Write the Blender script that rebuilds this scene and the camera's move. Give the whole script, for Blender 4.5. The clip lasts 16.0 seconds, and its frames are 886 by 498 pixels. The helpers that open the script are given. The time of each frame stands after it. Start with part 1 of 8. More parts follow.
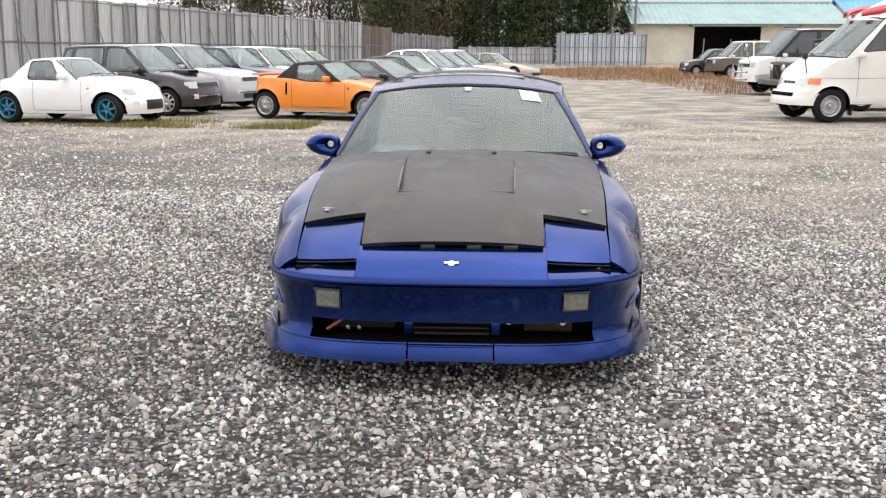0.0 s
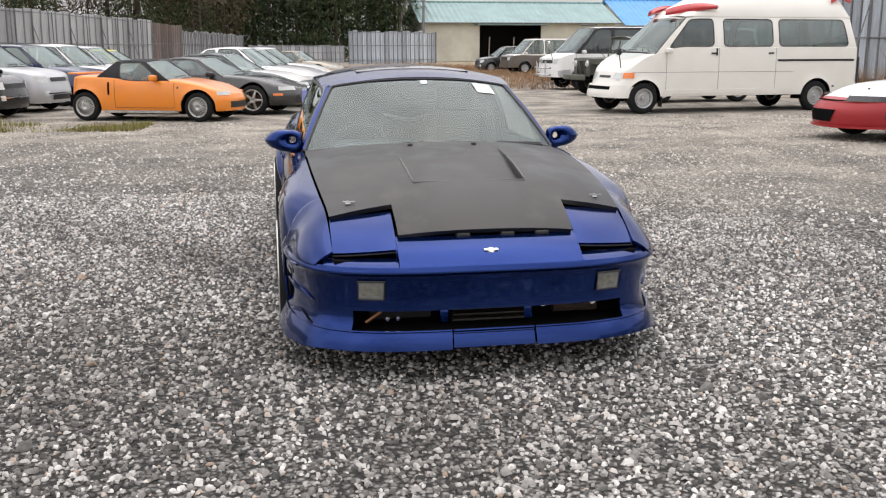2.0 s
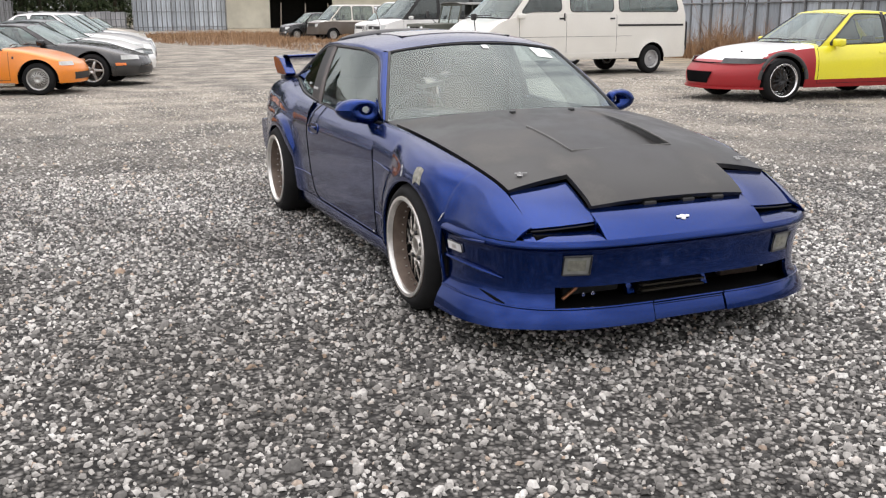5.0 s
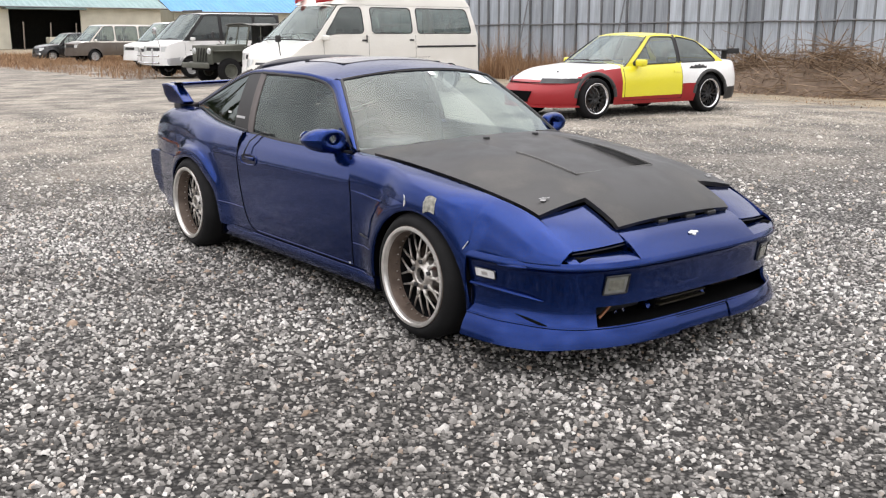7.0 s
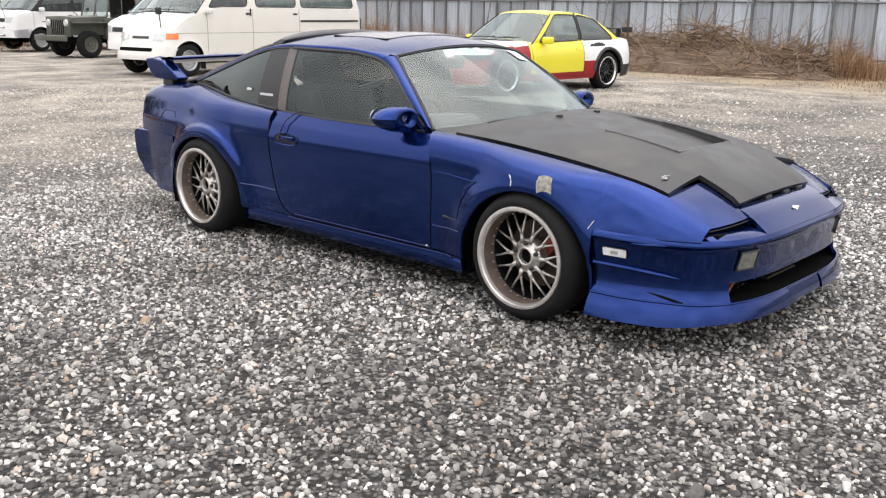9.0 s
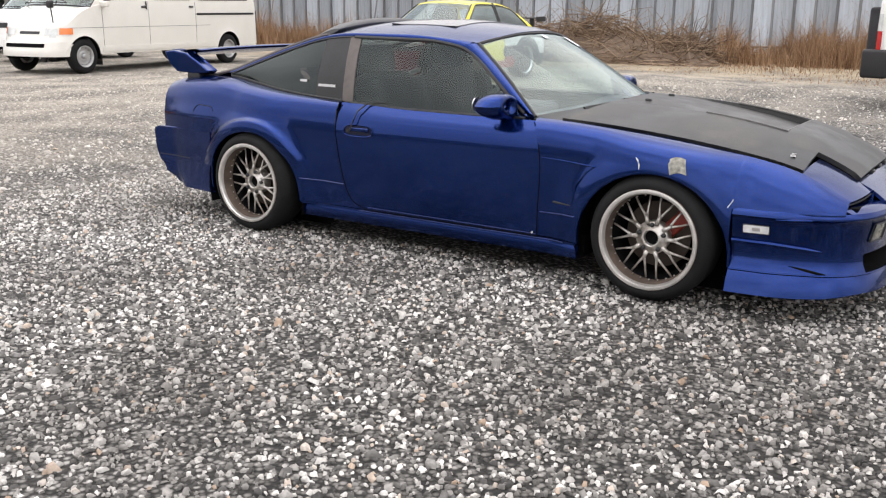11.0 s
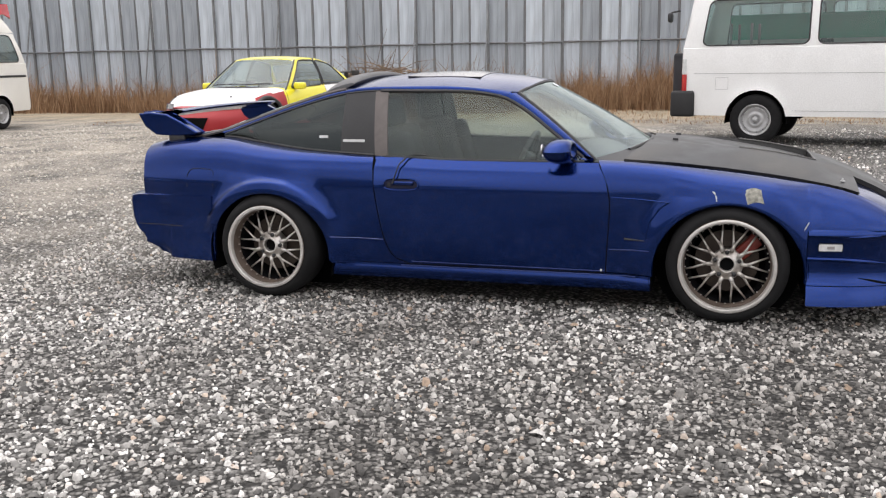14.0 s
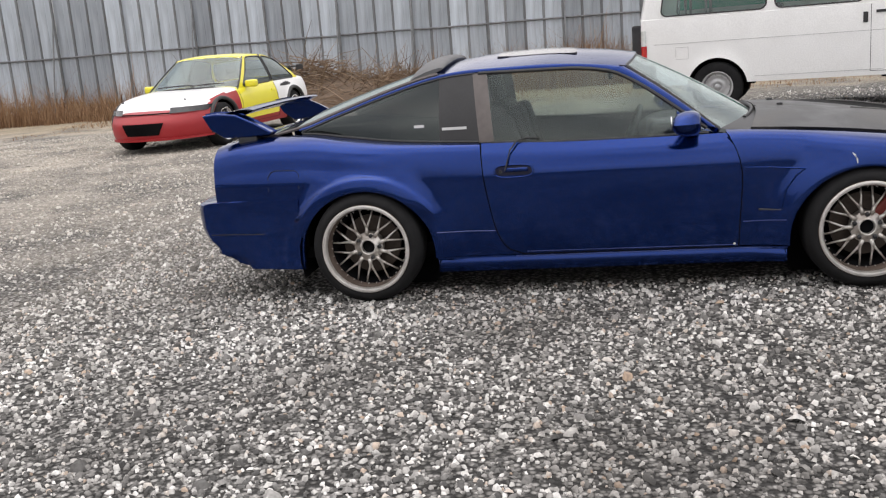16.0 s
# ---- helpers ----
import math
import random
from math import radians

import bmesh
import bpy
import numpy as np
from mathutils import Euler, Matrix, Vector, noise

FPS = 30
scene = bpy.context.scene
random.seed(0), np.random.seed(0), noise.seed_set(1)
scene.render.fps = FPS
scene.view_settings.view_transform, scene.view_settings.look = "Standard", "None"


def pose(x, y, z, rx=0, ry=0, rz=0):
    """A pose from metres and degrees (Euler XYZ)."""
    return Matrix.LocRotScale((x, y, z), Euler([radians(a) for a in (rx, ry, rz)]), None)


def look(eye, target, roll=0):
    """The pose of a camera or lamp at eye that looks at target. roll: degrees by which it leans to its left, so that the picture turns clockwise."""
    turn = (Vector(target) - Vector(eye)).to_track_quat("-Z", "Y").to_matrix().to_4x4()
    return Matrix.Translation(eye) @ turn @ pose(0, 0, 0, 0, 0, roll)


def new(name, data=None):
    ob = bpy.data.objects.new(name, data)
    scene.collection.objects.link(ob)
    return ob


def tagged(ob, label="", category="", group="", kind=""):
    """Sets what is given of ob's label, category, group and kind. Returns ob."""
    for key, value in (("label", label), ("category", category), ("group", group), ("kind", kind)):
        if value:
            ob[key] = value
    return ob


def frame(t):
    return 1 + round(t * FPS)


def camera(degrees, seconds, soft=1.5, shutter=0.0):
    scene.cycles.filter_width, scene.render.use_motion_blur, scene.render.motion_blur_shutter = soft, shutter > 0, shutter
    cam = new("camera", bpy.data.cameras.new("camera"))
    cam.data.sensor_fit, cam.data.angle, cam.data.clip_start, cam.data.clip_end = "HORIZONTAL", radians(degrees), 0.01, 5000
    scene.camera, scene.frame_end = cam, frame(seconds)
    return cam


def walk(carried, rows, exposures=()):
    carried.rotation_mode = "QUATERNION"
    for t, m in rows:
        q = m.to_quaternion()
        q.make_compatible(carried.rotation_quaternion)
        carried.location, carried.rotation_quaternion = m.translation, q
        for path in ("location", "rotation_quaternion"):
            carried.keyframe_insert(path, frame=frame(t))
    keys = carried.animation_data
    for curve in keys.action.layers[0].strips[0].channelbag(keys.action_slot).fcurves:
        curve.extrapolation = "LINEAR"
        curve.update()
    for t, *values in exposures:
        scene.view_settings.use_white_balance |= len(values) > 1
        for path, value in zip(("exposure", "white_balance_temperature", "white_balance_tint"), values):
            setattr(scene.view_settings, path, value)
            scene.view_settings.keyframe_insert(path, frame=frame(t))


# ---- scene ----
cam = camera(50.7, 16.0, soft=1.2)
PATH = [
    (0, (0.117, -4.547, 1.371), (0.039, -2.592, 0.956), 0.1),
    (0.5, (-0.127, -4.627, 1.365), (-0.084, -2.67, 0.953), -1.0),
    (1, (-0.367, -4.66, 1.361), (-0.255, -2.708, 0.944), -0.7),
    (1.5, (-0.628, -4.57, 1.364), (-0.414, -2.631, 0.919), -0.8),
    (2, (-0.892, -4.552, 1.344), (-0.529, -2.63, 0.926), -0.1),
    (2.5, (-1.155, -4.54, 1.352), (-0.693, -2.636, 0.949), -0.5),
    (3, (-1.414, -4.388, 1.338), (-0.886, -2.509, 0.899), 0.0),
    (3.5, (-1.684, -4.33, 1.315), (-1.071, -2.475, 0.887), 0.5),
    (4, (-1.968, -4.255, 1.331), (-1.282, -2.433, 0.876), -0.3),
    (4.2, (-2.064, -4.171, 1.318), (-1.358, -2.359, 0.85), -0.7),
    (6.3, (-2.931, -3.483, 1.356), (-1.839, -1.876, 0.881), 0.2),
    (6.5, (-3.045, -3.426, 1.361), (-1.885, -1.867, 0.891), -0.5),
    (7, (-3.302, -3.294, 1.368), (-2.086, -1.77, 0.921), -0.1),
    (7.5, (-3.5, -3.06, 1.366), (-2.239, -1.571, 0.925), 0.6),
    (8, (-3.743, -2.862, 1.347), (-2.389, -1.449, 0.933), 1.6),
    (8.5, (-3.955, -2.667, 1.363), (-2.524, -1.357, 0.874), 0.7),
    (9, (-4.104, -2.398, 1.36), (-2.647, -1.12, 0.867), 0.8),
    (9.5, (-4.368, -2.188, 1.356), (-2.836, -0.992, 0.884), 0.9),
    (10, (-4.567, -1.972, 1.355), (-2.996, -0.83, 0.875), 0.1),
    (10.2, (-4.616, -1.84, 1.347), (-3.047, -0.716, 0.823), -0.4),
    (12.3, (-5.254, -0.87, 1.311), (-3.462, -0.073, 0.919), -0.3),
    (12.5, (-5.335, -0.773, 1.325), (-3.527, -0.023, 0.914), -1.8),
    (13, (-5.404, -0.496, 1.309), (-3.593, 0.231, 0.872), -2.4),
    (13.5, (-5.414, -0.201, 1.309), (-3.57, 0.448, 0.886), -1.0),
    (14, (-5.495, 0.104, 1.312), (-3.612, 0.648, 0.913), -1.0),
    (14.5, (-5.495, 0.39, 1.31), (-3.618, 0.939, 0.89), -3.1),
    (15, (-5.456, 0.699, 1.306), (-3.555, 1.177, 0.913), -1.4),
    (15.5, (-5.513, 0.993, 1.331), (-3.583, 1.329, 0.931), -1.9),
    (16, (-5.462, 1.269, 1.317), (-3.538, 1.605, 0.886), -4.5),
]
walk(cam, [(t, look(eye, target, roll)) for t, eye, target, roll in PATH],
     exposures=[(0.0, 0.16, 6500, 13), (0.5, -0.14, 6500, 13), (1.0, -0.10, 6500, 13), (2.5, -0.18, 6500, 13), (3.0, -0.26, 6500, 13), (4.2, -0.18, 6500, 13), (6.3, 0.06, 6500, 13), (7.0, 0.06, 6500, 13), (8.0, 0.0, 6500, 13), (9.0, 0.2, 6500, 13), (9.5, 0.14, 6500, 13), (10.2, 0.22, 6500, 13), (12.5, 0.0, 6500, 13), (13.0, 0.04, 6500, 13), (14.0, -0.02, 6500, 13), (15.0, 0.0, 6500, 13), (15.5, -0.18, 6500, 13), (16.0, -0.15, 6500, 13)])

# ---- world and light ----
world = bpy.data.worlds.new("overcast_sky")
scene.world = world
world.use_nodes = True
wn, wl = world.node_tree.nodes, world.node_tree.links
wn.clear()
w_out = wn.new("ShaderNodeOutputWorld")
w_bg = wn.new("ShaderNodeBackground")
w_sky = wn.new("ShaderNodeTexSky")
w_sky.sky_type = "NISHITA"
w_sky.sun_disc = False
w_sky.sun_elevation = radians(75)
w_sky.sun_rotation = radians(34)
w_sky.dust_density = 4.0
w_co = wn.new("ShaderNodeTexCoord")
w_noise = wn.new("ShaderNodeTexNoise")
w_noise.inputs["Scale"].default_value = 2.6
w_noise.inputs["Detail"].default_value = 6.0
w_ramp = wn.new("ShaderNodeValToRGB")
w_ramp.color_ramp.elements[0].position, w_ramp.color_ramp.elements[0].color = 0.32, (5.4, 5.45, 5.65, 1)
w_ramp.color_ramp.elements[1].position, w_ramp.color_ramp.elements[1].color = 0.70, (11.7, 11.4, 11.0, 1)
w_mix = wn.new("ShaderNodeMix")
w_mix.data_type = "RGBA"
w_mix.inputs[0].default_value = 0.86
wl.new(w_co.outputs["Generated"], w_noise.inputs["Vector"])
wl.new(w_noise.outputs["Fac"], w_ramp.inputs["Fac"])
wl.new(w_sky.outputs["Color"], w_mix.inputs[6])
wl.new(w_ramp.outputs["Color"], w_mix.inputs[7])
w_sep = wn.new("ShaderNodeSeparateXYZ")
wl.new(w_co.outputs["Generated"], w_sep.inputs[0])
w_rise = wn.new("ShaderNodeMath")
w_rise.operation = "MULTIPLY_ADD"
w_rise.use_clamp = False
w_rise.inputs[1].default_value, w_rise.inputs[2].default_value = 0.98, 0.56
wl.new(w_sep.outputs["Z"], w_rise.inputs[0])
w_str = wn.new("ShaderNodeMath")
w_str.operation = "MULTIPLY"
w_str.inputs[1].default_value = 0.188
# the cloud is a little thinner towards the south-west
w_west = wn.new("ShaderNodeMath")
w_west.operation = "MULTIPLY_ADD"
w_west.inputs[1].default_value = -0.08
wl.new(w_sep.outputs["X"], w_west.inputs[0])
wl.new(w_rise.outputs[0], w_west.inputs[2])
w_south = wn.new("ShaderNodeMath")
w_south.operation = "MULTIPLY_ADD"
w_south.inputs[1].default_value = -0.04
wl.new(w_sep.outputs["Y"], w_south.inputs[0])
wl.new(w_west.outputs[0], w_south.inputs[2])
wl.new(w_south.outputs[0], w_str.inputs[0])
wl.new(w_mix.outputs[2], w_bg.inputs["Color"])
wl.new(w_str.outputs[0], w_bg.inputs["Strength"])
wl.new(w_bg.outputs["Background"], w_out.inputs["Surface"])

sun_data = bpy.data.lights.new("sun", "SUN")
sun_data.energy, sun_data.angle, sun_data.color = 0.8, radians(75), (1.0, 0.96, 0.9)
sun = new("sun", sun_data)
sun.matrix_world = look((6, 9, 40), (0, 0, 0))

# ---- materials ----
MATS = {}


def nodes_of(name):
    m = bpy.data.materials.new(name)
    m.use_nodes = True
    nt = m.node_tree
    return m, nt.nodes, nt.links, nt.nodes["Principled BSDF"]


def tex_coord(n, l, scale, detail=4.0, kind="ShaderNodeTexNoise", space="Object", stretch=None):
    co = n.new("ShaderNodeTexCoord")
    t = n.new(kind)
    t.inputs["Scale"].default_value = scale
    if kind == "ShaderNodeTexNoise":
        t.inputs["Detail"].default_value = detail
    if stretch:
        mp = n.new("ShaderNodeMapping")
        mp.inputs["Scale"].default_value = stretch
        l.new(co.outputs[space], mp.inputs["Vector"])
        l.new(mp.outputs["Vector"], t.inputs["Vector"])
    else:
        l.new(co.outputs[space], t.inputs["Vector"])
    return t


def ramp(n, l, src, stops):
    r = n.new("ShaderNodeValToRGB")
    cr = r.color_ramp
    while len(cr.elements) < len(stops):
        cr.elements.new(0.5)
    for e, (p, c) in zip(cr.elements, stops):
        e.position, e.color = p, (*c, 1)
    l.new(src, r.inputs["Fac"])
    return r


def mixc(n, l, fac, a, b, mode="MIX"):
    m = n.new("ShaderNodeMix")
    m.data_type, m.blend_type = "RGBA", mode
    for sock, v in ((m.inputs[0], fac), (m.inputs[6], a), (m.inputs[7], b)):
        if isinstance(v, (int, float)):
            sock.default_value = v
        elif isinstance(v, tuple):
            sock.default_value = (*v, 1)
        else:
            l.new(v, sock)
    return m.outputs[2]


def bump(n, l, p, src, strength, dist):
    b = n.new("ShaderNodeBump")
    b.inputs["Strength"].default_value, b.inputs["Distance"].default_value = strength, dist
    l.new(src, b.inputs["Height"])
    l.new(b.outputs["Normal"], p.inputs["Normal"])


def plain(name, col, rough=0.5, metal=0.0, coat=0.0, vary=0.12, scale=6.0, bumps=0.0, bscale=200.0):
    """A surface of one colour with broad and fine variation."""
    if name in MATS:
        return MATS[name]
    m, n, l, p = nodes_of(name)
    t1 = tex_coord(n, l, scale, 5.0)
    t2 = tex_coord(n, l, scale * 14, 3.0)
    lo = tuple(c * (1 - vary) for c in col)
    hi = tuple(min(1, c * (1 + vary)) for c in col)
    r = ramp(n, l, t1.outputs["Fac"], [(0.3, lo), (0.7, hi)])
    c = mixc(n, l, 0.25 * min(1, vary * 4), r.outputs["Color"], ramp(n, l, t2.outputs["Fac"], [(0.35, lo), (0.65, hi)]).outputs["Color"])
    l.new(c, p.inputs["Base Color"])
    p.inputs["Roughness"].default_value, p.inputs["Metallic"].default_value = rough, metal
    p.inputs["Coat Weight"].default_value, p.inputs["Coat Roughness"].default_value = coat, 0.06
    if bumps:
        bump(n, l, p, tex_coord(n, l, bscale, 3.0).outputs["Fac"], bumps, 0.004)
    MATS[name] = m
    return m


def paint(name, col, rough=0.32, metal=0.0, coat=0.7, dirt=0.12):
    """Car paint: clear coat, a little dust that gathers in soft patches."""
    if name in MATS:
        return MATS[name]
    m, n, l, p = nodes_of(name)
    dust = tex_coord(n, l, 2.2, 8.0)
    fine = tex_coord(n, l, 60, 4.0)
    d = ramp(n, l, dust.outputs["Fac"], [(0.42, (0, 0, 0)), (0.75, (dirt, dirt, dirt))])
    f = ramp(n, l, fine.outputs["Fac"], [(0.3, tuple(c * 0.93 for c in col)), (0.7, tuple(min(1, c * 1.06) for c in col))])
    c = mixc(n, l, d.outputs["Color"], f.outputs["Color"], (0.36, 0.34, 0.31))
    l.new(c, p.inputs["Base Color"])
    rr = ramp(n, l, dust.outputs["Fac"], [(0.35, (rough,) * 3), (0.75, (rough + 0.16,) * 3)])
    l.new(rr.outputs["Color"], p.inputs["Roughness"])
    p.inputs["Metallic"].default_value = metal
    p.inputs["Coat Weight"].default_value, p.inputs["Coat Roughness"].default_value = coat, 0.08
    bump(n, l, p, tex_coord(n, l, 9.0, 2.0).outputs["Fac"], 0.05, 0.004)
    MATS[name] = m
    return m


def glass(name, tint=(0.75, 0.82, 0.8), clear=0.5, rough=0.02, gloss=0.08, film=0.08):
    """A thin tinted pane: lets part of the light straight through and mirrors the rest by Fresnel."""
    if name in MATS:
        return MATS[name]
    m, n, l, p = nodes_of(name)
    n.remove(p)
    out = n["Material Output"]
    tr = n.new("ShaderNodeBsdfTransparent")
    tr.inputs["Color"].default_value = (*(c * clear for c in tint), 1)
    gl = n.new("ShaderNodeBsdfGlossy")
    gl.inputs["Roughness"].default_value = rough
    gl.inputs["Color"].default_value = (0.90, 1.0, 0.98, 1)
    lw = n.new("ShaderNodeLayerWeight")
    lw.inputs["Blend"].default_value = 0.5
    pw = n.new("ShaderNodeMath")
    pw.operation = "POWER"
    pw.inputs[1].default_value = 4.0
    l.new(lw.outputs["Facing"], pw.inputs[0])
    fr = n.new("ShaderNodeMath")
    fr.operation = "MULTIPLY_ADD"
    fr.inputs[1].default_value, fr.inputs[2].default_value = 1 - gloss - 0.02, gloss
    l.new(pw.outputs[0], fr.inputs[0])
    veil = n.new("ShaderNodeBsdfDiffuse")
    veil.inputs["Color"].default_value = (0.45, 0.47, 0.46, 1)
    dust = tex_coord(n, l, 4.0, 6.0)
    dr = ramp(n, l, dust.outputs["Fac"], [(0.3, (film * 0.5,) * 3), (0.75, (film * 1.5,) * 3)])
    m1 = n.new("ShaderNodeMixShader")
    m1.inputs[0].default_value = 0.0
    if film > 0.03:
        l.new(dr.outputs["Color"], m1.inputs[0])
    l.new(tr.outputs[0], m1.inputs[1])
    l.new(veil.outputs[0], m1.inputs[2])
    m2 = n.new("ShaderNodeMixShader")
    l.new(fr.outputs[0], m2.inputs[0])
    l.new(m1.outputs[0], m2.inputs[1])
    l.new(gl.outputs[0], m2.inputs[2])
    l.new(m2.outputs[0], out.inputs["Surface"])
    MATS[name] = m
    return m


RUBBER = plain("tyre_rubber", (0.011, 0.011, 0.0115), 0.8, vary=0.35, scale=9, bumps=0.3, bscale=140)
RUBBER.node_tree.nodes["Principled BSDF"].inputs["Specular IOR Level"].default_value = 0.22
BLACK = plain("black_plastic", (0.018, 0.018, 0.019), 0.45, vary=0.3)
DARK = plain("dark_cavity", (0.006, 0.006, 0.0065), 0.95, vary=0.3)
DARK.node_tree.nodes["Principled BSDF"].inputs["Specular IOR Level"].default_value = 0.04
SEAM = plain("panel_gap", (0.01, 0.01, 0.012), 0.8, vary=0.2)
CHROME = plain("chrome", (0.75, 0.75, 0.76), 0.18, 1.0, vary=0.08)
ALLOY = plain("worn_alloy", (0.52, 0.51, 0.49), 0.38, 0.85, vary=0.2, scale=12)
STEEL_RIM = plain("steel_rim", (0.42, 0.42, 0.42), 0.45, 0.5, vary=0.2, scale=10)
LENS = plain("lamp_lens", (0.62, 0.64, 0.63), 0.12, 0.0, 0.8, vary=0.15, scale=20)
AMBER = plain("amber_lens", (0.8, 0.2, 0.03), 0.15, 0.0, 0.8)
RED_LENS = plain("red_lens", (0.45, 0.02, 0.025), 0.15, 0.0, 0.8, vary=0.2)
SEAT = plain("seat_cloth", (0.03, 0.03, 0.033), 0.9, vary=0.3, bumps=0.3)
PLATE = plain("plate_white", (0.7, 0.7, 0.66), 0.5)
PLATE_INK = plain("plate_ink", (0.02, 0.09, 0.05), 0.5)
WINDOW = glass("car_window", (0.72, 0.82, 0.79), 0.72, gloss=0.10, film=0.10)
DARK_WINDOW = glass("tinted_window", (0.5, 0.52, 0.5), 0.22)
SCREEN = glass("windscreen", (0.80, 0.90, 0.92), 0.92, gloss=0.08, film=0.0, rough=0.0)
TEAL_WINDOW = glass("frosted_teal_window", (0.55, 0.72, 0.68), 0.6, gloss=0.10, film=0.16)


# ---- mesh helpers ----
def part(name, geo, mat, parent=None, label="", smooth=True, thick=0.0, bevel=0.0):
    """Links verts and faces as one mesh object under its thing."""
    verts, faces = geo
    me = bpy.data.meshes.new(name)
    me.from_pydata([tuple(v) for v in verts], [], faces)
    me.materials.append(mat)
    if smooth:
        me.shade_smooth()
        me.set_sharp_from_angle(angle=radians(38))
        if thick:
            # crisp rims where the sheet ends
            bm = bmesh.new()
            bm.from_mesh(me)
            for e in bm.edges:
                if e.is_boundary:
                    e.smooth = False
            bm.to_mesh(me)
            bm.free()
    me.update()
    ob = new(name, me)
    if parent is not None:
        ob.parent = parent
    if label:
        tagged(ob, label)
    if bevel:
        b = ob.modifiers.new("bevel", "BEVEL")
        b.width, b.segments, b.limit_method = bevel, 2, "ANGLE"
    if thick:
        s = ob.modifiers.new("thickness", "SOLIDIFY")
        s.thickness, s.offset = thick, -1.0
    return ob


def thing(name, label, category, m=None, group="", kind=""):
    ob = new(name)
    if m is not None:
        ob.matrix_world = m
    return tagged(ob, label, category, group, kind)


def join(*geos):
    V, F = [], []
    for v, f in geos:
        o = len(V)
        V.extend(v)
        F.extend([tuple(i + o for i in q) for q in f])
    return V, F


def moved(geo, m):
    return [m @ Vector(v) for v in geo[0]], geo[1]


def flipped(geo):
    """The mirror image across the car's middle plane."""
    return [(-v[0], v[1], v[2]) for v in geo[0]], [tuple(reversed(f)) for f in geo[1]]


def sheet(f, us, vs, closed=False, flip=False):
    """A grid of points f(u, v)."""
    V = [f(u, v) for u in us for v in vs]
    k, F = len(vs), []
    for i in range(len(us) - 1 + (1 if closed else 0)):
        for j in range(k - 1):
            a, b = i * k + j, ((i + 1) % len(us)) * k + j
            q = (a, b, b + 1, a + 1)
            F.append(tuple(reversed(q)) if flip else q)
    return V, F


def box(x0, x1, y0, y1, z0, z1):
    V = [(x, y, z) for x in (x0, x1) for y in (y0, y1) for z in (z0, z1)]
    return V, [(0, 1, 3, 2), (4, 6, 7, 5), (0, 4, 5, 1), (2, 3, 7, 6), (0, 2, 6, 4), (1, 5, 7, 3)]


def rounded_box(x0, x1, y0, y1, z0, z1, r):
    """A box with chamfered edges."""
    bm = bmesh.new()
    bmesh.ops.create_cube(bm, size=1.0)
    for v in bm.verts:
        v.co = Vector(((x0 + x1) / 2 + v.co.x * (x1 - x0), (y0 + y1) / 2 + v.co.y * (y1 - y0), (z0 + z1) / 2 + v.co.z * (z1 - z0)))
    bmesh.ops.bevel(bm, geom=bm.edges[:], offset=r, segments=3, profile=0.5, affect="EDGES")
    bm.verts.index_update()
    g = [v.co.copy() for v in bm.verts], [tuple(v.index for v in f.verts) for f in bm.faces]
    bm.free()
    return g


def lathe(profile, n=32, axis="x"):
    """Turns (along, radius) points round an axis."""
    V, F, k = [], [], len(profile)
    for i in range(n):
        a = 2 * math.pi * i / n
        for d, r in profile:
            c, s = r * math.cos(a), r * math.sin(a)
            V.append((d, c, s) if axis == "x" else (c, s, d) if axis == "z" else (c, d, s))
    for i in range(n):
        for j in range(k - 1):
            a, b = i * k + j, ((i + 1) % n) * k + j
            F.append((a, b, b + 1, a + 1))
    return V, F


def tube(points, r, n=8):
    """A round bar along a line of points."""
    pts = [Vector(p) for p in points]
    V, F = [], []
    for i, p in enumerate(pts):
        d = (pts[min(i + 1, len(pts) - 1)] - pts[max(i - 1, 0)]).normalized()
        a = d.cross(Vector((0, 0, 1)) if abs(d.z) < 0.9 else Vector((1, 0, 0))).normalized()
        b = d.cross(a)
        rr = r[i] if isinstance(r, (list, tuple)) else r
        for k in range(n):
            t = 2 * math.pi * k / n
            V.append(p + a * (rr * math.cos(t)) + b * (rr * math.sin(t)))
    for i in range(len(pts) - 1):
        for k in range(n):
            q = i * n + k
            w = i * n + (k + 1) % n
            F.append((q, w, w + n, q + n))
    F.append(tuple(range(n - 1, -1, -1)))
    F.append(tuple(range((len(pts) - 1) * n, len(pts) * n)))
    return V, F


def curve_at(pts):
    """A smooth monotone-ish function through (x, y) points (cubic Hermite, flat where it turns)."""
    X = [p[0] for p in pts]
    Y = [p[1] for p in pts]
    S = [(Y[i + 1] - Y[i]) / (X[i + 1] - X[i]) for i in range(len(X) - 1)]
    T = [S[0]] + [0 if S[i - 1] * S[i] <= 0 else 2 * S[i - 1] * S[i] / (S[i - 1] + S[i]) for i in range(1, len(S))] + [S[-1]]

    def f(x):
        if x <= X[0]:
            return Y[0]
        if x >= X[-1]:
            return Y[-1]
        i = max(j for j in range(len(X)) if X[j] <= x)
        i = min(i, len(X) - 2)
        h = X[i + 1] - X[i]
        t = (x - X[i]) / h
        return (Y[i] * (1 + 2 * t) * (1 - t) ** 2 + T[i] * h * t * (1 - t) ** 2 + Y[i + 1] * t * t * (3 - 2 * t) + T[i + 1] * h * t * t * (t - 1))
    return f


def span(a, b, n):
    return [a + (b - a) * i / n for i in range(n + 1)]


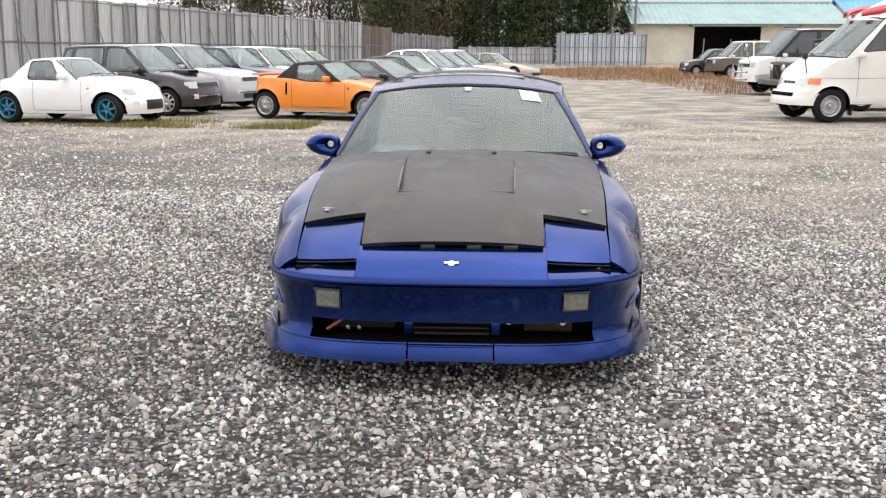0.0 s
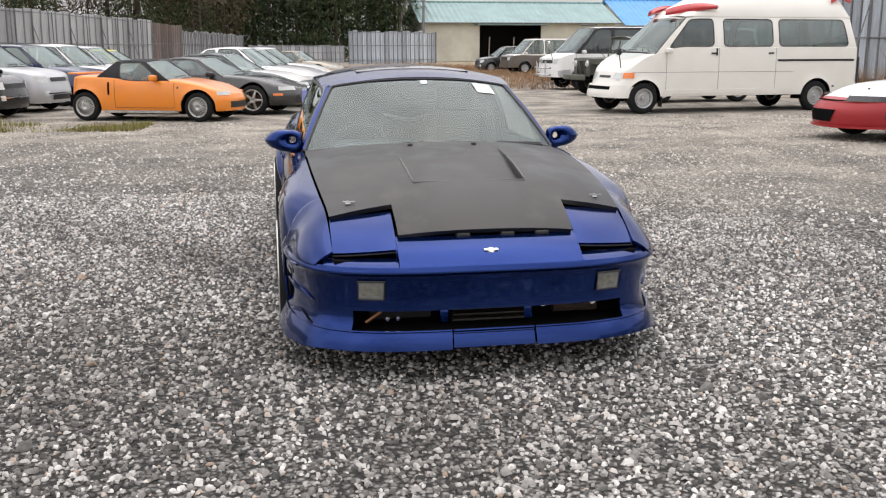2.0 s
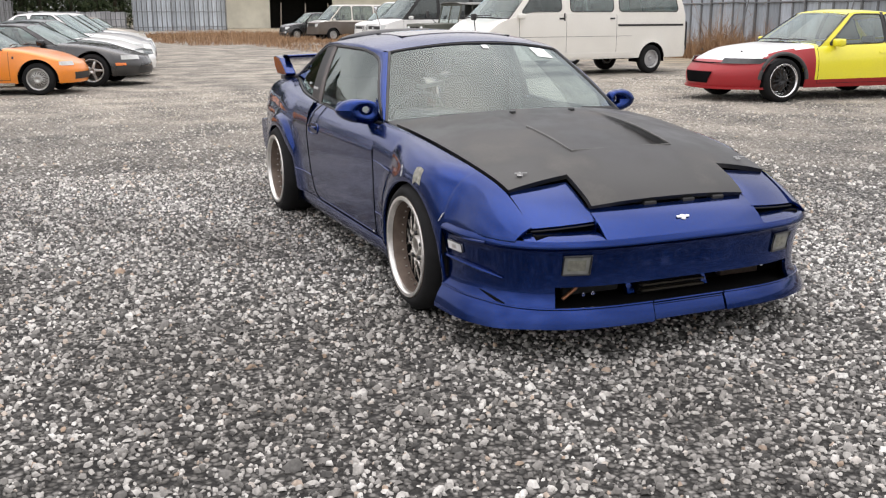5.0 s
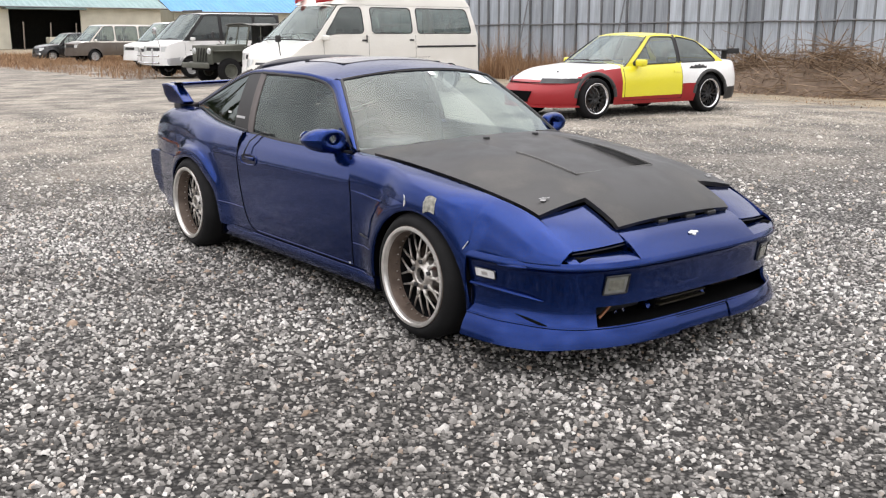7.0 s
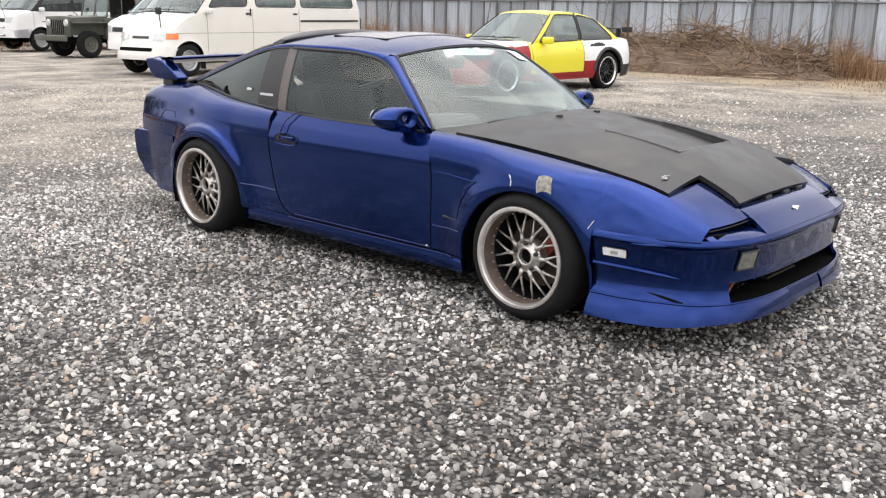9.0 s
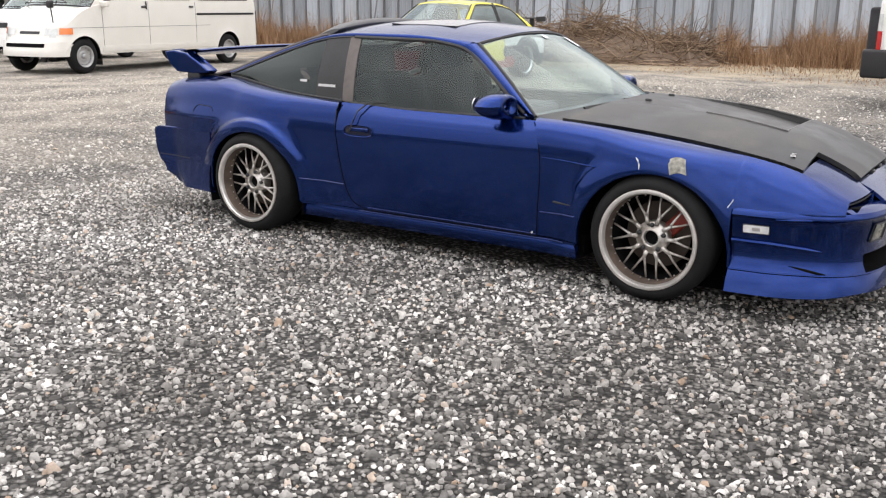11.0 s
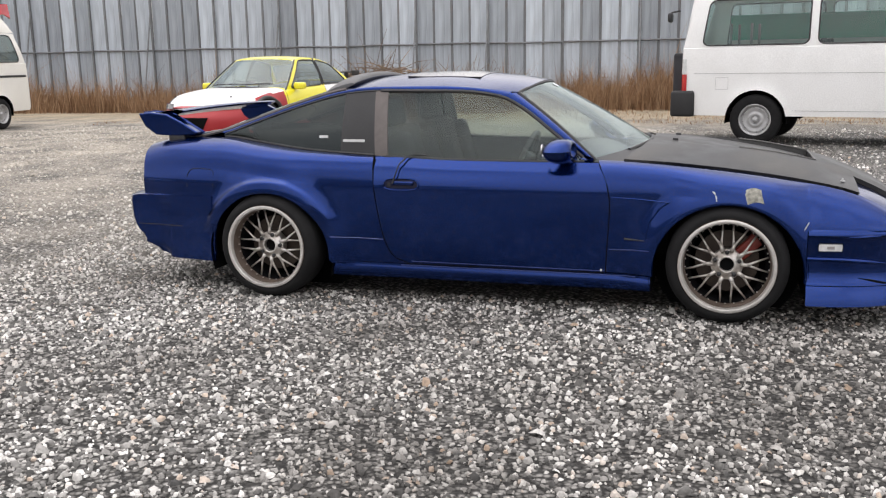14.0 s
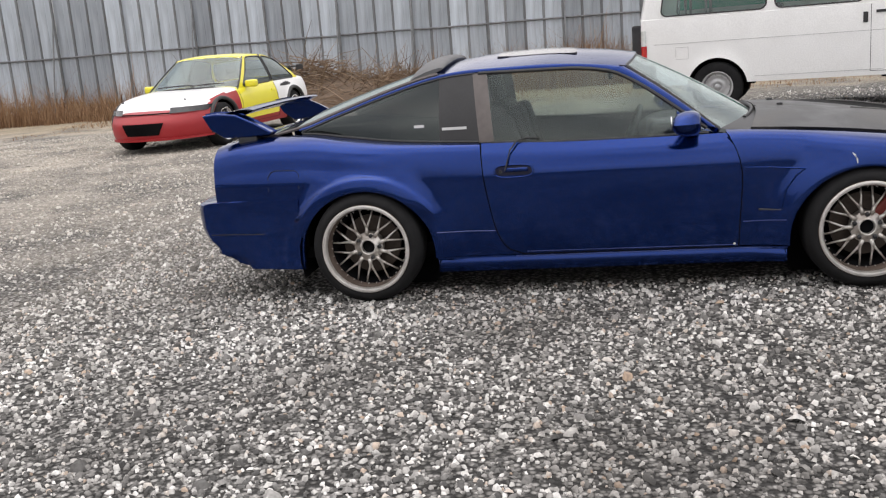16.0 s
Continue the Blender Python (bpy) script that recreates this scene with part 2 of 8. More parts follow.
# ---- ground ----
def damp_shade_patch(n, l, dark):
    """A frayed darker patch of the yard: damp, with the car's shade painted in."""
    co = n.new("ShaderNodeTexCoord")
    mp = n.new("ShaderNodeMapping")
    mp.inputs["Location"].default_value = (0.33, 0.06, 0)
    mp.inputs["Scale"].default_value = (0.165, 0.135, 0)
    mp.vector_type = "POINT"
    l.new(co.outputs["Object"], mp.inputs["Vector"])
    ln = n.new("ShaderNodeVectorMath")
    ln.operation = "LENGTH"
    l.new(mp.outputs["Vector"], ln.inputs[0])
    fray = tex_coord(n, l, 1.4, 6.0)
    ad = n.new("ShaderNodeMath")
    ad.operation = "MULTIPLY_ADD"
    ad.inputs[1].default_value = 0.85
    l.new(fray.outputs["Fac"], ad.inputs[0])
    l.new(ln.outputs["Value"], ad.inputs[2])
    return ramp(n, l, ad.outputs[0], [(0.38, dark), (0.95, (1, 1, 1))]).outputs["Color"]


def ground_material():
    m, n, l, p = nodes_of("gravel_ground")
    cells = tex_coord(n, l, 42.0, kind="ShaderNodeTexVoronoi", space="Object")
    cells2 = tex_coord(n, l, 30.0, kind="ShaderNodeTexVoronoi", space="Object")
    broad = tex_coord(n, l, 0.22, 6.0)
    mid = tex_coord(n, l, 1.1, 6.0)
    grey = ramp(n, l, cells.outputs["Color"], [(0.0, (0.08, 0.077, 0.07)), (0.45, (0.25, 0.242, 0.226)), (0.85, (0.47, 0.457, 0.435)), (1.0, (0.66, 0.645, 0.61))])
    gap = ramp(n, l, cells.outputs["Distance"], [(0.25, (1.1, 1.1, 1.1)), (0.60, (0.10, 0.098, 0.095))])
    c = mixc(n, l, 1.0, grey.outputs["Color"], gap.outputs["Color"], "MULTIPLY")
    earth = ramp(n, l, cells2.outputs["Color"], [(0.0, (0.20, 0.175, 0.138)), (0.5, (0.39, 0.35, 0.292)), (1.0, (0.60, 0.55, 0.47))])
    # packed sandy earth shows farther off, loose gravel round the car
    co = n.new("ShaderNodeTexCoord")
    sep = n.new("ShaderNodeSeparateXYZ")
    l.new(co.outputs["Object"], sep.inputs[0])
    mx = n.new("ShaderNodeMath")
    mx.operation = "MULTIPLY_ADD"
    mx.inputs[1].default_value, mx.inputs[2].default_value = 0.55, 0.0
    l.new(sep.outputs["X"], mx.inputs[0])
    ad = n.new("ShaderNodeMath")
    ad.operation = "ADD"
    l.new(mx.outputs[0], ad.inputs[0])
    l.new(sep.outputs["Y"], ad.inputs[1])
    wob = n.new("ShaderNodeMath")
    wob.operation = "MULTIPLY_ADD"
    wob.inputs[1].default_value = 9.0
    l.new(broad.outputs["Fac"], wob.inputs[0])
    l.new(ad.outputs[0], wob.inputs[2])
    mr = n.new("ShaderNodeMapRange")
    mr.inputs["From Min"].default_value, mr.inputs["From Max"].default_value = 7.0, 15.0
    l.new(wob.outputs[0], mr.inputs["Value"])
    cut = ramp(n, l, mid.outputs["Fac"], [(0.36, (0.3,) * 3), (0.62, (0.85,) * 3)])
    fac = n.new("ShaderNodeMath")
    fac.operation = "MULTIPLY"
    l.new(mr.outputs[0], fac.inputs[0])
    l.new(cut.outputs["Color"], fac.inputs[1])
    c = mixc(n, l, fac.outputs[0], c, earth.outputs["Color"])
    # trampled dry straw before the eastern fence
    litter = ramp(n, l, tex_coord(n, l, 55.0, 5.0).outputs["Fac"], [(0.3, (0.15, 0.115, 0.07)), (0.5, (0.32, 0.26, 0.17)), (0.72, (0.50, 0.43, 0.31))])
    rag = n.new("ShaderNodeMath")
    rag.operation = "MULTIPLY_ADD"
    rag.inputs[1].default_value = 5.0
    l.new(mid.outputs["Fac"], rag.inputs[0])
    l.new(sep.outputs["X"], rag.inputs[2])
    ms = n.new("ShaderNodeMapRange")
    ms.inputs["From Min"].default_value, ms.inputs["From Max"].default_value, ms.inputs["To Max"].default_value = 14.8, 18.5, 0.9
    l.new(rag.outputs[0], ms.inputs["Value"])
    c = mixc(n, l, ms.outputs[0], c, litter.outputs["Color"])
    st = ramp(n, l, mid.outputs["Fac"], [(0.3, (0.72, 0.72, 0.72)), (0.7, (1.1, 1.1, 1.1))])
    c = mixc(n, l, 1.0, c, st.outputs["Color"], "MULTIPLY")
    # damp, plus shade beside the car and between stones, put into the colour
    c = mixc(n, l, 1.0, c, damp_shade_patch(n, l, (0.42, 0.41, 0.40)), "MULTIPLY")
    l.new(c, p.inputs["Base Color"])
    p.inputs["Roughness"].default_value = 0.9
    inv = n.new("ShaderNodeMath")
    inv.operation = "SUBTRACT"
    inv.inputs[0].default_value = 1.0
    l.new(cells.outputs["Distance"], inv.inputs[1])
    bump(n, l, p, inv.outputs[0], 0.9, 0.02)
    return m


GROUND = ground_material()
def rise(x, y):
    """A slight swell of the yard under the patchwork coupe."""
    t = min(1.0, max(0.0, 1 - (math.hypot(x - 8.9, y - 7.35) - 3.2) / 3.0))
    return 0.09 * t * t * (3 - 2 * t)


ticks = sorted(set([-600, -300, -150, -80] + list(range(-40, 41, 4)) + list(range(-20, 16)) + [60, 90, 150, 300, 600]))
tagged(part("ground", sheet(lambda u, v: (u, v + 20, rise(u, v + 20) + 0.02 * noise.noise(Vector((u * 0.15, v * 0.15, 0))) * min(1, max(0, math.hypot(u - 2, v + 12) - 14) / 10)), ticks, ticks), GROUND),
       "grey gravel yard with packed sandy earth farther off", "ground", kind="structure")


# ---- fences ----
def fence_material(name, tone, rust):
    m, n, l, p = nodes_of(name)
    info = n.new("ShaderNodeObjectInfo")
    streak = tex_coord(n, l, 3.0, 6.0, space="Object", stretch=(3.0, 3.0, 0.25))
    patch = tex_coord(n, l, 1.3, 7.0, space="Object")
    t0 = ramp(n, l, info.outputs["Random"], [(0.0, tuple(c * 0.72 for c in tone)), (0.5, tone), (1.0, tuple(min(1, c * 1.28) for c in tone))])
    s0 = ramp(n, l, streak.outputs["Fac"], [(0.3, (0.74, 0.74, 0.74)), (0.68, (1.08, 1.08, 1.08))])
    c = mixc(n, l, 1.0, t0.outputs["Color"], s0.outputs["Color"], "MULTIPLY")
    r0 = ramp(n, l, patch.outputs["Fac"], [(0.70 - rust, (0, 0, 0)), (0.86 - rust, (0.75, 0.75, 0.75))])
    c = mixc(n, l, r0.outputs["Color"], c, (0.17, 0.085, 0.05))
    l.new(c, p.inputs["Base Color"])
    p.inputs["Roughness"].default_value, p.inputs["Metallic"].default_value = 0.55, 0.25
    bump(n, l, p, patch.outputs["Fac"], 0.25, 0.02)
    return m


FENCE_GREY = fence_material("weathered_steel_sheet", (0.475, 0.52, 0.565), 0.04)
# sheet joints, darker with the ribs' shadow put into the colour
JOINT_SHADE = fence_material("shaded_sheet_joint", (0.22, 0.228, 0.236), 0.10)
FENCE_OLD = fence_material("old_steel_sheet", (0.45, 0.455, 0.465), 0.07)
FENCE_RUST = fence_material("rusted_steel_sheet", (0.20, 0.13, 0.10), 0.24)
PIPE = plain("galvanised_pipe", (0.21, 0.215, 0.22), 0.5, 0.5, vary=0.3)


def fence(name, label, a, b, height, mat, inner, step=0.5, rail=1.7, lean=0.0, braces=True, seed=3, ragged=0.05):
    """A steel sheet hoarding from a to b: ribbed panels, posts and a pipe rail on the yard's side."""
    rnd = random.Random(seed)
    a, b = Vector((*a, 0)), Vector((*b, 0))
    d = b - a
    n = max(1, round(d.length / step))
    w = d.length / n
    d.normalize()
    side = Vector((-d.y, d.x, 0)) * inner
    ob = thing(name, label, "fence", kind="structure")
    prof = [(0.0, 0.0), (0.012, 0.048), (0.060, 0.048), (0.072, 0.0), (w * 0.47, 0.0), (w * 0.49, 0.012), (w * 0.53, 0.012), (w * 0.55, 0.0), (w - 0.03, 0.0), (w + 0.005, 0.006)]
    me = None
    for i in range(n):
        if me is None:
            V = [(x, y * inner, z) for z in (0.0, height) for x, y in prof] + [(x, (y - 0.004) * inner, z) for z in (0.0, height) for x, y in prof]
            k = len(prof)
            F = []
            for o in (0, 2 * k):
                for j in range(k - 1):
                    F.append((o + j, o + j + 1, o + k + j + 1, o + k + j))
            for j in range(k - 1):
                F.append((k + j, k + j + 1, 3 * k + j + 1, 3 * k + j))
            me = bpy.data.meshes.new("panel")
            me.from_pydata(V, [], F)
            me.materials.append(mat)
            me.materials.append(JOINT_SHADE)
            # faces of the joint rib take the darker, painted-shadow tone
            for q in me.polygons:
                q.material_index = 1 if (q.index % (k - 1)) in (0, 1, 2) and q.index < 2 * (k - 1) else 0
            me.update()
        p = new("panel", me)
        p.parent = ob
        ang = math.atan2(d.y, d.x)
        p.matrix_world = Matrix.Translation(a + d * (w * i) + Vector((0, 0, rnd.uniform(-ragged, ragged)))) @ Matrix.Rotation(ang, 4, "Z") @ Matrix.Rotation(radians(lean + rnd.uniform(-0.4, 0.4)) * -inner, 4, "X")
    L = (b - a).length
    for h in (rail, height - 0.12, 0.35):
        pts = [a + d * (L * t / 24) + side * 0.055 + Vector((0, 0, h + rnd.uniform(-0.015, 0.015))) for t in range(25)]
        part("rail", tube(pts, 0.025, 8), PIPE, ob)
    k = max(1, round(L / 2.0))
    for i in range(k + 1):
        q = a + d * (L * i / k) + side * 0.11
        part("post", tube([q, q + Vector((0, 0, height - 0.05))], 0.026, 8), PIPE, ob)
        if braces and i % 2 == 0:
            part("brace", tube([q + side * 0.75, q + Vector((0, 0, height * 0.78))], 0.022, 8), PIPE, ob)
    return ob


fence("fence_east", "tall weathered blue-grey corrugated steel sheet fence with pipe rail", (21.2, -26), (19.7, 8), 3.7, FENCE_GREY, 1, seed=1)
fence("fence_northeast", "tall weathered grey corrugated steel sheet fence with pipe braces", (19.7, 8), (18.4, 34), 3.6, FENCE_GREY, 1, seed=2)
fence("fence_west", "tall pale grey steel sheet fence with dark streaks behind parked cars", (-7.4, 55), (-17.5, 6), 3.05, FENCE_OLD, 1, step=0.8, rail=1.62, seed=5, lean=1.0)
fence("fence_rusty", "rust-brown leaning piece of steel sheet fence", (-6.2, 61), (-7.4, 55), 2.9, FENCE_RUST, 1, seed=6, lean=2, braces=False)
fence("fence_northwest", "grey steel sheet fence receding to the wood", (-2.6, 84), (-6.2, 61), 2.6, FENCE_OLD, 1, seed=7, braces=False, ragged=0.09)
fence("fence_low", "low weathered grey sheet fence before the wood", (7.6, 96), (-2.2, 92), 1.75, FENCE_OLD, 1, seed=8, braces=False, rail=1.0)
fence("fence_north", "leaning blue-grey steel sheet fence with rust streaks", (15.9, 88), (7.0, 84), 3.0, FENCE_GREY, 1, seed=9, braces=False, ragged=0.12)


# ---- wheels ----
WHEELS = {}


def wheel_meshes(key, r, width, rim_r, spokes, rim_mat, face_mat, style="spoke", dish=0.05):
    """Meshes of one wheel whose outer face looks along -x: tyre, barrel, spokes, hub."""
    if key in WHEELS:
        return WHEELS[key]
    w, sr = width, 0.018
    tyre = lathe([(0.012, rim_r - 0.004), (0.0, rim_r + 0.012), (0.004, (r + rim_r) / 2), (0.014, r - 0.022), (0.035, r - 0.005), (0.06, r), (w / 2, r),
                  (w - 0.06, r), (w - 0.035, r - 0.005), (w - 0.014, r - 0.022), (w, rim_r + 0.02), (w, rim_r - 0.01)], 48)
    barrel = lathe([(0.012, rim_r + 0.004), (0.002, rim_r + 0.006), (0.0, rim_r - 0.002), (0.006, rim_r - 0.012), (0.03, rim_r - 0.022), (w * 0.6, rim_r - 0.045), (w, rim_r - 0.03), (w, rim_r - 0.06)], 48)
    inner = None
    if style == "fork":
        barrel = lathe([(0.012, rim_r + 0.004), (0.002, rim_r + 0.006), (0.0, rim_r - 0.002), (0.006, rim_r - 0.012), (0.03, rim_r - 0.020), (dish + 0.006, rim_r - 0.026)], 56)
        # rear of the barrel, drawn near-black: shade behind the spokes as colour
        inner = lathe([(dish + 0.004, rim_r - 0.024), (dish + 0.012, rim_r - 0.034), (w * 0.6, rim_r - 0.045), (w, rim_r - 0.03), (w, rim_r - 0.06)], 48)
    R = rim_r - 0.02
    geos = []
    if style == "spoke":
        for i in range(spokes):
            a = 2 * math.pi * i / spokes
            g = rounded_box(dish - 0.012, dish + 0.03, -sr, sr, 0.045, R, 0.006)
            V = []
            for x, y, z in g[0]:
                t = (z - 0.045) / (R - 0.045)
                V.append((x + 0.02 * t * t - 0.012 * (1 - t), y * (1.5 - 0.5 * t), z))
            geos.append(moved((V, g[1]), Matrix.Rotation(a, 4, "X")))
    elif style == "mesh":
        for i in range(spokes):
            a = 2 * math.pi * i / spokes
            half = math.pi / spokes
            for sg in (-1, 1):
                pts = []
                for t in span(0, 1, 6):
                    rad = 0.05 + (R - 0.05) * t
                    an = a + sg * half * (0.20 * (1 - t) + 0.10 + 0.55 * max(0, (t - 0.35) / 0.65))
                    pts.append((dish + 0.030 * (1 - t) ** 1.5 * -1 + 0.014 * t, rad * math.sin(an), rad * math.cos(an)))
                geos.append(tube(pts, [0.009, 0.0075, 0.007, 0.0065, 0.0065, 0.007, 0.009], 6))
    elif style == "fork":
        # stems that fork into two slim straight arms each, on a dished centre
        for i in range(spokes):
            a = 2 * math.pi * (i + 0.5) / spokes
            def at(rad, an, x):
                return (x, rad * math.sin(an), rad * math.cos(an))
            geos.append(tube([at(0.066, a, dish - 0.014), at(0.088, a, dish - 0.016), at(0.112, a, dish - 0.010)], [0.0135, 0.0095, 0.0085], 8))
            for sg in (-1, 1):
                w_ = sg * math.pi / spokes
                geos.append(tube([at(0.100, a + w_ * 0.05, dish - 0.012), at(0.118, a + w_ * 0.22, dish - 0.009), at(0.15, a + w_ * 0.44, dish - 0.003), at(R, a + w_ * 0.62, dish + 0.014)], [0.0075, 0.0060, 0.0050, 0.0046], 7))
    elif style == "steel":
        geos.append(lathe([(dish + 0.02, R), (dish + 0.0, R - 0.02), (dish - 0.005, R * 0.78), (dish + 0.02, R * 0.66), (dish + 0.0, R * 0.5), (dish - 0.01, R * 0.36), (dish + 0.008, R * 0.3), (dish + 0.008, 0.0)], 40))
    hub = lathe([(dish + 0.06, 0.062), (dish - 0.022, 0.058), (dish - 0.030, 0.05), (dish - 0.030, 0.036), (dish - 0.012, 0.033), (dish - 0.010, 0.0)], 28)
    if style == "fork":
        hub = lathe([(dish + 0.05, 0.072), (dish - 0.008, 0.078), (dish - 0.018, 0.074), (dish - 0.019, 0.047), (dish - 0.028, 0.044), (dish - 0.030, 0.036), (dish - 0.022, 0.034), (dish + 0.002, 0.033)], 40)
    if style == "steel":
        hub = lathe([(dish + 0.02, 0.05), (dish - 0.03, 0.042), (dish - 0.036, 0.0)], 24)
    nuts = []
    for i in range(5):
        a = 2 * math.pi * (i + 0.5) / 5
        if style == "fork":
            a -= math.pi / 5
            nuts.append(moved(lathe([(dish - 0.0285, 0.0), (dish - 0.0300, 0.0095), (dish - 0.012, 0.0115)], 12), Matrix.Translation((0, 0.061 * math.sin(a), 0.061 * math.cos(a)))))
            continue
        nuts.append(moved(lathe([(dish - 0.034, 0.0), (dish - 0.034, 0.009), (dish, 0.011)], 6), Matrix.Translation((0, 0.052 * math.sin(a), 0.052 * math.cos(a)))))
    holes = []
    if style == "steel":
        for i in range(12):
            a = 2 * math.pi * i / 12
            holes.append(moved(lathe([(dish - 0.001, 0.0), (dish - 0.001, 0.013), (dish + 0.02, 0.014)], 10), Matrix.Translation((0, R * 0.84 * math.sin(a), R * 0.84 * math.cos(a)))))
    out = []
    for nm, geo, mat in (("tyre", tyre, RUBBER), ("wheel", barrel, rim_mat), ("inner_barrel", inner, DARK), ("spokes", join(*geos), face_mat), ("hub", hub, face_mat), *[("wheel_nut", g_, BLACK) for g_ in (nuts if style == "fork" else ())],
                         ("vent_holes", join(*holes) if holes else None, DARK)):
        if geo is None:
            continue
        me = bpy.data.meshes.new(nm)
        me.from_pydata([tuple(v) for v in geo[0]], [], geo[1])
        me.materials.append(mat)
        me.shade_smooth()
        me.update()
        out.append((nm, me))
    if style == "fork":
        g = lathe([(dish - 0.004, 0.0), (dish - 0.004, 0.035)], 24)
        cup = bpy.data.meshes.new("hub_bore")
        cup.from_pydata(g[0], [], g[1])
        cup.materials.append(DARK)
        out.append(("hub_bore", cup))
    disc = bpy.data.meshes.new("brake_disc")
    g = lathe([(dish + 0.075, 0.0), (dish + 0.075, rim_r * 0.68), (dish + 0.095, rim_r * 0.68), (dish + 0.095, 0.0)], 32)
    disc.from_pydata(g[0], [], g[1])
    disc.materials.append(plain("brake_disc", (0.05, 0.038, 0.03), 0.5, 0.5, vary=0.4, scale=20))
    disc.update()
    out.append(("brake_disc", disc))
    WHEELS[key] = out
    return out


def put_wheel(car, meshes, x_out, y, r, spin=0.0, steer=0.0):
    """Hangs a wheel under a car; x_out is its outer face (negative: the car's right)."""
    base = None
    order = sorted(meshes, key=lambda q: q[0] != "wheel")
    for nm, me in order:
        ob = new(nm, me)
        if base is None:
            base = ob
            ob.parent = car
            turn = Matrix.Rotation(math.pi if x_out > 0 else 0.0, 4, "Z")
            ob.matrix_local = Matrix.Translation((x_out, y, r)) @ Matrix.Rotation(radians(steer), 4, "Z") @ turn @ Matrix.Rotation(spin, 4, "X")
        else:
            ob.parent = base
    return base


# ---- cars in the yard ----
class Shape:
    """The outer form of a car: nose towards -y, front axle at y = 0."""

    def __init__(self, y0, y1, W, deck, wb, r, arch, crown=0.06, sill=0.2, en=0.7, et=0.5, n=2.6, rake=0.25, trake=0.1, bulge=0.05, tuck=0.05):
        self.y0, self.y1, self.W, self.wb, self.r, self.arch = y0, y1, W, wb, r, arch
        self.deck, self.crown, self.sill, self.en, self.et, self.n = curve_at(deck), crown, sill, en, et, n
        self.rake, self.trake, self.bulge, self.tuck = rake, trake, bulge, tuck

    def ends(self, y):
        kf = max(0.0, (self.y0 + self.en - y) / self.en)
        kt = max(0.0, (y - self.y1 + self.et) / self.et)
        return min(kf, 1.0), min(kt, 1.0)

    def plan(self, y):
        kf, kt = self.ends(y)
        k = max(kf, kt)
        return self.W * max(0.0, 1 - k ** self.n) ** (1 / self.n) if k > 0 else self.W

    def shoulder(self, y):
        return self.deck(y) - self.crown

    def low(self, y):
        z = self.sill
        kf, kt = self.ends(y)
        z += 0.0 + 0.05 * kt
        for yc in (0.0, self.wb):
            if abs(y - yc) < self.arch:
                z = max(z, self.r + math.sqrt(max(0, self.arch ** 2 - (y - yc) ** 2)))
        return z

    def side(self, y, z):
        t = min(1.0, max(0.0, (z - self.sill) / (self.shoulder(y) - self.sill)))
        x = self.plan(y) * (1 - self.bulge * max(0, t - 0.55) ** 2 / 0.2 - self.tuck * max(0, 0.35 - t) ** 2 / 0.12)
        for yc in (0.0, self.wb):
            d = math.hypot(y - yc, z - self.r)
            if d < self.arch + 0.10 and self.plan(y) > 0.8 * self.W:
                x += 0.018 * max(0, 1 - (d - self.arch) / 0.10)
        return x

    def shear(self, y, z):
        kf, kt = self.ends(y)
        return y + kf ** 2 * (self.rake * max(0, z - 0.42) + 0.18 * max(0, 0.32 - z)) - kt ** 2 * (self.trake * max(0, z - 0.5) + 0.25 * max(0, 0.35 - z))

    def front(self, x, z):
        k = max(0.0, 1 - min(1, abs(x) / (self.W * 0.97)) ** self.n) ** (1 / self.n)
        y = self.y0 + self.en * (1 - k)
        return self.shear(y, z)

    def back(self, x, z):
        k = max(0.0, 1 - min(1, abs(x) / (self.W * 0.97)) ** self.n) ** (1 / self.n)
        y = self.y1 - self.et * (1 - k)
        return self.shear(y, z)


def lower_body(s, open0, open1):
    """Sides, nose, tail and decks, open on top between open0 and open1."""
    ys = []
    for w in (0, 0.25, 0.45, 0.62, 0.76, 0.86, 0.93, 0.97, 0.99, 1.0):
        k = (1 - w ** s.n) ** (1 / s.n)
        ys.append(s.y0 + s.en * (1 - k))
        ys.append(s.y1 - s.et * (1 - k))
    for yc in (0.0, s.wb):
        for i in range(17):
            ys.append(yc - s.arch * math.cos(math.pi * i / 16))
        ys += [yc - s.arch - 0.004, yc + s.arch + 0.004]
    ys += span(s.arch + 0.05, s.wb - s.arch - 0.05, 14) + [open0 - 0.001, open0, open1, open1 + 0.001]
    ys = sorted(set(round(y, 4) for y in ys if s.y0 <= y <= s.y1))
    rows_t = [0, 0.08, 0.2, 0.34, 0.48, 0.62, 0.75, 0.86, 0.95, 1.0]
    rows_s = [0.965, 0.90, 0.78, 0.6, 0.4, 0.2, 0.0]
    V, F = [], []
    k = len(rows_t) + len(rows_s)
    for y in ys:
        zs, zt, zl = s.shoulder(y), s.deck(y), s.low(y)
        xs = s.side(y, zs)
        for t in rows_t:
            z = zl + (zs - zl) * t
            V.append((s.side(y, z), s.shear(y, z), z))
        for q in rows_s:
            z = zs + (zt - zs) * (1 - q ** 6) ** 0.5 if q > 0 else zt
            V.append((xs * q, s.shear(y, z), z))
    for i in range(len(ys) - 1):
        for j in range(k - 1):
            if ys[i] >= open0 - 1e-4 and ys[i + 1] <= open1 + 1e-4 and j >= len(rows_t):
                continue
            a, b = i * k + j, (i + 1) * k + j
            F.append((a, b, b + 1, a + 1))
    g = (V, F)
    return join(g, flipped(g))


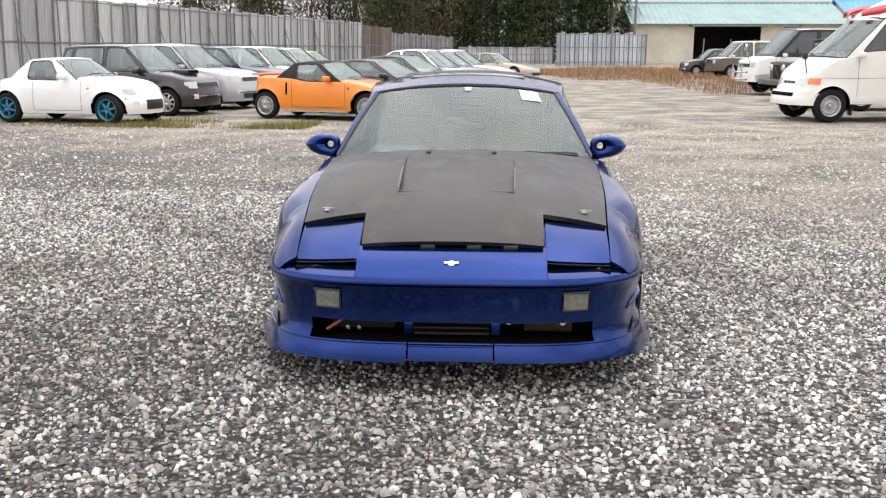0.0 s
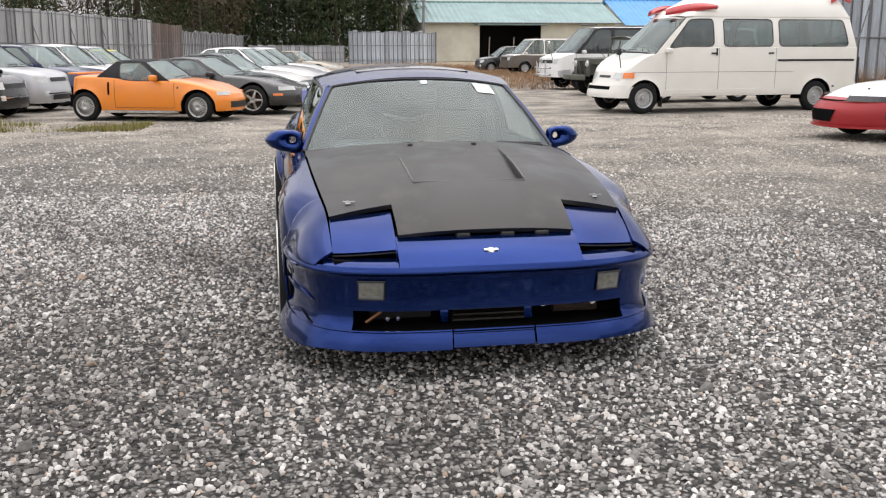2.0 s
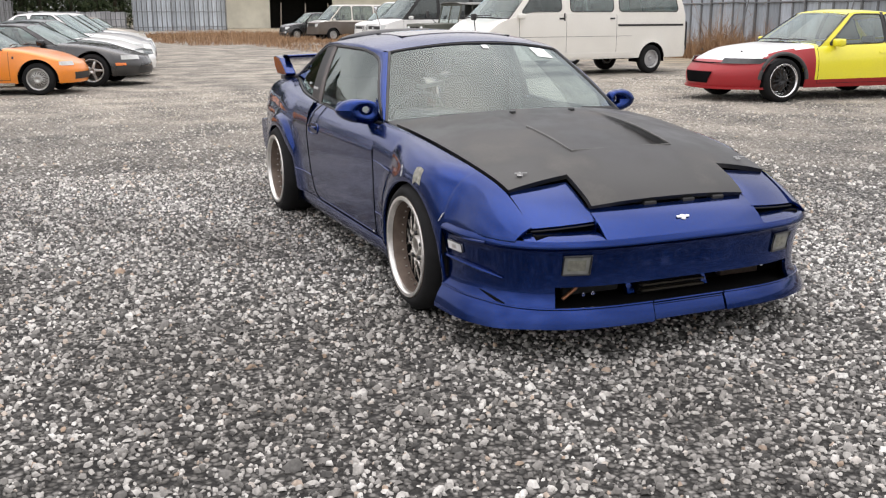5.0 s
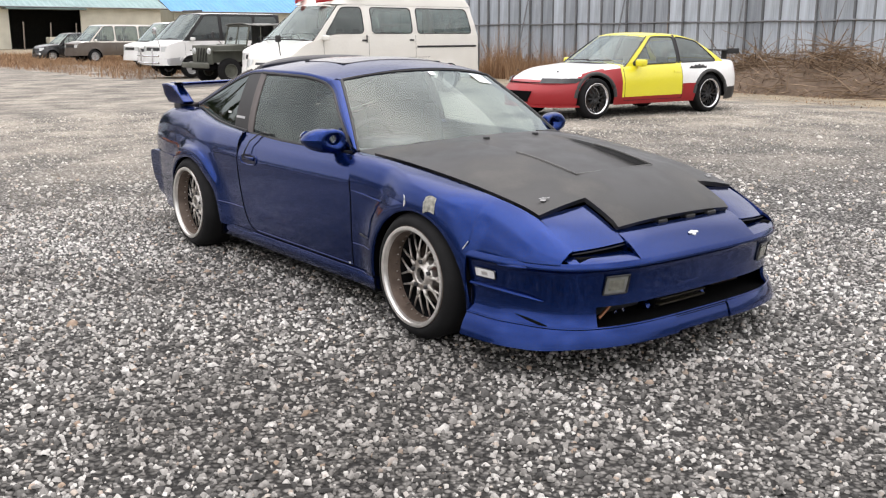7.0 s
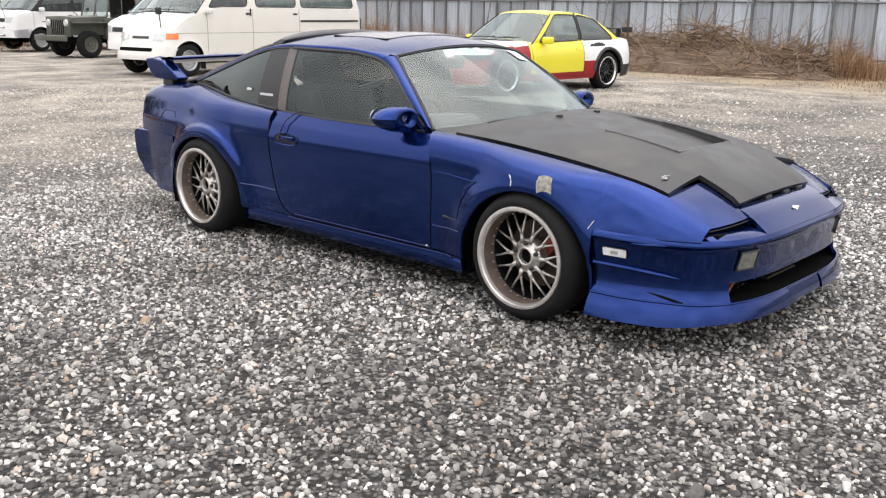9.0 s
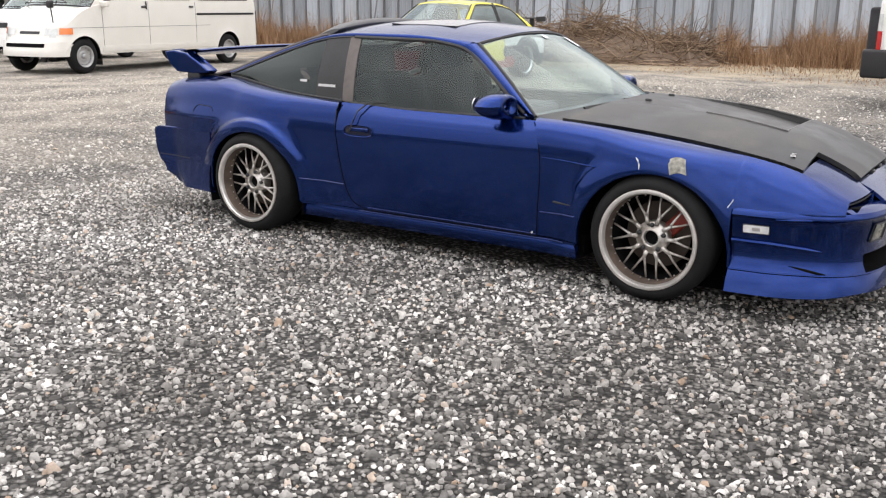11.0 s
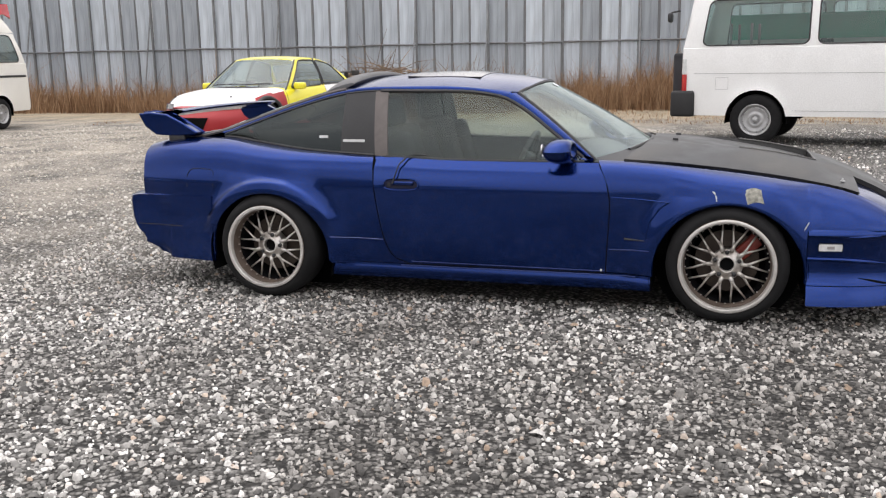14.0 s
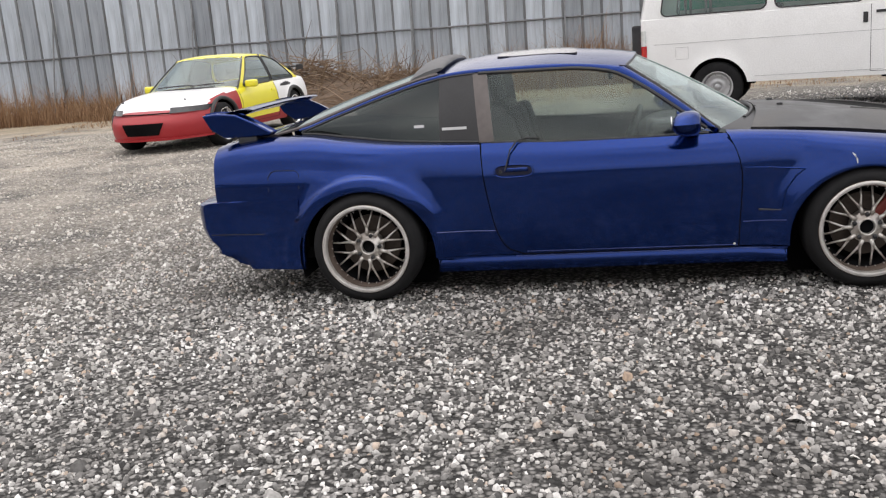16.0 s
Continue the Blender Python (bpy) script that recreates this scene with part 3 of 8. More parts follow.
def cabin(car, s, bottoms, tops, kinds, roof, mats, inset=0.17, bow=0.09, tail_bow=0.05, side_glass=None, roof_mat=None, rear_glass=True, pillar_mat=None, corner=0.05, mid_mat=None, panes=None):
    """Pillars, panes and roof. bottoms, tops: where the pillars' edges meet belt and roof, from the windscreen back."""
    body, glass_mat = mats
    rz = curve_at(roof)

    def low(y):
        return s.side(y, s.shoulder(y)) - 0.012, s.shoulder(y) - 0.004

    def edge(y):
        return low(min(max(y, bottoms[0]), bottoms[-1]))[0] - inset, rz(y) - 0.035

    def wall(i):
        def f(u, v):
            yb, yt = bottoms[i] + (bottoms[i + 1] - bottoms[i]) * u, tops[i] + (tops[i + 1] - tops[i]) * u
            xb, zb = low(yb)
            xt, zt = edge(yt)
            e = v ** 1.25
            return (xb + (xt - xb) * e + 0.012 * math.sin(math.pi * v), yb + (yt - yb) * v, zb + (zt - zb) * v)
        return f
    for i, kd in enumerate(kinds):
        f = wall(i)
        us = span(0, 1, 6)
        if kd == "p":
            g = sheet(f, us, span(0, 1, 8))
            both("pillar", g, (mid_mat if 0 < i < len(kinds) - 1 else None) or pillar_mat or body, car)
        else:
            g1, g2 = sheet(f, us, span(0, 0.06, 2)), sheet(f, us, span(0.93, 1, 2))
            both("window_sill", g1, pillar_mat or body, car)
            both("roof_rail", g2, pillar_mat or body, car)
            g = sheet(f, us, span(0.06, 0.93, 8))
            gm = (panes[i] if panes and i in panes else None) or side_glass or glass_mat
            part("side_window", g, gm, car).visible_shadow = False
            part("side_window", flipped(g), gm, car).visible_shadow = False
            # dark rubber seal round the pane
            wide = 0.5 * (abs(bottoms[i + 1] - bottoms[i]) + abs(tops[i + 1] - tops[i]))
            tall = max(0.1, rz(tops[i]) - s.shoulder(bottoms[i]))
            ru, rv = min(0.3, corner / wide), min(0.3, corner / tall)
            ring, outer = [], []
            for cu, cv, a0 in ((1, 0.06, -0.5), (1, 0.93, 0.0), (0, 0.93, 0.5), (0, 0.06, 1.0)):
                ou, ov = cu + (ru if cu == 0 else -ru), cv + (rv if cv < 0.5 else -rv)
                arc = [f(ou + ru * math.cos(math.pi * (a0 + 0.5 * t)), ov + rv * math.sin(math.pi * (a0 + 0.5 * t))) for t in span(0, 1, 5)]
                ring += arc
                outer += [f(cu, cv)] * len(arc)
                e0, e1 = {(1, 0.06): ((1, 0.06 + rv), (1, 0.93 - rv)), (1, 0.93): ((1 - ru, 0.93), (ru, 0.93)), (0, 0.93): ((0, 0.93 - rv), (0, 0.06 + rv)), (0, 0.06): ((ru, 0.06), (1 - ru, 0.06))}[(cu, cv)]
                run = [(e0[0] + (e1[0] - e0[0]) * t, e0[1] + (e1[1] - e0[1]) * t) for t in span(0, 1, 6)[1:-1]]
                ring += [f(*q) for q in run]
                outer += [f(0.5 + (q[0] - 0.5) * 1.012, 0.495 + (q[1] - 0.495) * 1.012) for q in run]
            k_ = len(ring)
            out3 = [(p[0] + 0.003, p[1], p[2]) for p in outer + ring]
            both("window_surround", (out3, [(i_, (i_ + 1) % k_, k_ + (i_ + 1) % k_, k_ + i_) for i_ in range(k_)]), pillar_mat or body, car)
            ring = ring + [ring[0], ring[1]]
            both("window_seal", tube([(p[0] + 0.002, p[1], p[2]) for p in ring], 0.011, 5), BLACK, car)

    def screen(yb, yt, bw, sign):
        def f(q, v):
            xb, zb = low(yb)
            xt, zt = edge(yt)
            e = v ** 1.25
            x = (xb + (xt - xb) * e) * q
            y = yb + (yt - yb) * v - sign * bw * (1 - q * q) * (1 - 0.45 * v)
            return (x, y, zb + (zt - zb) * v + (0.035 * v + 0.05 * (1 - v) * (s.crown / 0.06)) * (1 - abs(q) ** 3) * 1.0)
        return f
    qs = [-1, -0.98, -0.93, -0.8, -0.6, -0.35, 0, 0.35, 0.6, 0.8, 0.93, 0.98, 1]
    fs = screen(bottoms[0], tops[0], bow, 1)
    part("windscreen", sheet(fs, qs, span(0.02, 0.96, 10)), SCREEN, car).visible_shadow = False
    part("screen_header", sheet(fs, qs, span(0.96, 1.0, 2)), pillar_mat or roof_mat or body, car)
    w = tube([fs(q, 0.02) for q in qs], 0.016, 5)
    part("screen_seal", join(w, tube([fs(-1, v) for v in span(0, 1, 8)], 0.012, 5), tube([fs(1, v) for v in span(0, 1, 8)], 0.012, 5)), BLACK, car)
    fr = screen(bottoms[-1], tops[-1], tail_bow, -1)
    if rear_glass:
        part("rear_window", sheet(fr, qs, span(0.08, 0.94, 10), flip=True), glass_mat, car).visible_shadow = False
        part("rear_sill", sheet(fr, qs, span(0, 0.08, 2), flip=True), pillar_mat or body, car)
        part("rear_header", sheet(fr, qs, span(0.94, 1, 2), flip=True), pillar_mat or roof_mat or body, car)
    else:
        part("rear_panel", sheet(fr, qs, span(0, 1, 8), flip=True), roof_mat or body, car)

    def top(q, v):
        y = tops[0] + (tops[-1] - tops[0]) * v
        x, z = edge(y)
        yy = y - bow * 0.55 * (1 - q * q) * (1 - v) ** 2 + tail_bow * 0.55 * (1 - q * q) * v * v
        return (x * q, yy, z + 0.035 * (1 - abs(q) ** 3))
    qs2 = [-1, -0.97, -0.9, -0.75, -0.5, -0.25, 0, 0.25, 0.5, 0.75, 0.9, 0.97, 1]
    part("roof", sheet(top, qs2, span(0, 1, 16)), roof_mat or body, car, thick=0.015)
    return rz


def seats(car, rows, xw, floor=0.42, high=0.95):
    for y in rows:
        for x in (-xw, xw):
            g = join(rounded_box(x - 0.24, x + 0.24, y - 0.28, y + 0.22, floor, floor + 0.16, 0.04),
                     moved(rounded_box(-0.23, 0.23, -0.06, 0.07, 0, high - floor - 0.2, 0.05), Matrix.Translation((x, y + 0.22, floor + 0.08)) @ Matrix.Rotation(radians(-12), 4, "X")),
                     rounded_box(x - 0.12, x + 0.12, y + 0.29, y + 0.37, high - 0.12, high + 0.06, 0.03))
            part("seat", g, SEAT, car)


def cockpit(car, s, y0, y1, y_seat, z, xw=0.36, high=0.95, rows=None):
    W = s.W - 0.1
    part("floor_pan", box(-W, W, y0 - 0.3, y1 - 0.05, s.sill + 0.02, s.sill + 0.10), DARK, car)
    part("dashboard", rounded_box(-W, W, y0 - 0.05, y0 + 0.38, 0.45, z - 0.02, 0.06), BLACK, car)
    part("parcel_shelf", rounded_box(-W, W, y1 - 0.35, y1 + 0.1, 0.5, z - 0.06, 0.04), SEAT, car)
    seats(car, rows or (y_seat,), xw, high=high)
    part("steering_wheel", moved(lathe([(0.012 * math.cos(a), 0.18 + 0.012 * math.sin(a)) for a in span(0, 2 * math.pi, 8)], 24, "y"),
                                 Matrix.Translation((-xw, y0 + 0.5, z - 0.02)) @ Matrix.Rotation(radians(20), 4, "X")), BLACK, car)


def underside(car, s):
    wf, wr = s.plan(s.y0 + 0.35) - 0.06, s.plan(s.y1 - 0.3) - 0.06
    part("underbody", join(box(-wf, wf, s.y0 + 0.35, -s.arch, s.sill + 0.02, 0.5), box(-s.W + 0.3, s.W - 0.3, -s.arch, s.wb + s.arch, s.sill + 0.02, s.sill + 0.14),
                           box(-wr, wr, s.wb + s.arch, s.y1 - 0.3, s.sill + 0.06, 0.5), box(-s.W + 0.06, s.W - 0.06, s.arch, s.wb - s.arch, s.sill + 0.01, s.sill + 0.12)), DARK, car)
    for yc in (0.0, s.wb):
        for sg in (-1, 1):
            V, F = [], []
            for i in range(13):
                a = math.pi * i / 12
                for x in (min(s.W, s.plan(yc + (s.arch + 0.012) * math.cos(a))) - 0.02, s.W - 0.34):
                    V.append((sg * x, yc + (s.arch + 0.012) * math.cos(a), s.r - 0.06 + (s.arch + 0.075) * math.sin(a)))
            for i in range(12):
                F.append((2 * i, 2 * i + 1, 2 * i + 3, 2 * i + 2))
            V2 = [(sg * (s.W - 0.34), yc + (s.arch + 0.012) * math.cos(math.pi * i / 12), s.r - 0.06 + (s.arch + 0.075) * math.sin(math.pi * i / 12)) for i in range(13)]
            part("wheel_arch_liner", join((V, F), (V2, [tuple(range(13))])), DARK, car)


def on_front(s, x0, x1, z0, z1, out=0.006, nx=8, nz=5):
    return sheet(lambda x, z: (x, s.front(x, z) - out, z), span(x0, x1, nx), span(z0, z1, nz))


def on_back(s, x0, x1, z0, z1, out=0.006, nx=8, nz=5):
    return sheet(lambda x, z: (x, s.back(x, z) + out, z), span(x0, x1, nx), span(z0, z1, nz), flip=True)


def on_side(s, y0, y1, z0, z1, out=0.005, ny=8, nz=4):
    return sheet(lambda y, z: (s.side(y, z) + out, s.shear(y, z), z), span(y0, y1, ny), span(z0, z1, nz))


def both(name, geo, mat, car, label="", thick=0.0):
    part(name, geo, mat, car, label, thick=thick)
    part(name, flipped(geo), mat, car, label, thick=thick)


def seam_line(s, pts, w=0.007):
    """A thin dark gap along points (y, z) on the side."""
    fine = []
    for (a, b), (c, d) in zip(pts[:-1], pts[1:]):
        k = max(2, int(math.hypot(c - a, d - b) / 0.06))
        fine += [(a + (c - a) * i / k, b + (d - b) * i / k) for i in range(k)]
    fine.append(pts[-1])
    return tube([(s.side(y, z) + 0.0005, s.shear(y, z), z) for y, z in fine], w / 2, 5)


def doors(car, s, ys, z0=None, handles=True, handle_mat=None):
    z0 = z0 or s.sill + 0.06
    for y in ys:
        both("door_gap", seam_line(s, [(y, z0), (y, s.shoulder(y) - 0.01)]), SEAM, car)
    both("door_gap", seam_line(s, [(ys[0], z0), (ys[-1], z0)]), SEAM, car)
    if handles:
        for y in ys[1:]:
            both("door_handle", on_side(s, y - 0.19, y - 0.06, s.shoulder(y) - 0.13, s.shoulder(y) - 0.095, 0.012), handle_mat or BLACK, car, thick=0.015)


def mirrors(car, s, y, z, mat, size=0.11):
    x = s.side(y, s.shoulder(y))
    g = rounded_box(x + 0.0, x + 0.19, y - 0.05, y + 0.06, z - size / 2, z + size / 2, 0.03)
    both("mirror", g, mat, car)


def plate(car, s, z=0.36, back=False):
    f = s.back if back else s.front
    y = f(0, z) + (0.012 if back else -0.012)
    p = part("number_plate", rounded_box(-0.165, 0.165, y - 0.006, y + 0.006, z - 0.08, z + 0.08, 0.004), PLATE, car)
    for x0, x1, h0, h1 in ((-0.12, 0.12, -0.055, 0.02), (-0.06, 0.06, 0.035, 0.065)):
        q = part("plate_bars", box(x0, x1, y + (0.007 if back else -0.009), y + (0.009 if back else -0.007), z + h0, z + h1), PLATE_INK, car)
        q.parent = p


def wheels_for(car, s, meshes, x=None, steer=0):
    x = x or s.W + 0.005
    for sg in (-1, 1):
        put_wheel(car, meshes, sg * x, 0.0, s.r, 0.3, steer)
        put_wheel(car, meshes, sg * x, s.wb, s.r, 0.9)


def wipers(car, s, y, z, xs=((-0.5, 0.05), (0.05, 0.6)), slope=0.35):
    for a, b in xs:
        g = tube([(a, y + 0.02, z + 0.035), ((a + b) / 2, y + 0.03, z + 0.05), (b, y + 0.06, z + 0.05)], 0.009, 5)
        part("wiper", g, BLACK, car)


def panels(car, geo, choose):
    """Splits a body's faces into panels by the middle of each face: choose(x, y, z) gives (name, material)."""
    V, F = geo
    bins = {}
    for f in F:
        c = [sum(V[i][k] for i in f) / len(f) for k in range(3)]
        nm, mat = choose(*c)
        half = c[0] > 0 and nm in ("front_wing", "door_skin", "side_skirt", "rear_wing_panel")
        bins.setdefault((nm, mat, half), []).append(f)
    for (nm, mat, half), fs in bins.items():
        used = sorted(set(i for f in fs for i in f))
        at = {i: k for k, i in enumerate(used)}
        part(nm, ([V[i] for i in used], [tuple(at[i] for i in f) for f in fs]), mat, car)


def heading(x, y, dx, dy):
    """The pose of a car whose front axle's middle stands at x, y and whose nose points along dx, dy."""
    return Matrix.Translation((x, y, 0)) @ Matrix.Rotation(math.atan2(dx, -dy), 4, "Z")


# ---- paints ----
P_WHITE = paint("white_paint", (0.84, 0.84, 0.825), 0.3, dirt=0.10)
P_CREAM = paint("cream_white_paint", (0.77, 0.755, 0.70), 0.4, dirt=0.10)
P_BLACK = paint("black_paint", (0.012, 0.012, 0.013), 0.22, dirt=0.05)
P_SILVER = paint("silver_paint", (0.50, 0.51, 0.53), 0.32, 0.55)
P_BLUE = paint("navy_paint", (0.012, 0.025, 0.085), 0.25)
P_ORANGE = paint("orange_paint", (0.80, 0.235, 0.012), 0.3, dirt=0.06)
P_YELLOW = paint("yellow_paint", (0.80, 0.72, 0.03), 0.35, dirt=0.05)
P_RED = paint("red_paint", (0.32, 0.006, 0.011), 0.42, coat=0.18, dirt=0.03)
P_TEAL = paint("dark_green_paint", (0.012, 0.03, 0.03), 0.25)
P_BEIGE = paint("beige_paint", (0.42, 0.38, 0.31), 0.35, 0.3)
P_BROWN = paint("brown_paint", (0.085, 0.065, 0.05), 0.4)
P_OLIVE = paint("olive_drab_paint", (0.075, 0.08, 0.062), 0.6, coat=0.1, dirt=0.25)
CANVAS = plain("soft_top_canvas", (0.022, 0.022, 0.024), 0.9, vary=0.3, bumps=0.4)
CANVAS_GREY = plain("grey_canvas", (0.20, 0.20, 0.19), 0.9, vary=0.25, bumps=0.4)
BLUE_RIM = plain("blue_painted_rim", (0.02, 0.16, 0.25), 0.35, 0.2, 0.4)


def build(name, label, m, s, body_mat, bottoms, tops, kinds, roof, rims, category="car", group="parked cars", glass_mat=None, inset=0.17, bow=0.09, tail_bow=0.05,
          roof_mat=None, y_seat=None, rows=None, high=0.95, door_ys=None, rear_glass=True, handle_mat=None, mirror_mat=None, side_glass=None, pillar_mat=None, choose=None, corner=0.05, mid_mat=None, panes=None):
    car = thing(name, label, category, m, group)
    shell = lower_body(s, bottoms[0] + 0.02, bottoms[-1] - 0.02)
    if choose:
        panels(car, shell, choose)
    else:
        part("body", shell, body_mat, car)
    cabin(car, s, bottoms, tops, kinds, roof, (body_mat, glass_mat or WINDOW), inset, bow, tail_bow, side_glass, roof_mat, rear_glass, pillar_mat, corner, mid_mat, panes)
    cockpit(car, s, bottoms[0], bottoms[-1], y_seat or (bottoms[0] + 1.1), s.shoulder(bottoms[0]), high=high, rows=rows, xw=s.W * 0.46)
    underside(car, s)
    wheels_for(car, s, rims)
    if door_ys:
        doors(car, s, door_ys, handle_mat=handle_mat or body_mat)
    mirrors(car, s, bottoms[0] + 0.28, s.shoulder(bottoms[0]) + 0.07, mirror_mat or body_mat)
    wipers(car, s, bottoms[0] - bow, s.deck(bottoms[0]))
    return car


R_BLUE6 = wheel_meshes("blue6", 0.285, 0.17, 0.195, 6, BLUE_RIM, BLUE_RIM, dish=0.03)
R_MULTI = wheel_meshes("multi", 0.275, 0.17, 0.185, 16, ALLOY, ALLOY, "mesh", dish=0.02)
R_FIVE = wheel_meshes("five", 0.31, 0.2, 0.215, 5, ALLOY, ALLOY, dish=0.03)
R_SMALL = wheel_meshes("small", 0.285, 0.17, 0.19, 8, ALLOY, ALLOY, dish=0.03)
R_STEEL = wheel_meshes("steel", 0.325, 0.19, 0.20, 0, STEEL_RIM, STEEL_RIM, "steel", dish=0.05)
R_VAN = wheel_meshes("van_steel", 0.365, 0.20, 0.222, 0, STEEL_RIM, STEEL_RIM, "steel", dish=0.05)
R_BLACK = wheel_meshes("blackmesh", 0.315, 0.23, 0.235, 10, CHROME, BLACK, "mesh", dish=0.07)
R_OFF = wheel_meshes("offroad", 0.36, 0.2, 0.2, 0, P_OLIVE, P_OLIVE, "steel", dish=0.06)


def roadster():
    s = Shape(-0.58, 2.82, 0.735, [(-0.58, 0.62), (-0.4, 0.70), (0.1, 0.83), (0.62, 0.885), (1.2, 0.87), (2.0, 0.88), (2.5, 0.83), (2.82, 0.66)], 2.23, 0.285, 0.335, crown=0.07, en=0.72, et=0.75, n=2.3, rake=0.45, trake=0.35, bulge=0.07)
    c = build("roadster", "small white two-seat roadster with hardtop and blue alloy wheels", heading(-6.62, 13.36, 0.97, -0.25), s, P_WHITE, [0.62, 1.0, 1.75, 2.2], [1.18, 1.3, 1.72, 1.78], "pwp",
              [(0.9, 1.19), (1.35, 1.235), (1.8, 1.21), (2.3, 1.05)], R_BLUE6, inset=0.14, bow=0.12, tail_bow=0.06, door_ys=[0.55, 1.62], y_seat=1.4)
    for sg in (-1, 1):
        part("headlight", on_front(s, sg * 0.40, sg * 0.60, 0.57, 0.67, 0.004) if sg > 0 else flipped(on_front(s, 0.40, 0.60, 0.57, 0.67, 0.004)), LENS, c)
        f = on_front(s, 0.42, 0.50, 0.36, 0.43, 0.008)
        part("fog_lamp", f if sg > 0 else flipped(f), LENS, c)
    part("grille", on_front(s, -0.26, 0.26, 0.28, 0.46, 0.006), BLACK, c)
    both("bonnet_gap", tube([(x, s.shear(y, s.deck(y)) - 0.0, s.deck(y) - 0.012) for x, y in ((0.40, -0.36), (0.50, 0.0), (0.58, 0.55))], 0.005, 5), SEAM, c)
    both("side_marker", on_side(s, 0.36, 0.42, 0.66, 0.69, 0.006), AMBER, c)
    return c


def hatch(name, label, m, paint_mat, y1=2.95, W=0.735, h=1.5, wb=2.36, nose=0.66, rims=R_SMALL, hood=0.93, glass_mat=None, y0=-0.66, belt=0.97, group="parked cars"):
    s = Shape(y0, y1, W, [(y0, nose), (y0 + 0.2, nose + 0.13), (0.1, hood - 0.03), (0.42, hood), (1.2, belt), (y1 - 0.4, belt + 0.03), (y1, belt - 0.1)], wb, 0.285, 0.345, en=0.5, et=0.3, n=2.6, rake=0.32)
    c = build(name, label, m, s, paint_mat, [0.38, 0.52, 1.5, 1.58, 2.38, 2.45, y1 - 0.2, y1 - 0.05], [1.05, 1.12, 1.52, 1.6, 2.3, 2.38, y1 - 0.42, y1 - 0.32], "pwpwpwp",
              [(0.8, h - 0.06), (1.4, h), (2.2, h - 0.01), (y1, h - 0.08)], rims, glass_mat=glass_mat, inset=0.15, bow=0.12, door_ys=[0.5, 1.52, 2.42], rows=(1.25, 2.2))
    for sg in (0, 1):
        f = on_front(s, W * 0.56, W * 0.90, nose - 0.08, nose + 0.06, 0.006)
        part("headlight", flipped(f) if sg else f, LENS, c)
        f = on_front(s, W * 0.60, W * 0.74, 0.36, 0.46, 0.008)
        part("fog_lamp", flipped(f) if sg else f, LENS, c)
        f = on_back(s, W * 0.7, W * 0.93, 0.72, 0.95, 0.008)
        part("tail_lamp", flipped(f) if sg else f, RED_LENS, c)
    part("grille", on_front(s, -0.36, 0.36, nose - 0.06, nose + 0.03, 0.006), BLACK, c)
    part("lower_intake", on_front(s, -0.42, 0.42, 0.27, 0.38, 0.006), BLACK, c)
    part("bumper_strip", on_front(s, -0.55, 0.55, 0.40, 0.425, 0.012), CHROME, c)
    return c, s


def coupe(name, label, m, paint_mat, rims=R_FIVE, y0=-0.92, y1=3.35, W=0.85, h=1.25, wb=2.45, nose=0.55, hood_mat=None, bumper_mat=None, belt=0.83, choose=None, roof_mat=None, nose_len=0.85, headlamp=None, intake=True, pillar_mat=None, mid_mat=None, panes=None, lens_z=(-0.04, 0.04), lens_x=(0.50, 0.86), rake=0.55, n=2.4, signal=True, house=None, inset=0.20):
    s = Shape(y0, y1, W, [(y0, nose), (y0 + 0.3, nose + 0.07), (0.0, belt - 0.06), (0.65, belt), (1.6, belt + 0.03), (2.6, belt + 0.05), (y1 - 0.1, belt + 0.02), (y1, belt - 0.12)], wb, 0.31, 0.36, en=nose_len, et=0.5, n=n, rake=rake, bulge=0.08)
    low, top, line = house or ([0.62, 0.76, 1.80, 1.90, 2.52, 2.88], [1.28, 1.38, 1.84, 1.94, 2.16, 2.24], [(1.1, h - 0.05), (1.6, h), (2.0, h - 0.02), (2.3, h - 0.07), (2.9, h - 0.2)])
    c = build(name, label, m, s, paint_mat, low, top, "pwpwp", line, rims,
              inset=inset, bow=0.14, tail_bow=0.08, door_ys=[0.58, 1.86], y_seat=1.5, high=0.85, choose=choose, roof_mat=roof_mat, pillar_mat=pillar_mat, mid_mat=mid_mat, panes=panes)
    for sg in (0, 1):
        f = on_front(s, W * lens_x[0], W * lens_x[1], nose + lens_z[0], nose + lens_z[1], 0.008, 14)
        part("headlight", flipped(f) if sg else f, headlamp or LENS, c)
        if signal:
            f = on_side(s, -0.62, -0.44, 0.40, 0.45, 0.008)
            part("turn_signal", flipped(f) if sg else f, AMBER, c)
    if intake:
        part("lower_intake", on_front(s, -0.5, 0.5, 0.24, 0.36, 0.006), BLACK, c)
    if hood_mat:
        part("bonnet", sheet(lambda x, y: (x * s.side(y, s.shoulder(y)), s.shear(y, s.deck(y)), s.shoulder(y) + (s.deck(y) - s.shoulder(y)) * (1 - abs(x) ** 6) ** 0.5 + 0.006), span(-0.9, 0.9, 16), span(y0 + 0.25, 0.60, 12)), hood_mat, c)
    if bumper_mat:
        part("front_bumper", on_front(s, -W * 0.94, W * 0.94, 0.2, nose - 0.06, 0.008, 24, 8), bumper_mat, c)
    return c, s


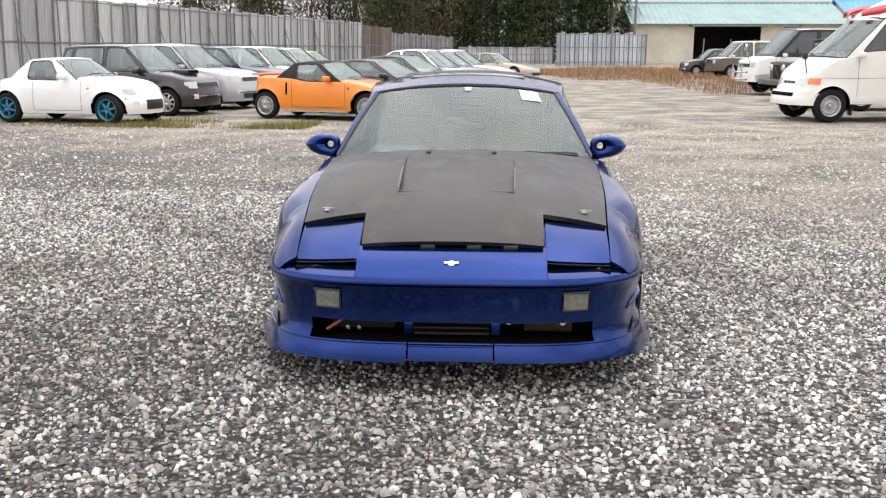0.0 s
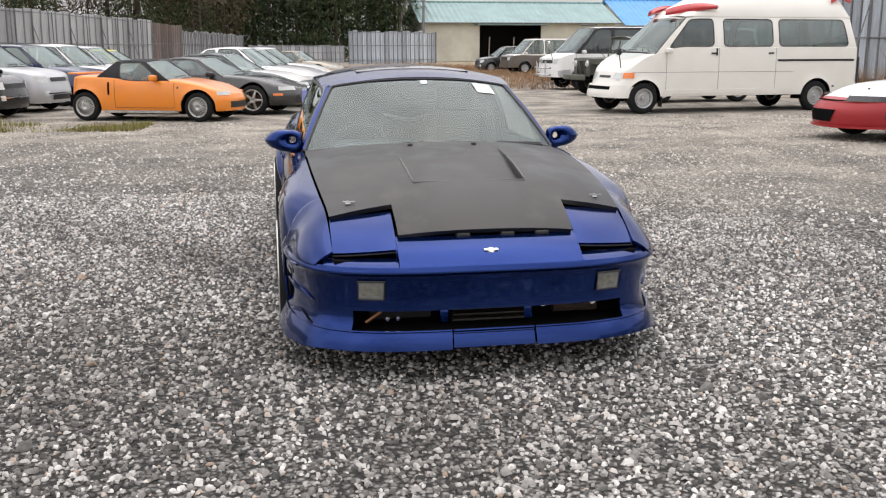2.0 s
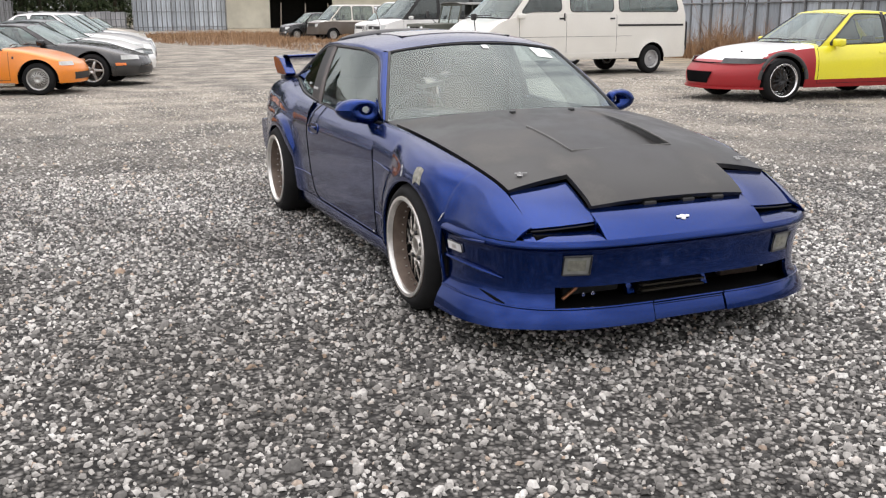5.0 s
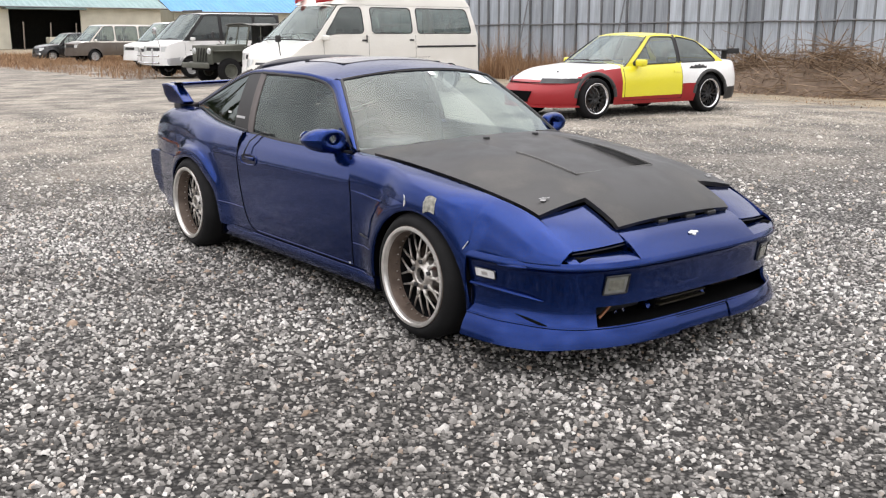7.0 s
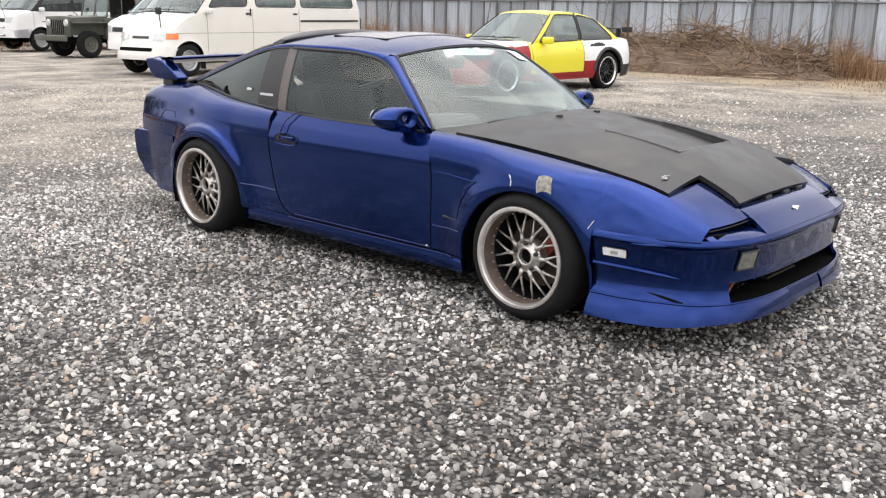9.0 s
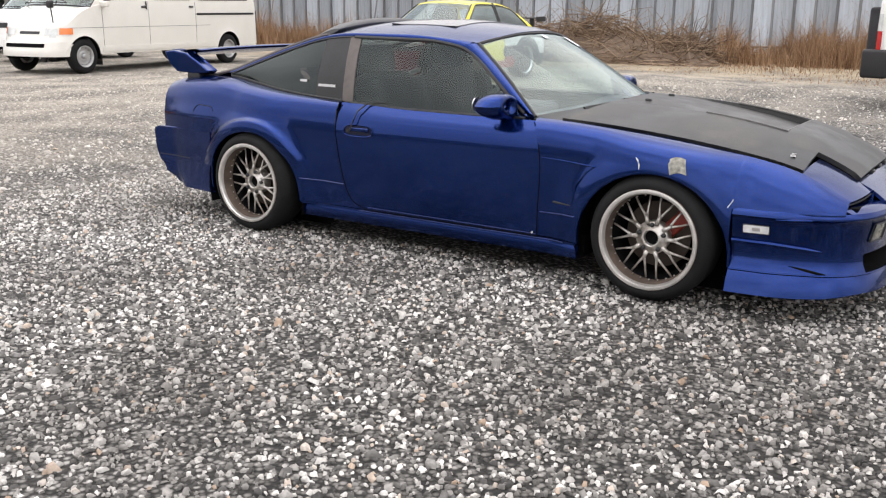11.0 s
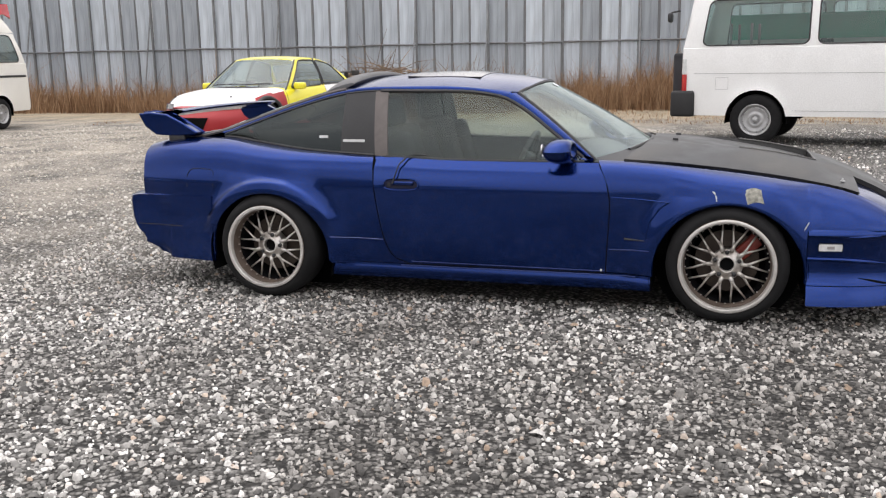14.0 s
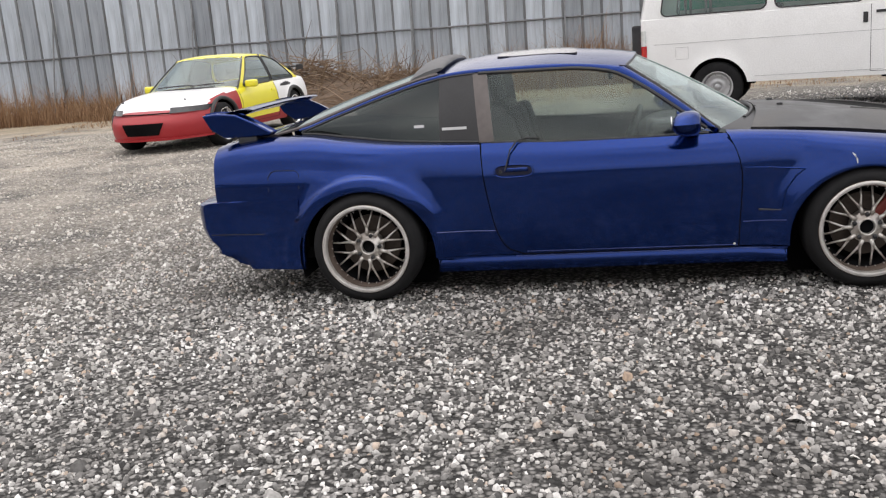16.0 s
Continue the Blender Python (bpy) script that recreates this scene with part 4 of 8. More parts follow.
def convertible():
    s = Shape(-0.62, 2.70, 0.70, [(-0.62, 0.52), (-0.4, 0.60), (0.1, 0.74), (0.55, 0.80), (1.2, 0.80), (1.8, 0.86), (2.4, 0.87), (2.62, 0.84), (2.70, 0.74)], 2.28, 0.275, 0.335, crown=0.05, en=0.6, et=0.4, n=2.4, rake=0.5)
    c = build("convertible", "small orange convertible with closed black soft top", heading(-1.9, 14.5, 0.94, -0.33), s, P_ORANGE, [0.55, 0.72, 1.55, 2.05], [1.08, 1.18, 1.58, 1.68], "pwp",
              [(0.9, 1.12), (1.3, 1.17), (1.7, 1.14), (2.2, 0.95)], R_MULTI, inset=0.12, bow=0.08, roof_mat=CANVAS, pillar_mat=CANVAS, door_ys=[0.46, 1.66], y_seat=1.35, high=0.85)
    both("side_intake", on_side(s, 1.76, 1.80, 0.50, 0.74, 0.004), DARK, c)
    both("headlight", on_front(s, 0.36, 0.60, 0.50, 0.57, 0.005), LENS, c)
    both("side_marker", on_side(s, 0.37, 0.40, 0.62, 0.66, 0.006), BLACK, c)
    part("lower_intake", on_front(s, -0.4, 0.4, 0.26, 0.38, 0.006), BLACK, c)
    part("rear_spoiler", rounded_box(-0.58, 0.58, 2.46, 2.66, 0.88, 0.915, 0.012), P_ORANGE, c)
    part("sill_trim", join(*[q for q in (on_side(s, 0.4, 1.9, 0.16, 0.21, 0.006), flipped(on_side(s, 0.4, 1.9, 0.16, 0.21, 0.006)))]), CHROME, c)
    return c


def van(name, label, m, paint_mat, y0=-0.95, y1=3.7, W=0.85, h=2.0, wb=2.6, belt=1.12, glass_mat=None, rims=R_STEEL, wind_b=-0.25, wind_t=0.55, low_mat=None, roof_mat=None, lights=LENS, nodes=None,
        nose=0.95, cowl=None, r=0.325, sill=0.36, high=1.3, rear=True, kinds=None, nose_len=0.3, inset=0.11, rake=0.12, door_ys=None, category="van", bull=False, tops=None, pillar_mat=None, choose=None, y_lamp=None, bumper_mat=None, bow=0.12, corner=0.09, panes=None, grille=(0.52, -0.18, -0.07)):
    s = Shape(y0, y1, W, [(y0, nose), (y0 + 0.1, nose + 0.03), (wind_b - 0.05, cowl or belt), (wind_b + 0.75, belt), (y1, belt + 0.002)], wb, r, r + 0.06, crown=0.04, sill=sill, en=nose_len, et=0.16, n=3.0, rake=rake, trake=0.02, bulge=0.02, tuck=0.02)
    b = nodes or [wind_b, wind_b + 0.12, wind_t + 0.55, wind_t + 0.65, (wind_t + 0.65 + y1) / 2 - 0.05, (wind_t + 0.65 + y1) / 2 + 0.05, y1 - 0.2, y1 - 0.03]
    tp = tops or ([wind_t, wind_t + 0.1] + b[2:-2] + [y1 - 0.34, y1 - 0.2])
    c = build(name, label, m, s, paint_mat, b, tp, kinds or "pwpwpwp", [(wind_t - 0.2, h - 0.04), (wind_t + 0.4, h), (y1 - 0.5, h), (y1, h - 0.03)], rims, category=category, group="parked vans", glass_mat=glass_mat, inset=inset, bow=bow, corner=corner, panes=panes,
              rows=(wind_b + 0.75, wind_b + 1.9), high=high, door_ys=door_ys or [b[0] + 0.05, b[2] + 0.05, b[4] + 0.05], roof_mat=roof_mat, rear_glass=rear, handle_mat=BLACK, pillar_mat=pillar_mat, choose=choose)
    for sg in (0, 1):
        f = on_front(s, W * 0.58, W * 0.93, nose - 0.20, nose - 0.04, 0.006)
        part("headlight", flipped(f) if sg else f, lights, c)
        f = on_back(s, W * 0.86, W * 0.96, 0.75, 1.15, 0.01)
        part("tail_lamp", flipped(f) if sg else f, RED_LENS, c)
    part("grille", on_front(s, -W * grille[0], W * grille[0], nose + grille[1], nose + grille[2], 0.006), BLACK, c)
    part("lower_intake", on_front(s, -0.5, 0.5, sill + 0.06, sill + 0.15, 0.012), BLACK, c)
    part("front_bumper", on_front(s, -W * 0.96, W * 0.96, sill, sill + 0.2, 0.03, 24, 4), low_mat or paint_mat, c, thick=0.03)
    part("rear_bumper", on_back(s, -W * 0.96, W * 0.96, sill + 0.05, sill + 0.25, 0.04, 24, 4), bumper_mat or low_mat or paint_mat, c, thick=0.03)
    if low_mat:
        both("lower_panel", on_side(s, s.arch + 0.02, wb - s.arch - 0.02, sill, sill + 0.26, 0.006, 20, 4), low_mat, c)
    if bull:
        part("bull_bar", join(*[tube([(-W * 0.8, y0 - 0.12, z), (-W * 0.3, y0 - 0.18, z), (W * 0.3, y0 - 0.18, z), (W * 0.8, y0 - 0.12, z)], 0.03, 8) for z in (0.5, 0.72)] +
                              [tube([(sg * W * 0.45, y0 - 0.17, 0.45), (sg * W * 0.45, y0 - 0.17, 0.95)], 0.03, 8) for sg in (-1, 1)]), CHROME, c)
    return c, s


# ---- the yard's vehicles ----
ROW = (0.965, -0.26)
roadster()
c, s = hatch("hatchback", "small black hatchback with bonnet scoop beside the white roadster", heading(-6.35, 15.95, *ROW), P_BLACK)
part("bonnet_scoop", rounded_box(-0.22, 0.22, -0.22, 0.16, 0.86, 0.965, 0.03), P_BLACK, c)
part("scoop_mouth", box(-0.19, 0.19, -0.226, -0.21, 0.885, 0.945), DARK, c)
hatch("hatchback", "silver five-door hatchback parked beside a black one", heading(-6.0, 18.1, *ROW), P_SILVER, y1=3.15, W=0.84, h=1.53, wb=2.37, nose=0.72, hood=0.98, belt=1.0, y0=-0.72)
hatch("hatchback", "dark blue estate car behind the silver hatchback", heading(-5.5, 20.6, *ROW), P_BLUE, y1=3.5, W=0.85, h=1.48, wb=2.6, nose=0.68, hood=0.95, y0=-0.85)
hatch("hatchback", "white five-door hatchback in the row along the fence", heading(-5.2, 23.2, *ROW), P_WHITE, y1=3.2, W=0.83, h=1.5, wb=2.4, nose=0.7, y0=-0.75)
hatch("hatchback", "dark grey hatchback in the row along the fence", heading(-4.9, 25.8, *ROW), P_SILVER, y1=3.2, W=0.83, h=1.46, wb=2.4, nose=0.7, y0=-0.75)
coupe("coupe", "bright yellow coupe in the row along the fence", heading(-4.6, 28.5, *ROW), P_YELLOW, h=1.36, belt=0.9)
convertible()
coupe("coupe", "black sports coupe with five-spoke alloy wheels", heading(-0.85, 16.35, 0.94, -0.33), P_BLACK, h=1.2)
coupe("coupe", "dark green coupe with unpainted white bonnet and bumper", heading(-0.45, 18.9, 0.94, -0.33), P_TEAL, hood_mat=P_WHITE, bumper_mat=P_WHITE, h=1.27, belt=0.86)
coupe("sedan", "white sedan in the row of parked coupes", heading(-0.1, 21.6, 0.94, -0.33), P_WHITE, h=1.42, belt=0.92, y1=3.6, nose=0.62)
coupe("sedan", "silver-white sedan in the row of parked coupes", heading(0.25, 24.2, 0.94, -0.33), P_SILVER, h=1.38, belt=0.9, y1=3.6, nose=0.62)
coupe("sedan", "white sedan at the far end of the row", heading(0.6, 27.0, 0.94, -0.33), P_WHITE, h=1.42, belt=0.92, y1=3.6, nose=0.62)
coupe("coupe", "dusty beige coupe standing alone in dry weeds", heading(2.0, 41, 0.9, -0.43), P_BEIGE, h=1.28)


def drift_coupe():
    """The patchwork coupe: red nose, wings and sills, white bonnet and quarters, yellow doors and roof."""
    def choose(x, y, z):
        if y < 0.575 and z > 0.585 and abs(x) < 0.70 + 0.06 * (y + 0.9) and y > -0.90:
            return "bonnet", P_WHITE
        if y < -0.36:
            return "front_bumper", P_RED
        if y < 0.575:
            return "front_wing", P_RED
        if y < 1.90 - 0.35 * max(0.0, 0.52 - z) and z > 0.30:
            return "door_skin", P_YELLOW
        if z < (0.30 if y < 1.8 else 0.50) and y < 2.3:
            return "side_skirt", P_RED
        if z < 0.40 and y > 2.85:
            return "rear_bumper", BLACK
        return "rear_wing_panel", P_WHITE
    house = ([0.60, 0.74, 1.80, 1.86, 2.74, 2.92], [1.26, 1.37, 1.82, 1.88, 2.36, 2.42], [(1.1, 1.255), (1.5, 1.31), (1.9, 1.30), (2.3, 1.235), (2.6, 1.14), (2.98, 1.0)])
    c, s = coupe("coupe", "patchwork red, yellow and white drift coupe with black wheels", Matrix.Translation((0, 0, 0.09)) @ heading(7.72, 7.45, -1.0, 0.10), P_YELLOW, rims=R_BLACK, h=1.31, wb=2.52, y1=3.48, belt=0.83, choose=choose, headlamp=plain("smoked_lamp_lens", (0.035, 0.035, 0.037), 0.15, 0.0, 0.8, vary=0.3, scale=30), intake=False, nose_len=1.0, nose=0.55, mid_mat=BLACK, panes={3: DARK_WINDOW}, lens_z=(0.0, 0.075), lens_x=(0.44, 0.965), rake=0.85, n=2.25, signal=False, house=house)
    part("main_intake", sheet(lambda x, v: (x * (0.25 + 0.08 * v), s.front(x * (0.25 + 0.08 * v), 0.265 + 0.165 * v) - 0.006, 0.265 + 0.165 * v), span(-1, 1, 16), span(0, 1, 6)), DARK, c)
    both("side_duct", on_front(s, 0.58, 0.66, 0.315, 0.375, 0.006), plain("duct_mesh", (0.05, 0.052, 0.055), 0.6, vary=0.4, scale=40), c)
    part("grille_gap", on_front(s, -0.40, 0.40, 0.545, 0.562, 0.006, 14, 2), DARK, c)
    part("front_lip", on_front(s, -0.80, 0.80, 0.185, 0.215, 0.03, 24, 2), P_RED, c, thick=0.02)
    for yc in (0.0, 2.52):
        both("arch_flare", tube([(s.side(yc + (s.arch + 0.02) * math.cos(a), s.r + (s.arch + 0.02) * math.sin(a)) - 0.004, yc + (s.arch + 0.02) * math.cos(a), s.r + (s.arch + 0.02) * math.sin(a)) for a in span(0.05, math.pi - 0.05, 20)], 0.028, 8), plain("scuffed_black_flare", (0.05, 0.05, 0.05), 0.7, vary=0.4), c)
    both("scuff_mark", sheet(lambda y, v: (s.side(y, 0.74) + 0.005, y, 0.735 + (0.02 + 0.035 * math.sin((y - 2.02) * 6.4) ** 2) * v + 0.012 * math.sin(y * 70)), span(2.04, 2.44, 20), span(-1, 1, 4)), plain("black_scuff", (0.05, 0.05, 0.052), 0.8, vary=0.6, scale=30), c)
    both("tail_lamp", on_back(s, 0.42, 0.78, 0.56, 0.74, 0.008), RED_LENS, c)
    both("tail_lamp_side", on_side(s, 3.24, 3.36, 0.50, 0.72, 0.006), RED_LENS, c)
    part("wing_blade", rounded_box(-0.68, 0.68, 3.12, 3.34, 1.00, 1.022, 0.008), BLACK, c)
    for x in (-0.5, 0.5):
        part("wing_stand", rounded_box(x - 0.012, x + 0.012, 3.16, 3.28, 0.85, 1.005, 0.005), BLACK, c)
    both("wing_end_plate", rounded_box(0.68, 0.692, 3.08, 3.38, 0.95, 1.04, 0.004), BLACK, c)
    both("bonnet_pin", moved(lathe([(0, 0.02), (0.02, 0.012), (0.02, 0)], 10, "z"), Matrix.Translation((0.5, -0.5, 0.71))), BLACK, c)
    return c


drift_coupe()


def ambulance():
    c, s = van("ambulance", "white high-roof ambulance van with red warning lights", heading(6.85, 15.05, -1.0, -0.09), P_CREAM, y0=-0.62, y1=5.32, W=0.90, h=2.04, wb=4.20, belt=1.40, wind_b=0.22, wind_t=0.98, sill=0.36, nose=0.88, cowl=1.26, bow=0.34, grille=(0.30, -0.14, -0.09), glass_mat=TEAL_WINDOW, panes={1: DARK_WINDOW}, bumper_mat=P_CREAM,
               nodes=[0.22, 0.50, 1.62, 1.86, 3.06, 3.22, 5.00, 5.28], tops=[0.98, 1.10, 1.62, 1.86, 3.06, 3.22, 4.86, 5.06], nose_len=0.62, rake=0.42, inset=0.13, door_ys=[0.50, 1.74, 3.14], high=1.45, lights=LENS)
    both("turn_signal", on_side(s, -0.50, -0.26, 0.74, 0.855, 0.012), AMBER, c)
    part("bumper_shell", on_front(s, -0.86, 0.86, 0.33, 0.60, 0.075, 28, 6), P_CREAM, c, thick=0.06)
    part("bumper_intake", on_front(s, -0.52, 0.52, 0.50, 0.57, 0.080, 20, 3), DARK, c)
    both("headlight", on_front(s, 0.40, 0.70, 0.72, 0.85, 0.012), LENS, c)
    both("sliding_rail", on_side(s, 3.18, 5.24, 1.075, 1.12, 0.008, 16, 2), BLACK, c, thick=0.01)
    both("swage_line", seam_line(s, [(-0.3, 0.86), (3.6, 0.86)], 0.006), SEAM, c)
    both("side_strip", on_side(s, 0.45, 3.7, 0.40, 0.50, 0.012, 20, 3), P_CREAM, c, thick=0.012)

    def cap(q, y):
        t = min(1.0, max(0.0, (y - 0.90) / 1.0)) ** 0.8 * min(1.0, max(0.0, (5.07 - y) / 0.30)) ** 0.5
        zt = 2.025 + 0.56 * t
        return (q * (0.748 - 0.10 * t * (1 - abs(q) ** 4)), y, 2.01 + (zt - 2.01) * (1 - abs(q) ** 5) ** 0.6)
    part("high_roof", sheet(cap, [-1, -0.99, -0.97, -0.93, -0.87, -0.75, -0.5, -0.25, 0, 0.25, 0.5, 0.75, 0.87, 0.93, 0.97, 0.99, 1], span(0.90, 5.07, 40)), P_CREAM, c)
    both("warning_light", sheet(lambda u, v: (0.80 - 0.42 * (1 - u) ** 1.8 - 0.06 * v + 0.05 * math.sin(math.pi * v), 0.80 + 0.90 * u - 0.10 * (1 - u), 2.04 + 0.15 * u + (0.17 * math.sin(math.pi * (0.16 + 0.80 * u)) ** 0.6) * v), span(0, 1, 18), span(0, 1, 8)), RED_LENS, c, thick=0.07)
    both("rear_warning_light", sheet(lambda u, v: (0.70 - 0.04 * v, 4.60 + 0.48 * u, 2.40 + 0.22 * v - 0.08 * abs(2 * u - 1) ** 2 * (1 - v)), span(0, 1, 8), span(0, 1, 6)), RED_LENS, c, thick=0.04)
    part("bonnet_mirror", join(tube([(0.55, -0.38, 0.95), (0.60, -0.46, 1.30)], 0.012, 6), rounded_box(0.53, 0.67, -0.50, -0.42, 1.22, 1.36, 0.03)), BLACK, c)
    both("mud_flap", rounded_box(0.70, 0.86, 0.44, 0.455, 0.14, 0.38, 0.004), BLACK, c)
    both("door_handle_slide", on_side(s, 1.66, 1.70, 1.20, 1.36, 0.014), BLACK, c)


ambulance()


def white_van():
    c, s = van("passenger_van", "white passenger van with black rear bumper and steel wheels", heading(9.1, -3.3, -0.22, -0.975), P_WHITE, y0=-0.95, y1=3.86, W=0.85, h=2.16, wb=2.70, belt=1.43, wind_b=-0.35, wind_t=0.35, sill=0.42, r=0.365, rims=R_VAN, bumper_mat=P_WHITE, door_ys=[-0.25, 0.66],
               nodes=[-0.35, -0.2, 0.62, 0.74, 1.90, 2.02, 3.50, 3.84], tops=[0.35, 0.42, 0.62, 0.74, 1.90, 2.02, 3.40, 3.66], high=1.45, rear=True, inset=0.10, glass_mat=glass("clear_van_window", (0.74, 0.86, 0.82), 0.92, gloss=0.08, film=0.03))
    both("bumper_corner", rounded_box(0.62, 0.905, 3.58, 3.93, 0.40, 0.78, 0.04), plain("black_bumper", (0.016, 0.016, 0.017), 0.6, vary=0.2, bumps=0.4), c)
    both("tail_lamp_red", on_side(s, 3.70, 3.80, 0.78, 1.02, 0.010), RED_LENS, c)
    both("tail_lamp_clear", on_side(s, 3.71, 3.80, 1.02, 1.24, 0.010), LENS, c)
    both("door_handle_slide", on_side(s, 0.70, 0.76, 1.14, 1.28, 0.014), BLACK, c, thick=0.012)
    both("sill_crease", seam_line(s, [(0.5, 0.50), (2.2, 0.50)], 0.008), plain("white_shadow_line", (0.45, 0.45, 0.44), 0.5), c)
    both("swage_line", seam_line(s, [(0.0, 1.03), (3.6, 1.03)], 0.008), plain("white_shadow_line", (0.45, 0.45, 0.44), 0.5), c)
    both("fuel_flap", seam_line(s, [(3.10, 0.80), (3.10, 0.97), (3.28, 0.97), (3.28, 0.80), (3.10, 0.80)], 0.006), plain("white_shadow_line", (0.45, 0.45, 0.44), 0.5), c)
    part("rear_mirror", join(tube([(-0.72, 3.86, 1.95), (-0.78, 3.98, 1.92)], 0.014, 6), rounded_box(-0.86, -0.70, 3.96, 4.02, 1.78, 1.92, 0.03)), BLACK, c)
    # two added panels imitate a green and white reflection in the windows
    part("green_reflection", box(0.60, 0.615, 0.80, 3.40, 1.52, 1.90), plain("reflection_green", (0.07, 0.34, 0.24), 0.8), c, "added green panel inside the far windows, standing in for a reflection")
    part("pale_reflection", box(0.60, 0.612, 0.80, 3.40, 1.40, 1.515), plain("reflection_pale", (0.5, 0.52, 0.5), 0.8), c)
    part("stretcher_rack", join(*[tube([(x, y, 0.4), (x, y, 1.75)], 0.02, 6) for x in (-0.3, 0.3) for y in (2.9, 3.2)]), PIPE, c)


white_van()


def two_tone(x, y, z):
    return ("lower_body", P_SILVER) if z < 0.62 else ("body", P_WHITE)


c, s = van("passenger_van", "white off-road van with dark windows and chrome bull bar", heading(9.5, 26.7, -1.0, -0.1), P_WHITE, h=2.08, bull=True, glass_mat=DARK_WINDOW, pillar_mat=BLACK, belt=1.22, choose=two_tone, nose=1.05, sill=0.42, r=0.34)
part("roof_lamp_bar", tube([(-0.6, 0.6, 2.14), (0.6, 0.6, 2.14)], 0.03, 8), BLACK, c)
part("spare_mirror", join(tube([(0.6, -0.95, 1.0), (0.62, -1.1, 1.45)], 0.015, 6), rounded_box(0.53, 0.70, -1.15, -1.08, 1.40, 1.60, 0.03)), CHROME, c)
van("kei_van", "small white van parked between jeep and ambulance", heading(8.9, 18.6, -1.0, -0.1), P_WHITE, y1=2.9, W=0.74, h=1.88, wb=2.2, belt=1.18)
van("kei_van", "small white van behind the off-road van", heading(10.9, 31.0, -1.0, -0.1), P_WHITE, y1=2.9, W=0.74, h=1.9, wb=2.2, belt=1.15)
van("kei_van", "white cab-over van at the end of the row", heading(12.0, 35.4, -1.0, -0.1), P_WHITE, y1=3.2, W=0.78, h=1.9, wb=2.3, belt=1.1)


def van_two_tone(x, y, z):
    return ("lower_body", P_BROWN) if z < 1.02 else ("upper_body", P_CREAM)


van("camper_van", "old brown van with cream roof in dry grass", heading(13.0, 46.3, -1.0, -0.12), P_CREAM, h=1.9, choose=van_two_tone, low_mat=P_BROWN, belt=1.08, rims=R_STEEL)
hatch("hatchback", "dark small car half hidden behind the brown van", heading(12.0, 49.8, -1.0, -0.12), P_BLACK)
hatch("hatchback", "maroon car parked behind the ambulance by the fence", heading(15.5, 21.5, -0.2, -0.98), paint("maroon_paint", (0.09, 0.02, 0.02), 0.35), h=1.75, belt=1.05)


